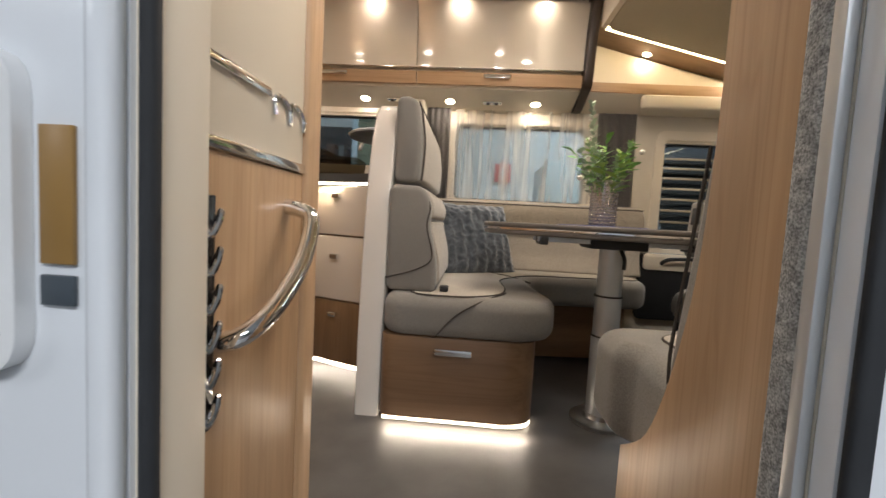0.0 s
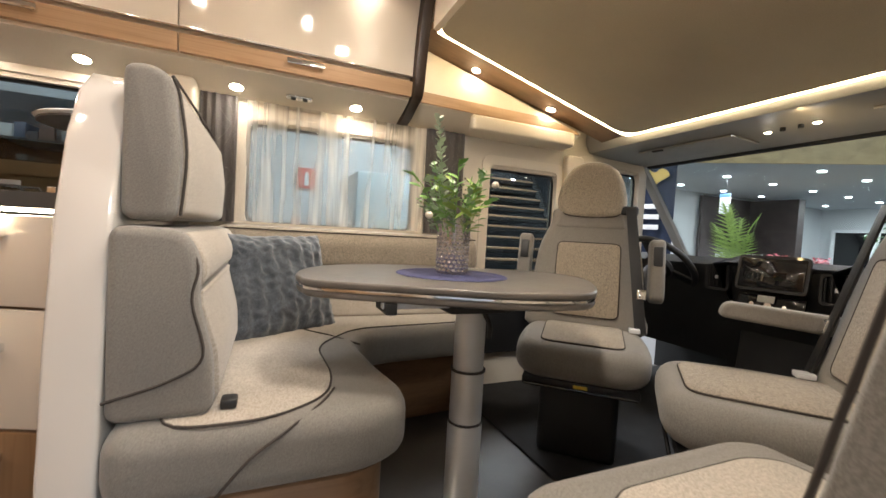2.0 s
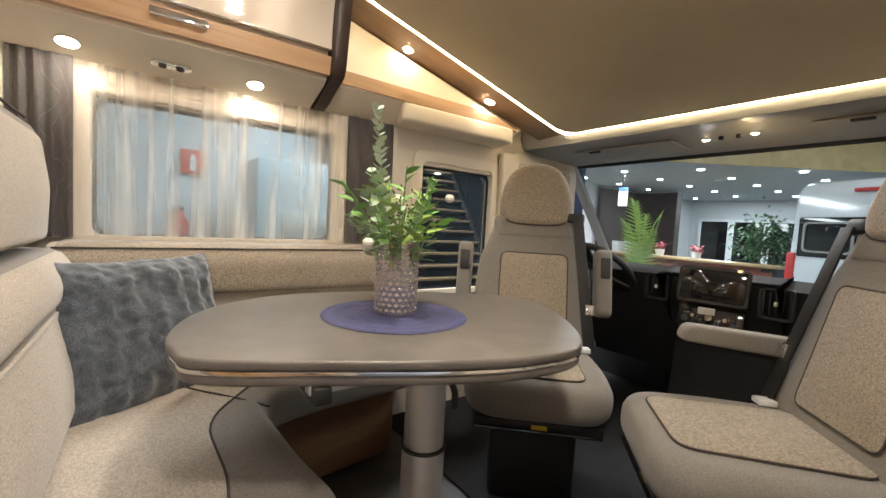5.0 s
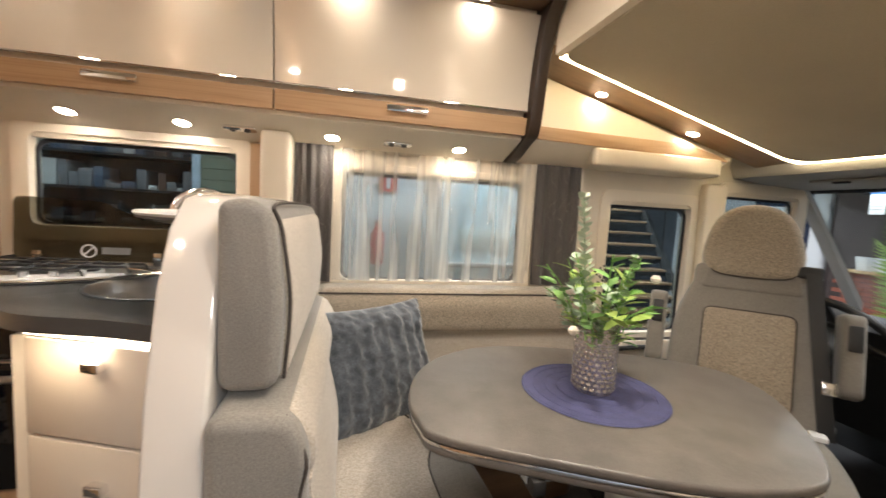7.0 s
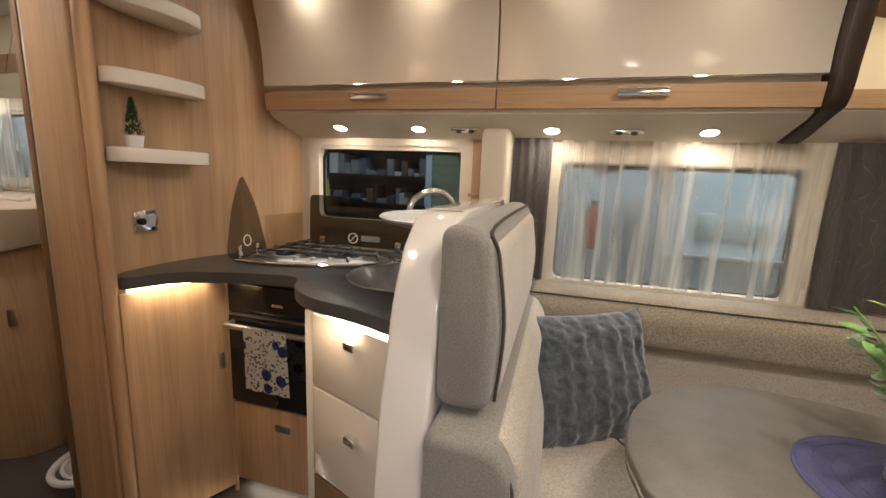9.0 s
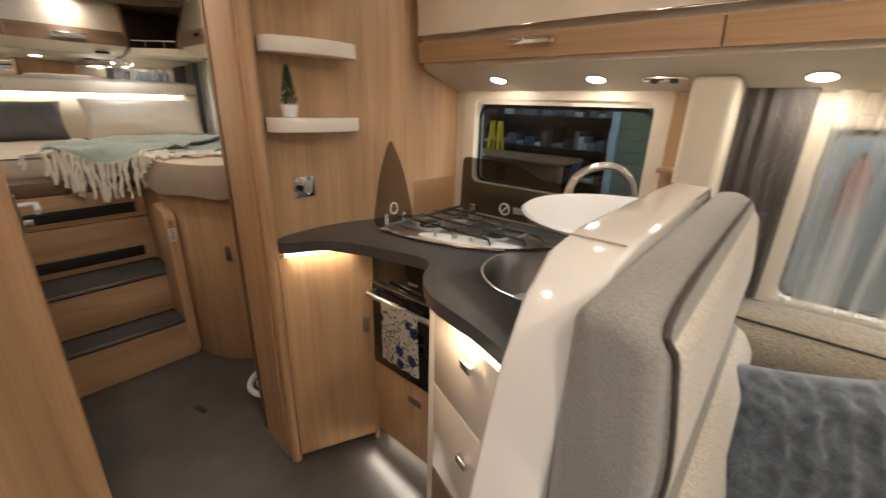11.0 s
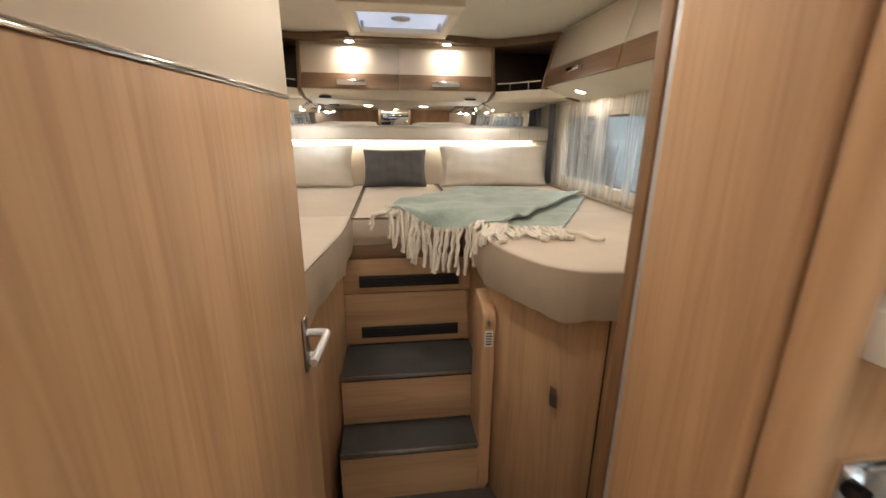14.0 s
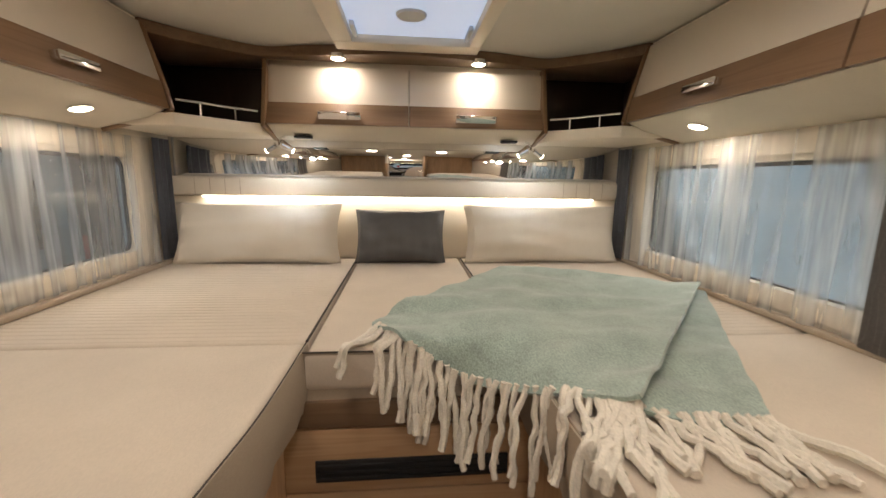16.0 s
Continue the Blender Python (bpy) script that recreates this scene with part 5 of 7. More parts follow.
    put("belt", turned(prism([(k * 0.155, 0.58), (k * 0.20, 0.58), (k * 0.262, 0.02), (k * 0.215, 0.02)], "y", -0.062, -0.055, 0.001), tilt), black, "black seat belt")
    put("belt_guide", turned(box(*sorted((k * 0.13, k * 0.21)), -0.05, 0.07, 0.565, 0.61, 0.012, 3), tilt), black)
    put("belt_tongue", turned(box(*sorted((k * 0.215, k * 0.255)), -0.072, -0.056, 0.17, 0.215, 0.004), tilt), chrome, "metal belt tongue")
    put("tag", box(*sorted((k * 0.19, k * 0.235)), 0.13, 0.18, 0.478, 0.495, 0.003), white, "white paper tag")
    bs = put("pedestal", box(-0.15, 0.15, -0.13, 0.2, 0.0, 0.30, 0.03, 3), black, "black swivel pedestal")
    put("swivel", box(-0.21, 0.21, -0.22, 0.23, 0.302, 0.338, 0.008), black)
    put("sticker", box(-0.02, 0.03, -0.224, -0.2205, 0.308, 0.33, 0.001), mottled("yellow_sticker", (0.7, 0.5, 0.05), 0.5), "small yellow sticker")
    put("slide_bar", rod([(-0.2, -0.235, 0.315), (0.2, -0.235, 0.315)], 0.006, 8), black_gloss)
    return t


cab_seat((1.30, 1.90, 0), -43, "taupe and tweed driver's seat swivelled towards the table")
cab_seat((1.37, 1.26, 0), 222, "taupe and tweed passenger seat swivelled towards the table, armrest down")

# side seat by the door and its wood partition
ss = thing("side_bench", (0.68, 0.8, 0), "upholstered side seat beside the door on wood base", "seat")
pp = [(0.482, 0.0), (0.89, 0.0), (0.885, 0.30), (0.845, 0.325), (0.78, 0.38), (0.72, 0.50), (0.675, 0.66), (0.658, 0.85), (0.655, 1.1), (0.655, 1.945), (0.482, 1.945)]
part("partition", prism(smooth_line(pp[3:9], False, 4) + pp[9:] + pp[:3], "x", 0.418, 0.44, 0.003), wood_z, ss, "light wood partition cut round the seat")
part("base", box(0.441, 1.0, 0.6, 0.88, 0.0, 0.27, 0.003), wood_z, ss)
part("cushion", prism(round_corners([(0.441, 0.62), (1.0, 0.62), (1.0, 1.06), (0.94, 1.10), (0.47, 1.10), (0.41, 1.06), (0.41, 0.93), (0.441, 0.90)], 0.07), "z", 0.285, 0.492, 0.055, 5), taupe, ss)
ci = round_corners([(0.52, 0.66), (0.93, 0.66), (0.93, 0.99), (0.87, 1.02), (0.57, 1.02), (0.52, 0.98)], 0.05)
part("cushion_inset", prism(ci, "z", 0.475, 0.498, 0.005), tweed, ss, "light tweed seat panel")
part("piping", rod([(p[0], p[1], 0.494) for p in ci], 0.003, 5, smooth=False, closed=True), piping, ss)
part("backrest", prism(smooth_line([(0.66, 0.42), (0.775, 0.40), (0.775, 0.52), (0.74, 0.70), (0.71, 0.85), (0.68, 0.925), (0.63, 0.93), (0.59, 0.86), (0.59, 0.6)], True, 4), "x", 0.441, 1.0, 0.02, 4), taupe, ss, "grey-taupe backrest")
part("back_face", prism(smooth_line([(0.735, 0.49), (0.79, 0.49), (0.785, 0.56), (0.75, 0.70), (0.72, 0.85), (0.695, 0.85)], True, 4), "x", 0.51, 0.94, 0.01, 3), tweed, ss)
part("back_piping", rod([(0.445, 0.775, 0.47), (0.442, 0.77, 0.54), (0.442, 0.74, 0.70), (0.442, 0.71, 0.85)], 0.003, 5), piping, ss)

# ---- dashboard ----
da = thing("dashboard", (2.3, 1.5, 0), "black plastic dashboard with screen, vents and controls", "dashboard")
part("top", prism([(2.02, 0.79), (2.1, 0.825), (2.4, 0.80), (2.69, 0.74), (2.69, 0.3), (2.25, 0.3), (2.08, 0.62)], "y", 0.5, 2.58, 0.01, 3), black, da)
part("console", prism([(2.0, 0.81), (2.1, 0.83), (2.15, 0.5), (2.1, 0.1), (2.3, 0.1), (2.3, 0.5), (2.3, 0.8)][::-1], "y", 1.36, 1.78, 0.015, 3), black, da)
scr = part("screen", turned(box(-0.008, 0.008, -0.115, 0.115, -0.065, 0.065, 0.006), pose(1.985, 1.585, 0.775, 0, 10, 6)), black_gloss, da, "black glossy touch screen")
part("screen_bezel", turned(frame_ring(-0.125, 0.125, -0.075, 0.075, 0.012, -0.004, 0.01, 0.02), pose(1.985, 1.585, 0.775, 0, 10, 6) @ pose(0, 0, 0, 0, 0, -90)), black, da)
part("control_panel", turned(box(-0.008, 0.008, -0.12, 0.12, -0.05, 0.05, 0.01), pose(2.0, 1.59, 0.635, 0, 15, 6)), black_gloss, da)
for k in range(7):
    part("control_knob", turned(rod([(-0.008, 0, 0), (-0.022, 0, 0)], 0.013 if k % 3 == 0 else 0.008, 12), pose(2.0, 1.5 + 0.03 * k, 0.62 + 0.018 * (k % 2), 0, 15, 6)), chrome if k % 2 else black, da)
part("display", turned(box(-0.012, -0.007, -0.03, 0.03, -0.014, 0.014, 0.001), pose(1.997, 1.60, 0.665, 0, 15, 6)), mottled("lcd", (0.45, 0.44, 0.38), 0.3), da, "small pale display")
for y in (1.38, 1.82, 2.5, 0.75):
    v = part("vent_frame", turned(frame_ring(-0.055, 0.055, -0.06, 0.06, 0.01, -0.006, 0.01, 0.02), pose(2.015, y, 0.735, 0, 0, -90)), black, da)
    for k in range(5):
        part("vent_slat", turned(box(-0.002, 0.004, -0.043, 0.043, -0.003, 0.003, 0.001), pose(2.014, y, 0.735, 90, 0, 0) @ pose(0, 0, 0, 0, 0, 0) @ Matrix.Translation((0, 0, (k - 2) * 0.02))), black, v)
    part("vent_tab", box(2.003, 2.011, y - 0.006, y + 0.006, 0.728, 0.744, 0.002), white, v)
part("lower_panel", prism([(2.06, 0.62), (2.3, 0.62), (2.3, 0.1), (2.2, 0.1)], "y", 0.5, 1.35, 0.02, 3), black, da)
stw = thing("steering_wheel", (1.93, 2.1, 0.83), "black steering wheel with round hub", "steering wheel")
mw = pose(2.0, 2.12, 0.76, 0, 48, 0)
part("rim", turned(rod([(0.185 * math.cos(a), 0.185 * math.sin(a), 0) for a in [k * math.pi / 12 for k in range(24)]], 0.0165, 10, closed=True), mw), black, stw)
part("hub", turned(lathe([(0.075, -0.02), (0.08, 0.0), (0.06, 0.02), (0.02, 0.025)], (0, 0, 0), 24), mw), black, stw)
part("badge", turned(lathe([(0.022, 0.022), (0.02, 0.028)], (0, 0, 0), 20), mw), chrome, stw)
for a in (0, 120, 240):
    part("spoke", turned(turned(box(0.06, 0.18, -0.022, 0.022, -0.012, 0.004, 0.006), pose(0, 0, 0, 0, 0, a + 60)), mw), black, stw)
part("steering_column", turned(rod([(0, 0, -0.02), (0, 0, -0.25)], 0.05, 14), mw), black, stw)
solid("cab_carpet", box(1.05, 2.69, 0.48, 2.6, 0.0005, 0.012, 0.002), mottled("black_carpet", (0.02, 0.02, 0.022), 0.95, 0.2, 12, 0.3, 300), "black cab carpet", "carpet", kind="structure")
dp = thing("cab_door_panel", (1.45, 2.59, 0.3), "cream cab door lining with dark pull handle", "door")
part("lining", prism(round_corners([(1.1, 0.2), (1.78, 0.2), (1.8, 0.6), (1.1, 0.6)], 0.04), "y", 2.565, 2.603, 0.01, 3), black, dp, "black lower lining")
part("arm_ledge", prism(round_corners([(1.12, 0.5), (1.78, 0.5), (1.79, 0.598), (1.12, 0.598)], 0.03), "y", 2.552, 2.564, 0.004, 2), cream, dp, "pale upper lining")
part("pull", rod([(1.22, 2.552, 0.54), (1.26, 2.522, 0.57), (1.42, 2.522, 0.575), (1.47, 2.552, 0.56)], 0.011, 8), black, dp)
part("pillar_cover", prism(round_corners([(1.72, 0.6), (1.84, 0.6), (1.83, 1.38), (1.7, 1.38)], 0.03), "y", 2.555, 2.6, 0.012, 3), cream, dp)

# ---- bedroom ----
steps = thing("bed_steps", (-2.5, 1.55, 0), "light wood steps with dark carpet treads up to the bed", "steps")
part("riser", box(-2.36, -2.34, 1.26, 1.835, 0.0, 0.205, 0.002), wood_y, steps)
part("tread", box(-2.505, -2.335, 1.26, 1.835, 0.206, 0.226, 0.004), carpet, steps, "dark carpet tread")
part("nosing", box(-2.342, -2.332, 1.262, 1.833, 0.216, 0.2285, 0.001), steel, steps, "thin metal nosing")
part("riser", box(-2.525, -2.506, 1.26, 1.835, 0.227, 0.432, 0.002), wood_y, steps)
part("tread", box(-2.765, -2.50, 1.26, 1.835, 0.433, 0.453, 0.004), carpet, steps, "dark carpet tread")
part("nosing", box(-2.507, -2.497, 1.262, 1.833, 0.443, 0.4555, 0.001), steel, steps)
bf = thing("drawer_chest", (-2.78, 1.55, 0.45), "light wood drawer fronts with black slots below the bed", "drawer")
grn = wood_y
for z0, z1 in ((0.455, 0.705), (0.709, 0.868), (0.872, 0.935)):
    part("front", box(-2.79, -2.768, 1.26, 1.835, z0, z1, 0.003), brown_y if z0 > 0.87 else grn, bf)
for z in (0.515, 0.765):
    s = part("slot", box(-2.7685, -2.762, 1.33, 1.78, z - 0.028, z + 0.028, 0.004), black, bf, "black ventilation slot")
    for k in range(3):
        part("slat", box(-2.7625, -2.757, 1.335, 1.775, z - 0.018 + k * 0.016, z - 0.013 + k * 0.016, 0.001), black, s)
bx = thing("side_box", (-2.5, 1.83, 0), "narrow light wood box beside the steps with rounded top", "box")
pr = round_corners([(-2.33, 0.0), (-2.33, 0.80), (-2.50, 0.84), (-2.50, 0.0)], 0.05)
part("body", prism(pr, "y", 1.795, 1.843, 0.006, 3), wood_z, bx)
part("sticker", box(-2.332, -2.3285, 1.803, 1.833, 0.66, 0.725, 0.0005), white, bx, "white paper label")
for k in range(5):
    part("print", box(-2.3288, -2.3283, 1.807, 1.829, 0.668 + k * 0.011, 0.673 + k * 0.011, 0), black, bx)
part("knob", rod([(-2.33, 1.815, 0.76), (-2.318, 1.815, 0.76)], 0.006, 10), steel, bx)

RB = [(-2.83, 1.80), (-2.46, 1.802), (-2.26, 1.83), (-2.10, 1.90), (-2.03, 1.98), (-2.005, 2.10), (-2.0, 2.26), (-1.99, 2.6)]
rb_line = smooth_line(RB, False, 6)
LB = [(-2.83, 1.305), (-2.56, 1.302), (-2.42, 1.29), (-2.2, 1.262), (-2.02, 1.235), (-1.97, 1.18), (-1.96, 1.0), (-1.96, 0.475)]
lb_line = smooth_line(LB, False, 6)
base_r = thing("bed_cabinet", (-2.4, 2.2, 0), "light wood bed base with curved corner", "bed base", "bed bases")
part("body", prism([(p[0] - 0.035, p[1] + 0.035) for p in rb_line[:-1]] + [(-2.03, 2.603), (-2.865, 2.603)], "z", 0.0, 0.94, 0.002), wood_z, base_r)
part("handle_plate", turned(box(-0.012, 0.012, -0.003, 0.003, -0.035, 0.035, 0.002), pose(-2.075, 1.965, 0.62, 0, 0, 40)), steel, base_r)
part("joint", rod([(-2.037, 2.1, 0.0), (-2.037, 2.1, 0.93)], 0.003, 6), wenge, base_r)
base_l = thing("bed_cabinet", (-2.4, 0.9, 0), "light wood bed base beside the steps", "bed base", "bed bases")
part("body", prism([(p[0] - 0.03, p[1] - 0.045) for p in lb_line[:-1]] + [(-1.99, 0.475), (-2.865, 0.475)], "z", 0.0, 0.94, 0.002), wood_z, base_l)
rear_base = thing("bed_cabinet", (-3.4, 1.5, 0), "wooden base under the rear bed", "bed base", "bed bases")
part("body", box(-3.895, -2.866, 0.475, 2.603, 0.0, 0.94, 0.002), brown_z, rear_base)


def mattress(outline, label, edge):
    """A covered mattress with a hanging skirt and dark piping along its open edge."""
    c = Vector(outline[0])
    t = thing("mattress", (-2.6, c.y, 0.94), label, "mattress", "bed mattresses")
    part("cover", prism(outline, "z", 0.955, 1.055, 0.02, 4), sheet, t)
    bm = bmesh.new()
    rows, n = [], len(edge)
    for i, p in enumerate(edge):
        a, b = Vector(edge[max(i - 1, 0)]), Vector(edge[min(i + 1, n - 1)])
        d = (b - a).normalized()
        nrm = Vector((d.y, -d.x))
        mid = Vector((-2.5, 2.3 if c.y > 1.55 else 0.7)) - Vector(p)
        if nrm.dot(mid) > 0:
            nrm = -nrm
        wv = 0.005 * math.sin(i * 0.9) + 0.004 * math.sin(i * 2.3)
        hem = 0.905 + 0.008 * math.sin(i * 0.5)
        col = []
        for q in range(7):
            f = q / 6
            out = 0.001 + 0.009 * math.sin(math.pi * min(1.0, 0.08 + 0.9 * f)) + wv * f
            col.append(bm.verts.new((*(Vector(p) + nrm * out), 1.052 + (hem - 1.052) * f)))
        rows.append(col)
    for u, v in zip(rows, rows[1:]):
        for q in range(6):
            bm.faces.new((u[q], v[q], v[q + 1], u[q + 1]))
    bmesh.ops.recalc_face_normals(bm, faces=bm.faces)
    bmesh.ops.solidify(bm, geom=bm.faces[:], thickness=0.004)
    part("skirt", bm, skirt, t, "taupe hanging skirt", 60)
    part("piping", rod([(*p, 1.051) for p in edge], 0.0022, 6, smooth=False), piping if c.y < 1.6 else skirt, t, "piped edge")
    return t


mattress(rb_line + [(-2.83, 2.6)], "beige fabric mattress with curved front corner", rb_line)
mattress(lb_line + [(-2.83, 0.475)], "beige fabric mattress beside the steps", lb_line)
mid = mattress([(-2.775, 1.315), (-2.775, 1.795), (-3.86, 1.795), (-3.86, 1.315)], "beige middle mattress between the beds", [(-2.777, 1.31), (-2.776, 1.45), (-2.776, 1.6), (-2.777, 1.80)])
rearl = thing("mattress", (-3.3, 0.9, 0.94), "beige quilted rear mattress half", "mattress", "bed mattresses")
part("cover", box(-3.86, -2.834, 0.475, 1.309, 0.955, 1.053, 0.014, 3), sheet, rearl)
rearr = thing("mattress", (-3.3, 2.2, 0.94), "beige quilted rear mattress half", "mattress", "bed mattresses")
part("cover", box(-3.86, -2.834, 1.801, 2.6, 0.955, 1.053, 0.014, 3), sheet, rearr)
for t, a, b in ((rearl, 0.48, 1.305), (rearr, 1.805, 2.595)):
    part("piping", rod([(-3.84, b if t is rearl else a, 1.052), (-3.3, b if t is rearl else a, 1.0525), (-2.84, b if t is rearl else a, 1.052)], 0.0035, 6), piping, t)
    bm = bmesh.new()
    for k in range(38):
        x = -3.80 + k * 0.0255
        rod([(x, a + 0.02, 1.052), (x + 0.01, b - 0.02, 1.052)], 0.0022, 4, bm=bm)
    part("quilting", bm, sheet, t)

hb = thing("headboard", (-3.87, 1.55, 1.05), "cream padded headboard with ribbed top band", "headboard")
part("panel", box(-3.895, -3.868, 0.49, 2.6, 1.056, 1.345, 0.004), cream, hb)
part("band", box(-3.895, -3.835, 0.49, 2.62 - 0.02, 1.347, 1.43, 0.012, 3), pillow_mat, hb, "padded top band")
for y in [0.6 + 0.065 * k for k in range(4)] + [2.3 + 0.065 * k for k in range(4)]:
    part("stitch", rod([(-3.834, y, 1.352), (-3.834, y, 1.425)], 0.0012, 4), skirt, hb)
solid("headboard_light", box(-3.866, -3.852, 0.62, 2.46, 1.338, 1.3455, 0.001), led_white, "warm white LED strip under the headboard band, lit", "lamp")
mr = thing("rear_mirror", (-3.89, 1.55, 1.43), "long frameless wall mirror above the headboard", "mirror")
part("glass", box(-3.893, -3.885, 0.49, 2.6, 1.432, 1.60, 0.001), mirror, mr)
for y in (0.495, 2.594):
    part("edge", box(-3.893, -3.882, y - 0.003, y + 0.003, 1.432, 1.6, 0.0005), steel, mr)

for w, y, mat, lab, sd in ((0.72, 0.89, pillow_mat, "long cream satin pillow against the headboard", 1), (0.41, 1.515, dark_pillow_mat, "small charcoal satin pillow in the middle", 5), (0.74, 2.175, pillow_mat, "long cream satin pillow against the headboard", 9)):
    p = thing("pillow", (-3.75, y, 1.055), lab, "pillow", "bed pillows")
    h = 0.275 if w > 0.5 else 0.25
    m = Matrix.Translation((-3.765, y, 1.055 + h / 2 - 0.008)) @ pose(0, 0, 0, 0, 0, 90) @ pose(0, 0, 0, 74, 0, 0)
    part("cover", cushion(w, h, 0.13, m, 24, 0.16, 0.004, sd), mat, p)


def rear_cab(y0, y1, hx, parent):
    pf = [(-3.70, 1.735), (-3.715, 1.88), (-3.735, 1.88), (-3.72, 1.735)]
    part("door", prism(pf, "y", y0, y1, 0.002), gloss, parent, "cream door")
    pw = [(-3.645, 1.645), (-3.688, 1.733), (-3.712, 1.733), (-3.67, 1.645)]
    part("rail", prism(pw, "y", y0, y1, 0.002), brown_y, parent, "brown wood rail")
    m = Matrix.Translation((-3.664, hx, 1.688)) @ pose(0, 0, 0, 0, 0, 90) @ pose(0, 0, 0, 24, 0, 0)
    bm = box(-0.085, 0.085, -0.022, -0.014, -0.016, 0.016, 0.003)
    for s in (-1, 1):
        box(s * 0.07 - 0.012, s * 0.07 + 0.012, -0.015, 0.0, -0.013, 0.013, 0.002, bm=bm)
    part("handle", turned(bm, m), chrome, parent, "chrome handle")


rc = thing("rear_cabinet", (-3.8, 1.55, 1.6), "overhead cabinet above the bed head, cream doors and brown rail", "cabinet")
part("body", prism([(-3.668, 1.643), (-3.80, 1.598), (-3.895, 1.602), (-3.895, 1.945), (-3.74, 1.945), (-3.736, 1.885), (-3.72, 1.733)], "y", 0.972, 2.128, 0.001), lining, rc)
rear_cab(0.98, 1.549, 1.27, rc)
rear_cab(1.553, 2.12, 1.83, rc)
for y in (0.972, 2.128):
    part("side", prism([(-3.636, 1.632), (-3.80, 1.59), (-3.895, 1.59), (-3.895, 1.9), (-3.70, 1.9)], "y", y - 0.008, y + 0.008, 0.001), brown_z, rc)
for y in (1.1, 2.0):
    v = part("vent", box(-3.775, -3.735, y - 0.035, y + 0.035, 1.598, 1.608, 0.003), black, rc)
val = smooth_line([(-3.45, 0.655), (-3.56, 0.76), (-3.64, 0.86), (-3.70, 0.98), (-3.65, 1.2), (-3.60, 1.55), (-3.65, 1.9), (-3.70, 2.12), (-3.64, 2.24), (-3.56, 2.34), (-3.45, 2.445)], False, 6)
solid("rear_soffit", prism([(p[0], p[1]) for p in val] + [(-3.45, 2.6), (-3.895, 2.6), (-3.895, 0.5), (-3.45, 0.5)], "z", 1.908, 1.948, 0.003), brown_y, "brown wood curved soffit above the rear cabinets", "soffit", kind="structure")
for p in REAR_SPOTS:
    downlight(p, None, 0.03)
for s in (-1, 1):
    yc = 1.55 + s * 0.70
    cs2 = thing("corner_shelf", (-3.8, yc, 1.62), "open corner shelf with dark back and side panels and chrome rail", "shelf", "corner shelves")
    ya, yb = sorted((1.55 + s * 0.59, 1.55 + s * 0.83))
    ye = 1.55 + s * 1.05
    yo, yi = sorted((1.55 + s * 0.587, ye))
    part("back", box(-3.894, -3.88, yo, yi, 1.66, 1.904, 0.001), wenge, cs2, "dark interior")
    # dark panel added over the lighter lining
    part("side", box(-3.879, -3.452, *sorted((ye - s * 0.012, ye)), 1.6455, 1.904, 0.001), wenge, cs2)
    fl_ = [(-3.66, 1.55 + s * 0.59), (-3.60, 1.55 + s * 0.66), (-3.50, 1.55 + s * 0.74), (-3.43, 1.55 + s * 0.80), (-3.43, ye), (-3.879, ye), (-3.879, 1.55 + s * 0.59)]
    part("board", prism(fl_, "z", 1.60, 1.645, 0.006, 3), cream, cs2, "cream curved board")
    rp = [(-3.655, 1.55 + s * 0.60, 1.69), (-3.60, 1.55 + s * 0.665, 1.69), (-3.50, 1.55 + s * 0.745, 1.69), (-3.445, 1.55 + s * 0.80, 1.69)]
    part("rail", rod(rp, 0.0045, 8), chrome, cs2, "chrome rail")
    for q in (rp[1], rp[2]):
        part("rail_post", rod([(q[0], q[1], 1.645), q], 0.004, 8), chrome, cs2)
    rl = thing("reading_light", (-3.70, 1.55 + s * 0.53, 1.59), "small twin chrome reading light under the cabinet, lit", "lamp", "reading lights")
    yl = 1.55 + s * 0.53
    part("stem", rod([(-3.76, yl, 1.605), (-3.70, yl, 1.59), (-3.67, yl, 1.56)], 0.005, 8), chrome, rl)
    for k in (-1, 1):
        part("head", rod([(-3.67, yl + k * 0.012, 1.562), (-3.685, yl + k * 0.05, 1.54)], 0.011, 10), chrome, rl)
        part("lens", rod([(-3.6855, yl + k * 0.051, 1.5395), (-3.687, yl + k * 0.054, 1.538)], 0.0095, 10), bulb, rl)

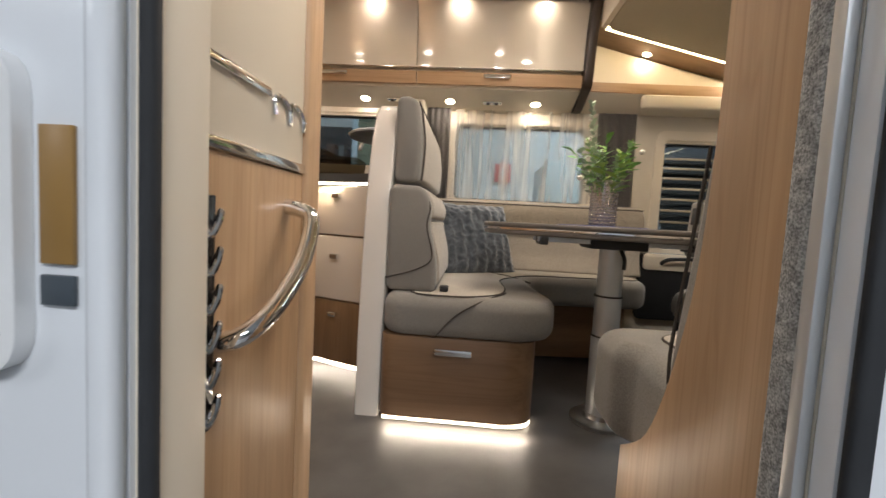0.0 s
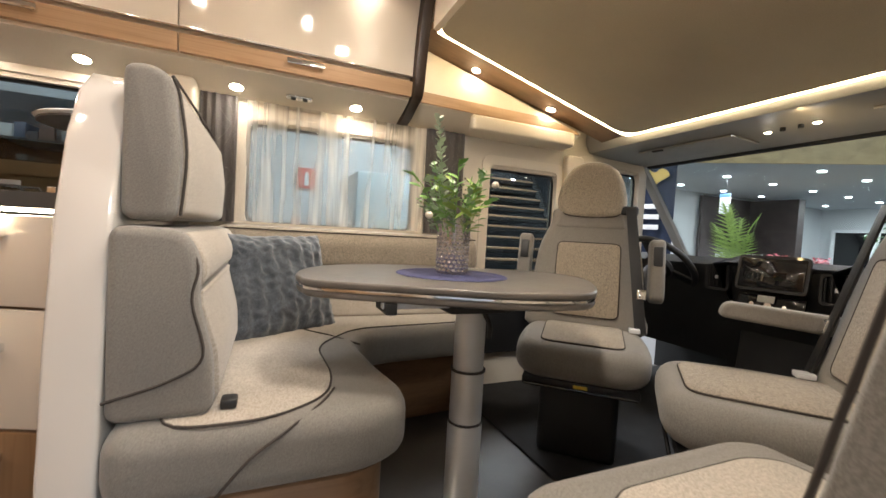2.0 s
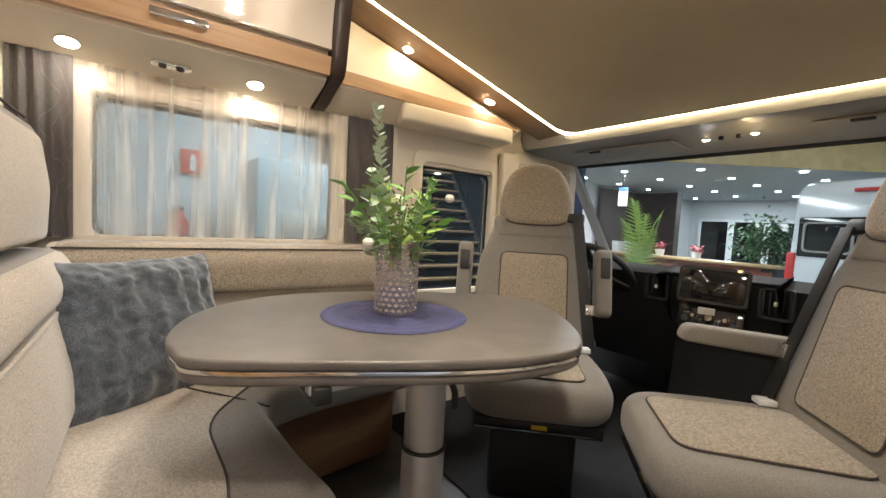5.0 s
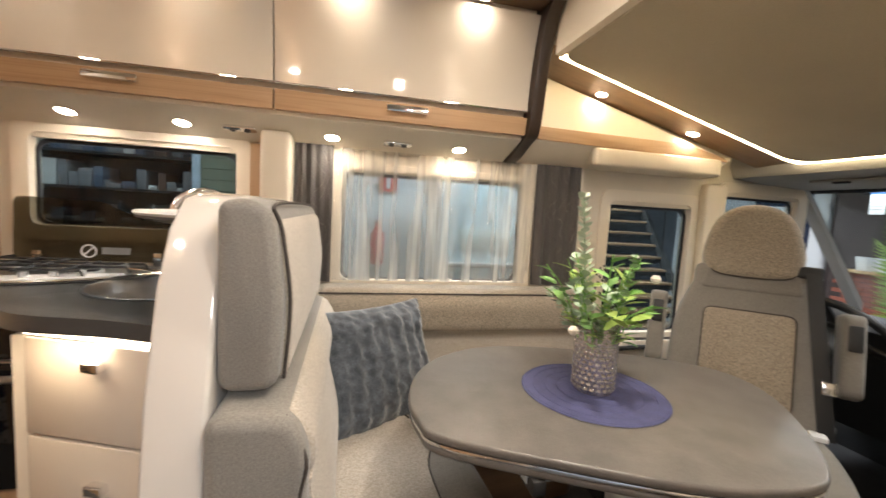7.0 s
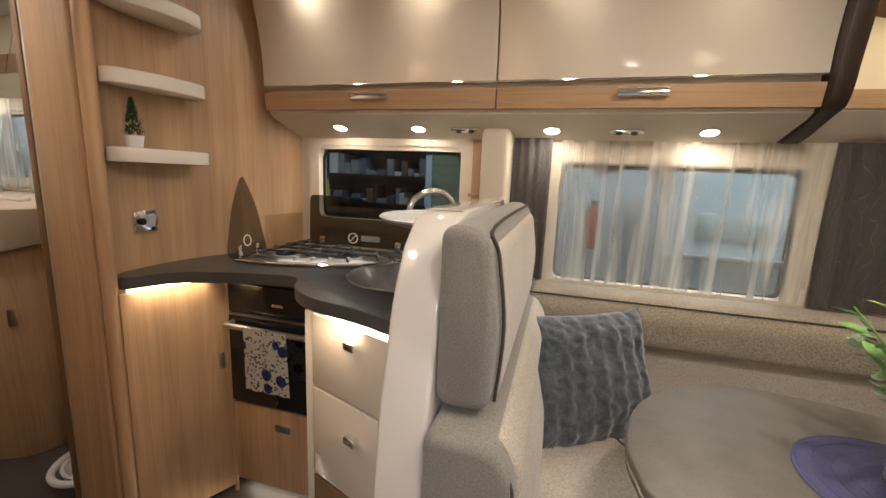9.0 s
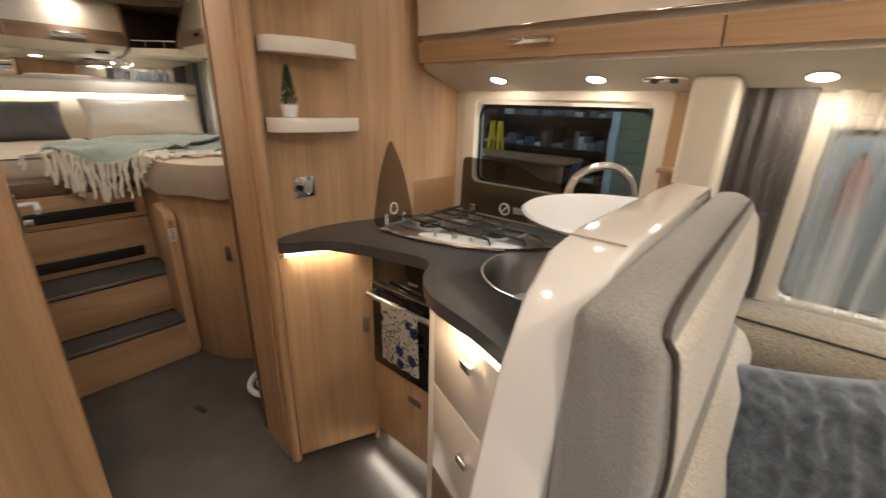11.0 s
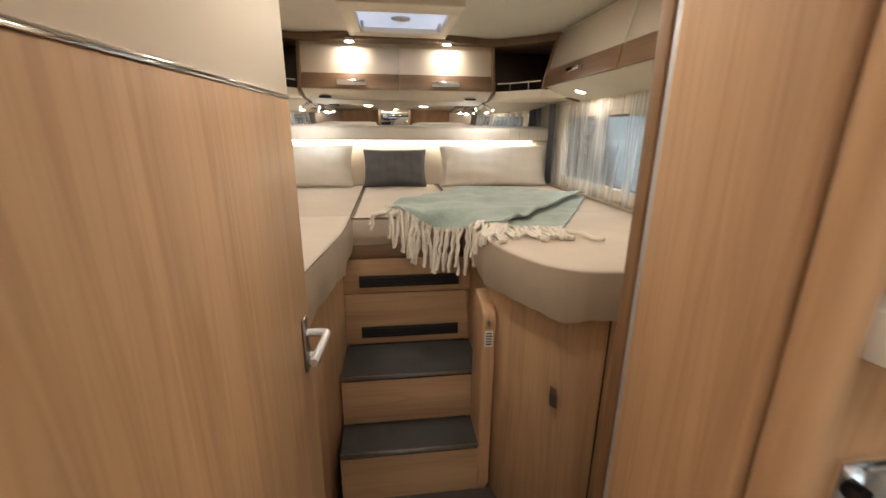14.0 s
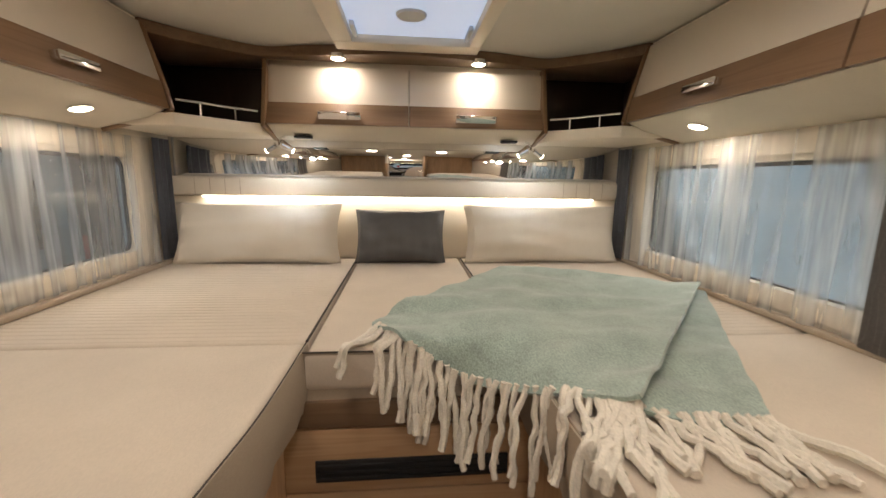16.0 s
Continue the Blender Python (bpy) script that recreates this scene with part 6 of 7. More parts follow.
for s in (-1, 1):
    C = 1.55

    def Y(v):
        return C + s * v

    g = thing("side_cabinet", (-2.8, Y(0.95), 1.6), "overhead side cabinet beside the bed, cream doors and brown rail", "cabinet", "bed side cabinets")
    e0 = -3.44
    part("body", prism([(Y(0.835), 1.653), (Y(0.88), 1.628), (Y(1.052), 1.585), (Y(1.052), 1.945), (Y(0.90), 1.945), (Y(0.85), 1.75)], "x", e0, -1.99, 0.001), lining, g)
    for x0, x1, hx in ((e0 + 0.004, -2.66, -3.037), (-2.655, -1.995, -2.33)):
        part("door", prism([(Y(0.836), 1.745), (Y(0.885), 1.93), (Y(0.90), 1.93), (Y(0.851), 1.745)], "x", x0, x1, 0.002), gloss, g, "cream door")
        part("rail", prism([(Y(0.815), 1.655), (Y(0.832), 1.743), (Y(0.851), 1.743), (Y(0.836), 1.655)], "x", x0, x1, 0.002), brown_x, g, "brown wood rail")
        handle_bar((hx, Y(0.822), 1.70), 0.13, 0 if s > 0 else 180, -8, g)
    part("end_panel", prism([(Y(0.838), 1.66), (Y(0.88), 1.635), (Y(1.036), 1.65), (Y(1.036), 1.9), (Y(0.885), 1.9)], "x", e0 - 0.006, e0 - 0.001, 0.001), brown_z, g, "brown wood end")
    part("end_trim", rod([(e0, Y(0.81), 1.655), (e0, Y(0.83), 1.74), (e0, Y(0.885), 1.93)], 0.009, 8), brown_z, g)
    part("end_trim_low", rod([(e0, Y(0.81), 1.655), (e0, Y(0.87), 1.627), (e0, Y(1.04), 1.585)], 0.009, 8), brown_z, g)
    v = thing("air_vent", (-2.45, Y(0.93), 1.61), "small chrome oval air outlet under the side cabinet", "vent")
    part("plate", turned(prism(round_corners([(-0.05, -0.015), (0.05, -0.015), (0.05, 0.015), (-0.05, 0.015)], 0.014), "z", -0.007, 0.003, 0.002), pose(-2.45, Y(0.93), 1.612, -13 * s, 0, 0)), chrome, v)
    for k in (-1, 1):
        part("nozzle", turned(lathe([(0.01, -0.012), (0.01, -0.006), (0.004, -0.006)], (k * 0.02, 0, 0), 14), pose(-2.45, Y(0.93), 1.612, -13 * s, 0, 0)), black, v)
    ys = Y(1.05 - 0.022) if s > 0 else Y1 * 0 + 0.492
    c = thing("net_curtain", (-3.1, ys, 1.08), "sheer white net curtain over the bedroom window", "curtain", "bedroom nets")
    part("cloth", folds(-3.72, -2.68, ys, 1.072, 1.58, 0.014, 14, 20 + s, 0), net_white, c)
    for a, b, mt in ((-3.84, -3.72, drape_blue), (-2.70, -2.50, drape)):
        c = thing("drape", (a, ys, 1.06), "dark curtain with fine branching pattern in the bedroom", "curtain", "bedroom drapes")
        part("cloth", folds(a, b, ys - s * 0.012, 1.068, 1.585, 0.011 if b < -3 else 0.004, 3, 33, 0.004), mt, c)
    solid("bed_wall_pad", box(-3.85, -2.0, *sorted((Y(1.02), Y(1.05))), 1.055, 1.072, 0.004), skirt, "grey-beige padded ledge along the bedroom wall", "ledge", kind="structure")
for p in BED_SPOTS:
    downlight(p, (-14 if p[1] > 1.5 else 14, 0, 0), 0.03)

ht = thing("roof_hatch", (-3.27, 1.55, 1.93), "cream framed roof hatch with translucent dome and round fan", "roof hatch")
bm = bmesh.new()
for a, b, c, d in ((-3.59, -3.50, 1.276, 1.816), (-3.09, -2.95, 1.276, 1.816), (-3.50, -3.09, 1.276, 1.345), (-3.50, -3.09, 1.772, 1.816)):
    box(a, b, c, d, 1.915, 1.949, 0.004, bm=bm)
part("frame", bm, cream, ht)
# dome glows by itself, replacing light that would come through from above
part("dome", box(-3.505, -3.085, 1.34, 1.777, 1.9445, 1.9485, 0.001), glow("hatch_glow", (0.45, 0.64, 1.0), 0.55), ht, "milky dome with its glow built in")
part("fan_knob", lathe([(0.045, 1.937), (0.05, 1.944)], (-3.30, 1.555, 0), 24), white, ht)
for y in (1.36, 1.757):
    part("latch", box(-3.48, -3.36, y - 0.008, y + 0.008, 1.925, 1.943, 0.003), alu, ht)

# ---- throw blanket with fringe ----
bk = thing("throw_blanket", (-2.95, 1.95, 1.06), "sage green wool throw with long cream fringe on the bed", "blanket")
FRONT = [(-2.867, 1.455), (-2.76, 1.53), (-2.66, 1.62), (-2.56, 1.74), (-2.495, 1.85), (-2.465, 1.90)]
BACK = [(-2.98, 1.50), (-3.25, 1.72), (-3.50, 1.97), (-3.42, 2.18), (-3.30, 2.38), (-3.17, 2.54)]
UNDER_FRONT = [(-2.53, 1.85), (-2.46, 1.93), (-2.44, 2.02), (-2.427, 2.10)]
UNDER_BACK = [(-3.22, 2.46), (-3.19, 2.51), (-3.175, 2.535), (-3.16, 2.55)]


def draped(x, y, z):
    """Lets the cloth fall over the front of the middle mattress and bridge to the next one."""
    over = x + 2.765
    w = max(0.0, min(1.0, (1.82 - y) / 0.17))
    if over > 0 and w > 0:
        return x + w * (-2.757 + 0.12 * over - x), y, max(z - 0.6 * over * w, 1.066 if y > 1.795 else 0)
    return x, y, z


def blanket_layer(front, back, lift, edge_up):
    """One layer of the throw between its front and back edges."""
    bm = bmesh.new()
    grid, cols = [], 26
    for i, (f, b) in enumerate(zip(front, back)):
        row = []
        side = i / (len(front) - 1)
        for j in range(cols + 1):
            t = j / cols
            p = Vector(f) * (1 - t) + Vector(b) * t
            z = 1.066 + lift + 0.016 * noise.noise(Vector((p.x * 6, p.y * 6, 2))) + 0.012 * noise.noise(Vector((p.x * 14, p.y * 5, 7)))
            z += edge_up * max(0.0, 1 - (1 - side) * 9) + 0.006 * math.sin(p.x * 38 + p.y * 21) * (1 - t) ** 3
            row.append(bm.verts.new(draped(p.x, p.y, max(z, 1.062 + lift * 0.5))))
        grid.append(row)
    for a, b in zip(grid, grid[1:]):
        for j in range(cols):
            bm.faces.new((a[j], a[j + 1], b[j + 1], b[j]))
    bmesh.ops.recalc_face_normals(bm, faces=bm.faces)
    bmesh.ops.solidify(bm, geom=bm.faces[:], thickness=0.008)
    return bm


fl2, bl2 = smooth_line(FRONT, False, 8), smooth_line(BACK, False, 8)
uf2, ub2 = smooth_line(UNDER_FRONT, False, 8), smooth_line(UNDER_BACK, False, 8)
part("cloth", blanket_layer(fl2, bl2, 0.022, 0.012), sage, bk, "", 60)
part("folded_layer", blanket_layer(uf2, ub2, 0.004, 0.0), sage, bk, "under fold of the throw", 60)
rnd = random.Random(8)


def spot(line, u):
    k = u * (len(line) - 1)
    i = min(int(k), len(line) - 2)
    return Vector(line[i]) * (1 - (k - i)) + Vector(line[i + 1]) * (k - i)


def strand(p, d, length, z0, first=False):
    """A fringe strand that runs along the bed, then hangs where the bed ends."""
    d = (Vector(d) + Vector((rnd.uniform(-0.3, 0.3), rnd.uniform(-0.3, 0.3)))).normalized()
    p0 = p - d * 0.015
    x, y, z = draped(p0.x, p0.y, z0)
    pts, count = [(x, y, z)], 8
    step = length / count
    for q in range(count):
        if (x < -2.77 or y > 1.80) and z > 1.05:
            x += d.x * step + rnd.uniform(-0.006, 0.006)
            y += d.y * step + rnd.uniform(-0.009, 0.009)
            z = max(1.064 + rnd.uniform(0, 0.006), z - 0.008)
        else:
            x += max(0.002, d.x * 0.005) + rnd.uniform(-0.005, 0.005)
            y += d.y * 0.004 + rnd.uniform(-0.007, 0.007)
            z -= step
        pts.append((x, y, z))
    thick = rnd.uniform(0.0062, 0.0082)
    part("fringe", rod(pts, [thick * rnd.uniform(0.85, 1.12) for _ in range(40)], 6), fringe_mat, bk, "thick cream fringe strand" if first else "")


for k in range(50):
    strand(spot(fl2, 0.05 + 0.95 * k / 49), (0.8, -0.5), rnd.uniform(0.15, 0.2), 1.085, k == 0)
for k in range(17):
    strand(spot(uf2, 0.12 + 0.88 * k / 16), (0.95, -0.2 + 0.012 * k), rnd.uniform(0.12, 0.16), 1.074)
strand(Vector(UNDER_FRONT[-1]), (0.7, 0.6), 0.2, 1.074)

# ---- showroom outside ----
solid("hall_wall_side", box(-14, 16, 7.0, 7.1, -0.6, 3.4, 0), hall_wall, "pale showroom wall", "wall", kind="structure")
solid("hall_wall_front", box(14.5, 14.6, -8, 7.1, -0.6, 3.4, 0), hall_wall, "pale showroom wall beyond the counter", "wall", kind="structure")
solid("hall_wall_rear", box(-14.1, -14, -8, 7.1, -0.6, 3.4, 0), hall_dark, "dark showroom wall", "wall", kind="structure")
solid("hall_wall_behind", box(-14, 16, -8.1, -8, -0.6, 3.4, 0), hall_wall, "pale showroom wall", "wall", kind="structure")
solid("hall_ceiling", box(-14, 16, -8, 7.1, 3.4, 3.5, 0), mottled("hall_ceiling_tile", (0.55, 0.57, 0.58), 0.8, 0.05, 1), "pale grey showroom ceiling", "ceiling", kind="structure")
solid("hall_soffit", prism([(4.0, 6.28), (14.4, -1.74), (14.4, 6.9), (4.0, 6.9)], "z", 2.15, 2.2), mottled("soffit_tile", (0.42, 0.45, 0.47), 0.8, 0.05, 1), "low grey ceiling over the reception", "ceiling", kind="structure")
solid("hall_fascia", prism([(3.97, 6.24), (14.4, -1.8), (14.4, -1.745), (4.0, 6.275)], "z", 2.15, 3.0), wood("pine_boards", (0.62, 0.47, 0.24), "y"), "pale pine fascia board", "fascia", kind="structure")
rnd = random.Random(21)
for i in range(6):
    for j in range(6):
        x, y = 6.0 + i * 1.35 + 0.4 * (j % 2), 0.6 + j * 1.15
        if y < 6.0 - (x - 4.0) * 0.771 + 0.5:
            continue
        solid("hall_downlight", lathe([(0.055, 2.13), (0.055, 2.149)], (x, y, 0), 14), hall_glow, "round showroom ceiling light, lit", "lamp", "showroom lights")
for i in range(7):
    for j, y in enumerate((4.0, 5.6)):
        solid("hall_tube_light", box(-11 + i * 2.2, -9.9 + i * 2.2, y, y + 0.14, 3.33, 3.38, 0.01), hall_glow, "long showroom ceiling light, lit", "lamp", "showroom tube lights")
# reception
rcp = thing("reception_counter", (8.6, 3.5, -0.57), "red brick reception counter with pale wood top", "counter")
part("core", box(8.63, 9.0, 3.1, 6.3, -0.57, 0.52, 0.0), hall_dark, rcp)
part("top", box(8.5, 9.1, 3.05, 6.35, 0.525, 0.57, 0.01), wood("pale_top", (0.5, 0.33, 0.17), "y"), rcp, "pale wood top")
brick_me = finish("brick", box(-0.02, 0.02, -0.148, 0.148, -0.034, 0.034, 0.003, 1), brick_mat)
for row in range(14):
    for col in range(10):
        y = 3.3 + col * 0.31 + (0.155 if row % 2 else 0)
        b = new("brick", brick_me)
        b.parent = rcp
        b.location = Vector((8.61, y, -0.52 + row * 0.078)) - Vector(rcp.location)
# plain near-black panel without bricks
solid("dark_wall_panel", prism([(9.2, 6.93), (9.2, 6.86), (10.95, 6.86), (10.95, 5.85), (11.2, 5.85), (11.2, 6.93)], "z", -0.57, 2.1), mottled("dark_panel", (0.045, 0.03, 0.027), 0.6, 0.3, 5), "dark brown wall panel beyond the counter", "wall", kind="structure")
glz = thing("glass_doors", (13.9, 2.9, -0.57), "dark glazed double doors with white frames", "door")
for y in (4.45, 5.35, 6.25):
    part("leaf", box(14.40, 14.44, y - 0.42, y + 0.42, -0.5, 1.55, 0.01), black_gloss, glz)
    part("frame", turned(frame_ring(-0.45, 0.45, -0.55, 1.6, 0.08, -0.05, 0.03, 0.02), pose(14.4, y, 0, 0, 0, 90)), white, glz)


def fronds(at, h, spread, count, seed, mat, label, fan=True):
    r = random.Random(seed)
    t = thing("palm" if fan else "bush", at, label, "plant")
    part("pot", lathe([(0.13, 0), (0.17, 0.28), (0.15, 0.28)], at, 20), white, t)
    for k in range(count):
        a = r.uniform(0, 6.28)
        s = r.uniform(0.3, 1) * spread
        b0 = Vector(at) + Vector((0, 0, 0.25))
        hh = h * r.uniform(0.75, 1.0)
        tip = Vector(at) + Vector((s * math.cos(a), s * math.sin(a), hh))
        midp = Vector(at) + Vector((s * 0.3 * math.cos(a), s * 0.3 * math.sin(a), hh * 0.8))
        bm = rod([b0, midp, tip], 0.006, 5)
        for q in range(22):
            u = 0.3 + 0.7 * q / 21
            p = (1 - u) ** 2 * b0 + 2 * u * (1 - u) * midp + u * u * tip
            d = (tip - midp).normalized()
            side = d.cross(Vector((0, 0, 1))).normalized()
            for sg in (-1, 1):
                e = p + side * sg * 0.17 * math.sin(3.1 * (0.15 + 0.8 * u)) + d * 0.08 - Vector((0, 0, 0.03))
                w = d * 0.012
                bm.faces.new([bm.verts.new(v) for v in (p - w, p + w, e)])
        part("frond", bm, mat, t)
    return t


fronds((4.35, 3.15, -0.57), 1.95, 0.25, 10, 3, leaf_mats[2], "tall feathery palm in a white pot")
fronds((6.3, 3.5, -0.57), 1.0, 0.35, 9, 6, leaf_mats[1], "leafy grey-green palm near the counter")
tr = thing("indoor_tree", (9.35, 3.55, -0.57), "small leafy indoor tree in a dark pot", "tree")
part("pot", lathe([(0.2, 0), (0.26, 0.4), (0.23, 0.4)], (9.35, 3.55, -0.57), 20), black, tr)
part("trunk", rod([(9.35, 3.55, -0.2), (9.37, 3.58, 0.3), (9.33, 3.54, 1.0)], [0.03] * 6 + [0.015] * 6, 8), brown_z, tr)
bm = bmesh.new()
for k in range(900):
    p = Vector((rnd.gauss(0, 0.2), rnd.gauss(0, 0.2), rnd.gauss(0, 0.24)))
    leaf(bm, Vector((9.35, 3.55, 0.95)) + p, (rnd.uniform(-1, 1), rnd.uniform(-1, 1), rnd.uniform(-0.6, 0.4)), 0.09, 0.045)
part("crown", bm, conifer_leaf, tr)
for y in (4.4, 5.1):
    f = thing("flower_pot", (8.75, y, 0.57), "pink flowering plant in a white pot on the counter", "plant", "counter flowers")
    part("pot", lathe([(0.07, 0), (0.09, 0.13), (0.08, 0.13)], (8.75, y, 0.571), 16), white, f)
    bm = bmesh.new()
    for k in range(60):
        leaf(bm, (8.75 + rnd.gauss(0, 0.05), y + rnd.gauss(0, 0.06), 0.74 + rnd.gauss(0, 0.04)), (rnd.uniform(-1, 1), rnd.uniform(-1, 1), 0.5), 0.06, 0.04)
    part("blooms", bm, mottled("pink", (0.55, 0.13, 0.17), 0.6, 0.4, 20), f)
bk_ = thing("brochure_row", (8.7, 5.2, 0.57), "row of pale brochures standing on the counter", "brochures")
for k in range(6):
    part("brochure", turned(box(-0.01, 0.01, -0.07, 0.07, 0, 0.24, 0.002), pose(8.75, 5.35 + k * 0.15, 0.572, 0, -8, 0)), white if k % 2 else alu, bk_)
sg = thing("hanging_sign", (7.18, 5.08, 1.45), "white paper sign with blue heading hanging by a thread", "sign")
part("sheet", box(7.17, 7.18, 4.99, 5.17, 1.48, 1.82, 0.001), white, sg)
part("heading", box(7.164, 7.169, 4.99, 5.17, 1.76, 1.82, 0.0005), mottled("blue_print", (0.08, 0.18, 0.42), 0.6), sg)
for k in range(4):
    part("line", box(7.165, 7.169, 5.01, 5.15, 1.54 + k * 0.05, 1.553 + k * 0.05, 0), grey_trim, sg)
part("thread", rod([(7.175, 5.08, 1.82), (7.175, 5.08, 2.15)], 0.002, 5), alu, sg)
fg = thing("banner_flag", (5.2, 4.85, -0.57), "dark blue showroom banner with gold wings and white lettering", "banner")
part("cloth", turned(folds(-0.28, 0.28, 0, 0.75, 2.1, 0.02, 3, 40, 0.004), pose(5.2, 4.85, 0, 0, 0, -65)), mottled("navy_cloth", (0.03, 0.045, 0.09), 0.8, 0.2, 6), fg)
part("pole", rod([(5.06, 5.14, -0.57), (5.06, 5.14, 2.12)], 0.014, 8), alu, fg)
part("gold_wings", turned(prism(smooth_line([(-0.2, 1.88), (-0.1, 1.98), (0, 1.92), (0.1, 1.98), (0.2, 1.88), (0.06, 1.78), (0, 1.72), (-0.06, 1.78)], True, 3), "y", -0.05, -0.045), pose(5.2, 4.85, 0, 0, 0, -65)), mottled("gold_print", (0.55, 0.36, 0.08), 0.5), fg)
for z in (1.1, 1.25, 1.4):
    part("letter_bar", turned(box(-0.12, 0.10, -0.05, -0.045, z, z + 0.07, 0.001), pose(5.2, 4.85, 0, 0, 0, -65)), white, fg)


def van(at, turn, label, name="van"):
    m = Matrix.Translation(at) @ pose(0, 0, 0, 0, 0, turn)
    t = thing(name, at, label, "vehicle")
    pf = [(0.0, 0.35), (0.0, 1.2), (0.06, 2.35), (0.2, 2.5), (4.6, 2.5), (5.1, 1.5), (5.8, 1.25), (5.95, 0.8), (5.9, 0.35)]
    part("body", turned(prism(round_corners(pf, 0.12), "y", -1.0, 1.0, 0.1, 4), m), body_white, t)
    part("rear_window_band", turned(box(-0.012, 0.03, -0.86, 0.86, 1.35, 1.95, 0.02), m), black_gloss, t)
    for y in (-0.45, 0.45):
        part("rear_window", turned(turned(frame_ring(-0.33, 0.33, 1.42, 1.88, 0.03, -0.01, 0.01, 0.08), pose(-0.02, y, 0, 0, 0, -90)), m), grey_trim, t)
    for y in (-0.93, 0.93):
        part("tail_light", turned(box(-0.03, 0.05, y - 0.06, y + 0.06, 0.85, 1.4, 0.02), m), red, t, "red tail light")
    part("brake_light", turned(box(-0.0, 0.06, -0.2, 0.2, 2.3, 2.35, 0.01), m), red, t)
    part("bumper", turned(box(-0.1, 0.2, -0.98, 0.98, 0.3, 0.62, 0.05, 3), m), black, t)
    part("plate", turned(box(-0.02, 0.0, -0.28, 0.28, 0.82, 0.95, 0.005), m), black, t)
    for s in (-1, 1):
        part("side_window_band", turned(box(0.5, 4.7, s * 1.0 - 0.012, s * 1.0 + 0.012, 1.35, 1.95, 0.02), m), black_gloss, t)
        for x in (1.1, 4.9):
            w = part("wheel", turned(rod([(x, s * 0.86, 0.34), (x, s * 1.01, 0.34)], 0.34, 24, smooth=False), m), rubber, t)
            part("rim", turned(rod([(x, s * 1.0, 0.34), (x, s * 1.018, 0.34)], 0.2, 20, smooth=False), m), alu, w)
    return t


van((7.9, 2.0, -0.57), -24, "white panel van with black rear windows and red tail lights")
van((-10.0, 4.7, -0.57), 0, "white camper van parked alongside", "camper_van")
van((-6.2, -2.6, -0.57), 0, "white camper van parked beyond the bedroom window", "camper_van")
# fire point and cabinets beyond the dinette window
fs = thing("fire_sign", (0.48, 6.9, 1.3), "red fire extinguisher sign with white symbol", "sign")
part("plate", box(0.42, 0.68, 6.95, 6.97, 1.42, 1.72, 0.005), red, fs)
part("symbol", prism(round_corners([(0.52, 1.46), (0.58, 1.46), (0.58, 1.61), (0.565, 1.66), (0.535, 1.66), (0.52, 1.61)], 0.02), "y", 6.94, 6.949), white, fs)
fe = thing("fire_extinguisher", (0.42, 6.8, 0.4), "red fire extinguisher on the wall", "extinguisher")
part("tank", lathe([(0.09, 0), (0.1, 0.03), (0.1, 0.45), (0.05, 0.53), (0.03, 0.6)], (0.42, 6.9, 0.35), 20), red, fe)
part("valve", box(0.38, 0.46, 6.87, 7.0, 0.95, 1.0, 0.008), black, fe)
kb = thing("hall_cabinet", (2.0, 6.2, -0.57), "tall pale blue-white showroom kiosk", "cabinet")
part("body", box(1.0, 2.0, 5.4, 6.5, -0.57, 1.55, 0.02), mottled("pale_blue", (0.55, 0.66, 0.70), 0.4, 0.04, 2), kb)
part("screen", box(1.25, 1.9, 5.385, 5.4, 0.75, 1.0, 0.01), mottled("pale_screen", (0.6, 0.68, 0.66), 0.3), kb)
part("ledge", box(0.95, 2.05, 5.3, 5.42, 0.55, 0.6, 0.01), grey_trim, kb)
# stairs beyond the cab window
st = thing("hall_stairs", (3.2, 5.0, -0.57), "open black steel staircase with pale wood treads", "stairs")
for k in range(15):
    y, z = 4.75 + k * 0.115, -0.42 + k * 0.158
    part("tread", box(2.3, 4.15, y, y + 0.25, z + 0.012, z + 0.04, 0.004), wood_x, st, "pale wood tread" if k == 0 else "")
    part("riser_edge", box(2.3, 4.15, y + 0.004, y + 0.25, z - 0.045, z + 0.0115, 0.003), black, st)
for x in (2.25, 4.2):
    part("stringer", rod([(x, 4.7, -0.5), (x, 6.5, 1.95)], 0.06, 6), black, st)
    part("handrail", rod([(x, 4.7, 0.45), (x, 6.5, 2.85)], 0.025, 8), black, st)
    for k in range(5):
        part("baluster", rod([(x, 4.85 + k * 0.38, -0.3 + k * 0.517), (x, 4.85 + k * 0.38, 0.62 + k * 0.517)], 0.014, 6), black, st)
# dark sheet added so the gaps between the treads read dark
solid("stair_backdrop", box(2.1, 5.4, 6.7, 6.75, -0.57, 3.3, 0), hall_dark, "added dark backdrop behind the stairs", "panel", kind="structure")
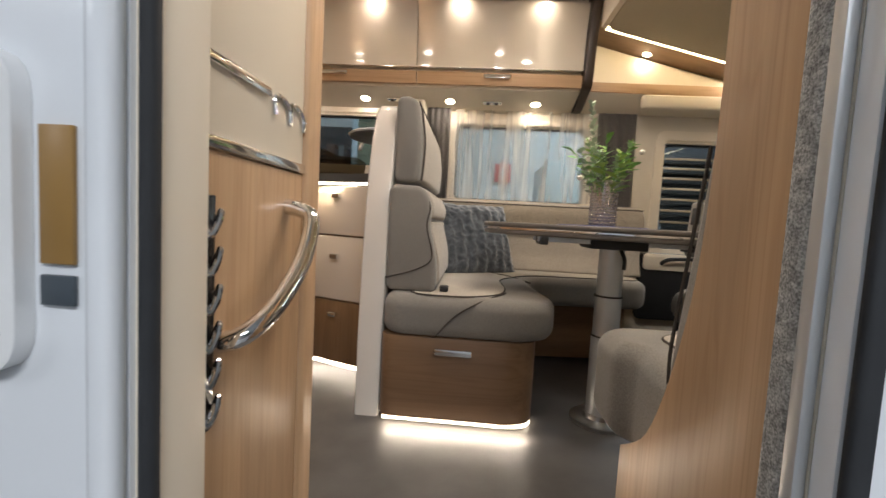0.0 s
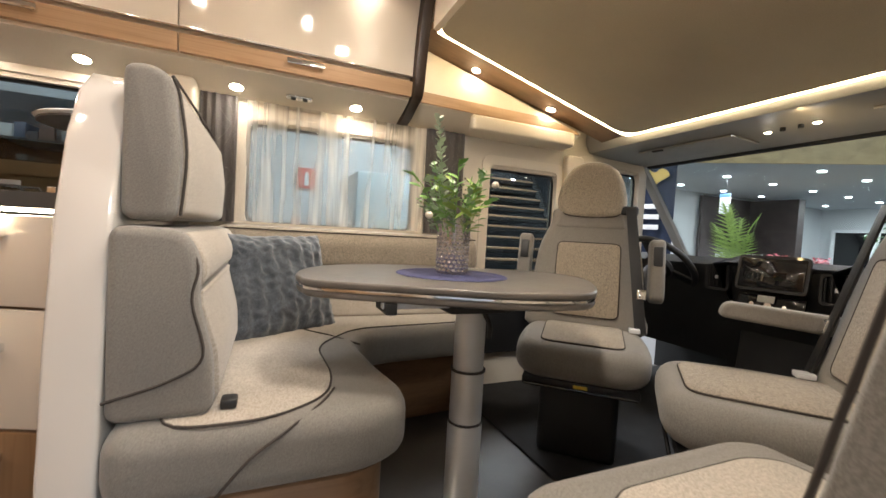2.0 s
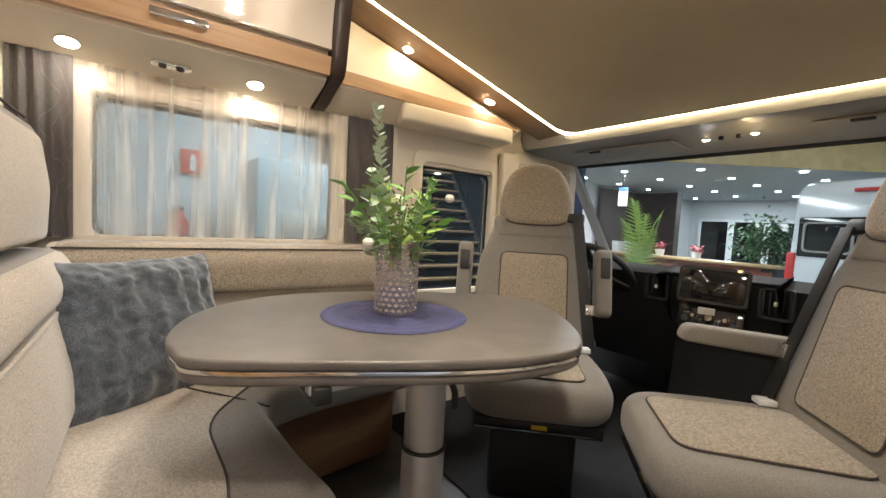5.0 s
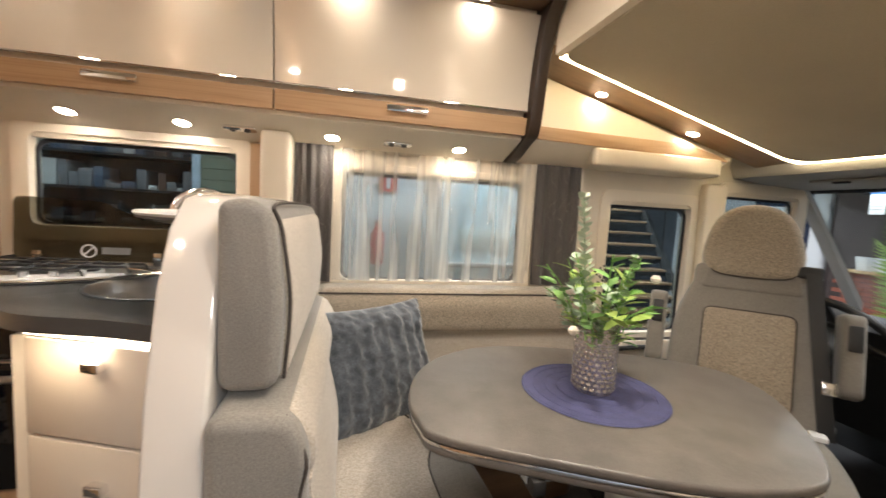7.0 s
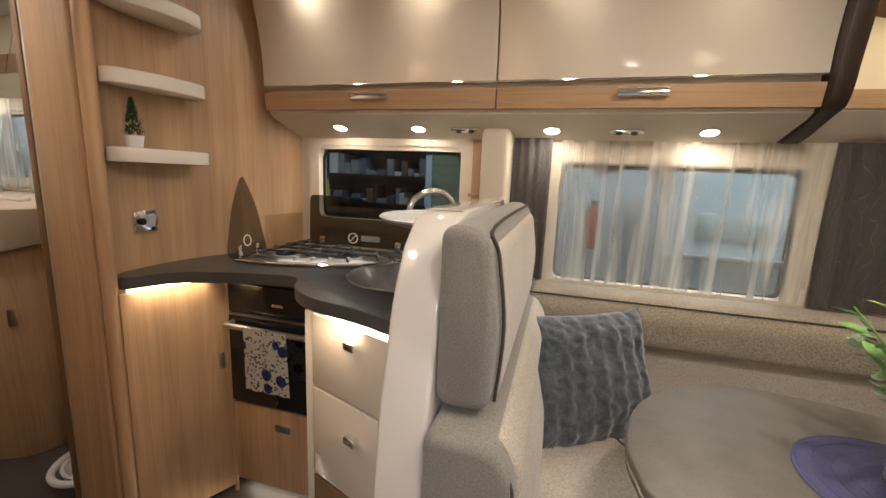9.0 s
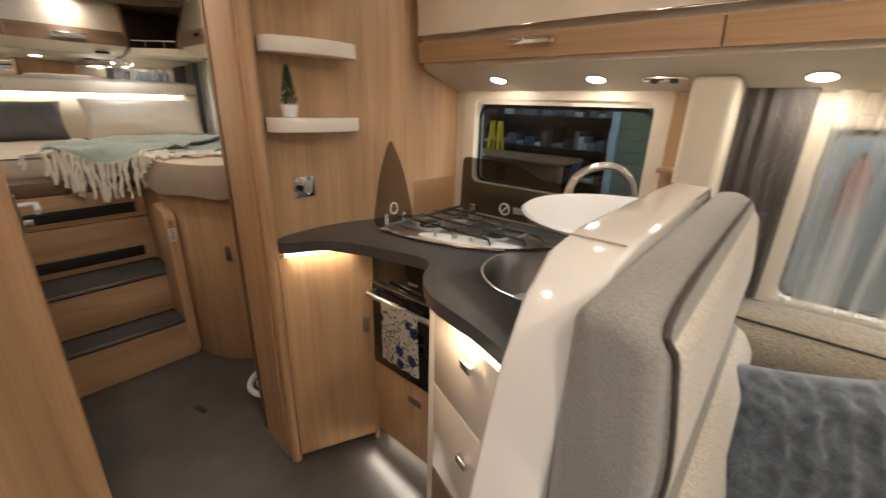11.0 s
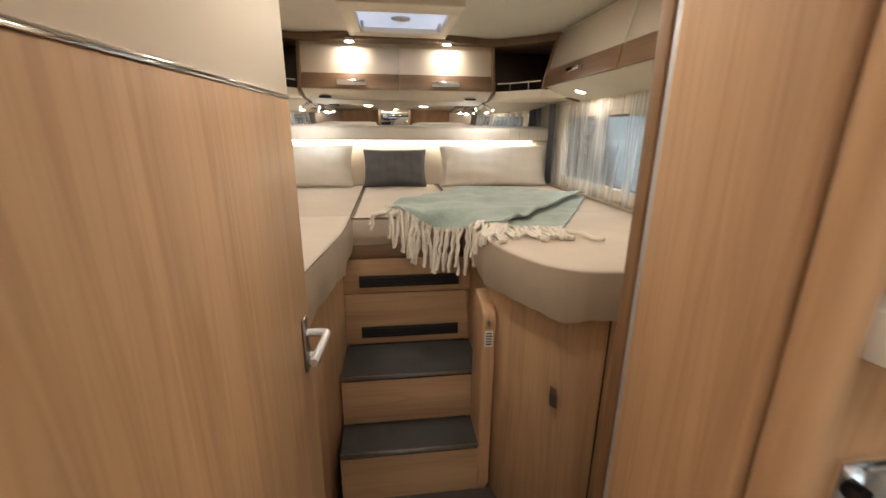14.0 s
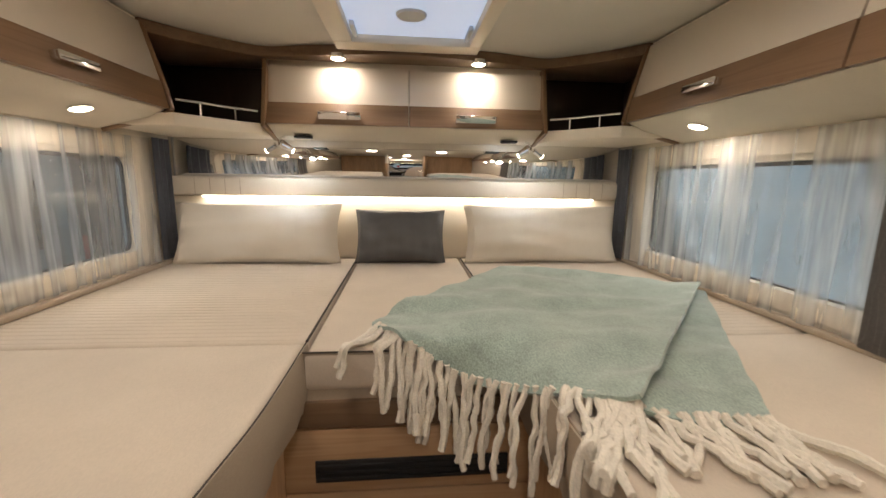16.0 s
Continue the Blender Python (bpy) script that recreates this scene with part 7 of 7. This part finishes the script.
# shop shelves and a ladder beyond the kitchen window
sh = thing("shop_shelves", (-2.5, 6.6, -0.57), "dark shop shelving packed with small goods", "shelf")
part("back", box(-5.5, -0.6, 6.85, 6.95, -0.57, 2.2, 0), hall_dark, sh)
goods = [mottled("goods_%s" % n, c, 0.5) for n, c in (("grey", (0.17, 0.18, 0.19)), ("blue", (0.07, 0.10, 0.15)), ("pale", (0.5, 0.52, 0.5)), ("dark", (0.03, 0.03, 0.035)), ("brown", (0.12, 0.07, 0.05)))]
for k in range(5):
    part("board", box(-5.5, -0.6, 6.35, 6.84, 0.0 + k * 0.4, 0.03 + k * 0.4, 0), black, sh)
    x = -5.4
    while x < -0.8:
        w = rnd.uniform(0.04, 0.17)
        hgt = rnd.choice((0.05, 0.1, 0.14, 0.2, 0.27)) * rnd.uniform(0.8, 1.15)
        g = solid("goods_box", box(x, x + w * 0.9, 6.4, 6.75, 0.031 + k * 0.4, 0.03 + hgt + k * 0.4, 0.004), rnd.choice(goods), "small packaged goods on the shop shelf", "goods", "shelf goods")
        x += w
ld = thing("ladder", (-3.3, 6.1, -0.57), "yellow folding step ladder", "ladder")
lady = mottled("yellow_paint", (0.75, 0.55, 0.03), 0.4)
for dx in (-0.16, 0.16):
    for dy in (-0.18, 0.18):
        part("rail", rod([(-3.3 + dx, 6.1 + dy, -0.57), (-3.3 + dx * 0.35, 6.1 + dy * 0.15, 1.14)], 0.02, 6), lady, ld)
for k in range(5):
    part("step", box(-3.3 - 0.15 + k * 0.018, -3.3 + 0.15 - k * 0.018, 5.94 + k * 0.028, 6.02 + k * 0.028, -0.3 + k * 0.3, -0.27 + k * 0.3, 0.004), lady, ld)
tbk = thing("display_bench", (-1.8, 5.4, -0.57), "dark brown display bench in the showroom", "bench")
part("front", box(-4.0, -1.9, 5.2, 5.3, -0.57, 0.76, 0.01), brown_x, tbk)
part("top", box(-4.0, -1.9, 5.15, 5.8, 0.762, 0.80, 0.01), brown_x, tbk)
gp = thing("green_panel", (-1.4, 6.25, -0.57), "sage green slatted partition with pale posts", "partition")
sage_board = mottled("sage_board", (0.22, 0.25, 0.18), 0.7, 0.1, 3)
for k in range(22):
    part("slat", box(-1.72, -1.15, 6.25, 6.28, -0.56 + k * 0.13, -0.436 + k * 0.13, 0.004, 1), sage_board, gp)
post_mat = mottled("blue_white", (0.5, 0.62, 0.72), 0.4)
for x in (-1.76, -1.10):
    part("post", box(x - 0.04, x + 0.039, 6.22, 6.3, -0.57, 2.3, 0.005), post_mat, gp)
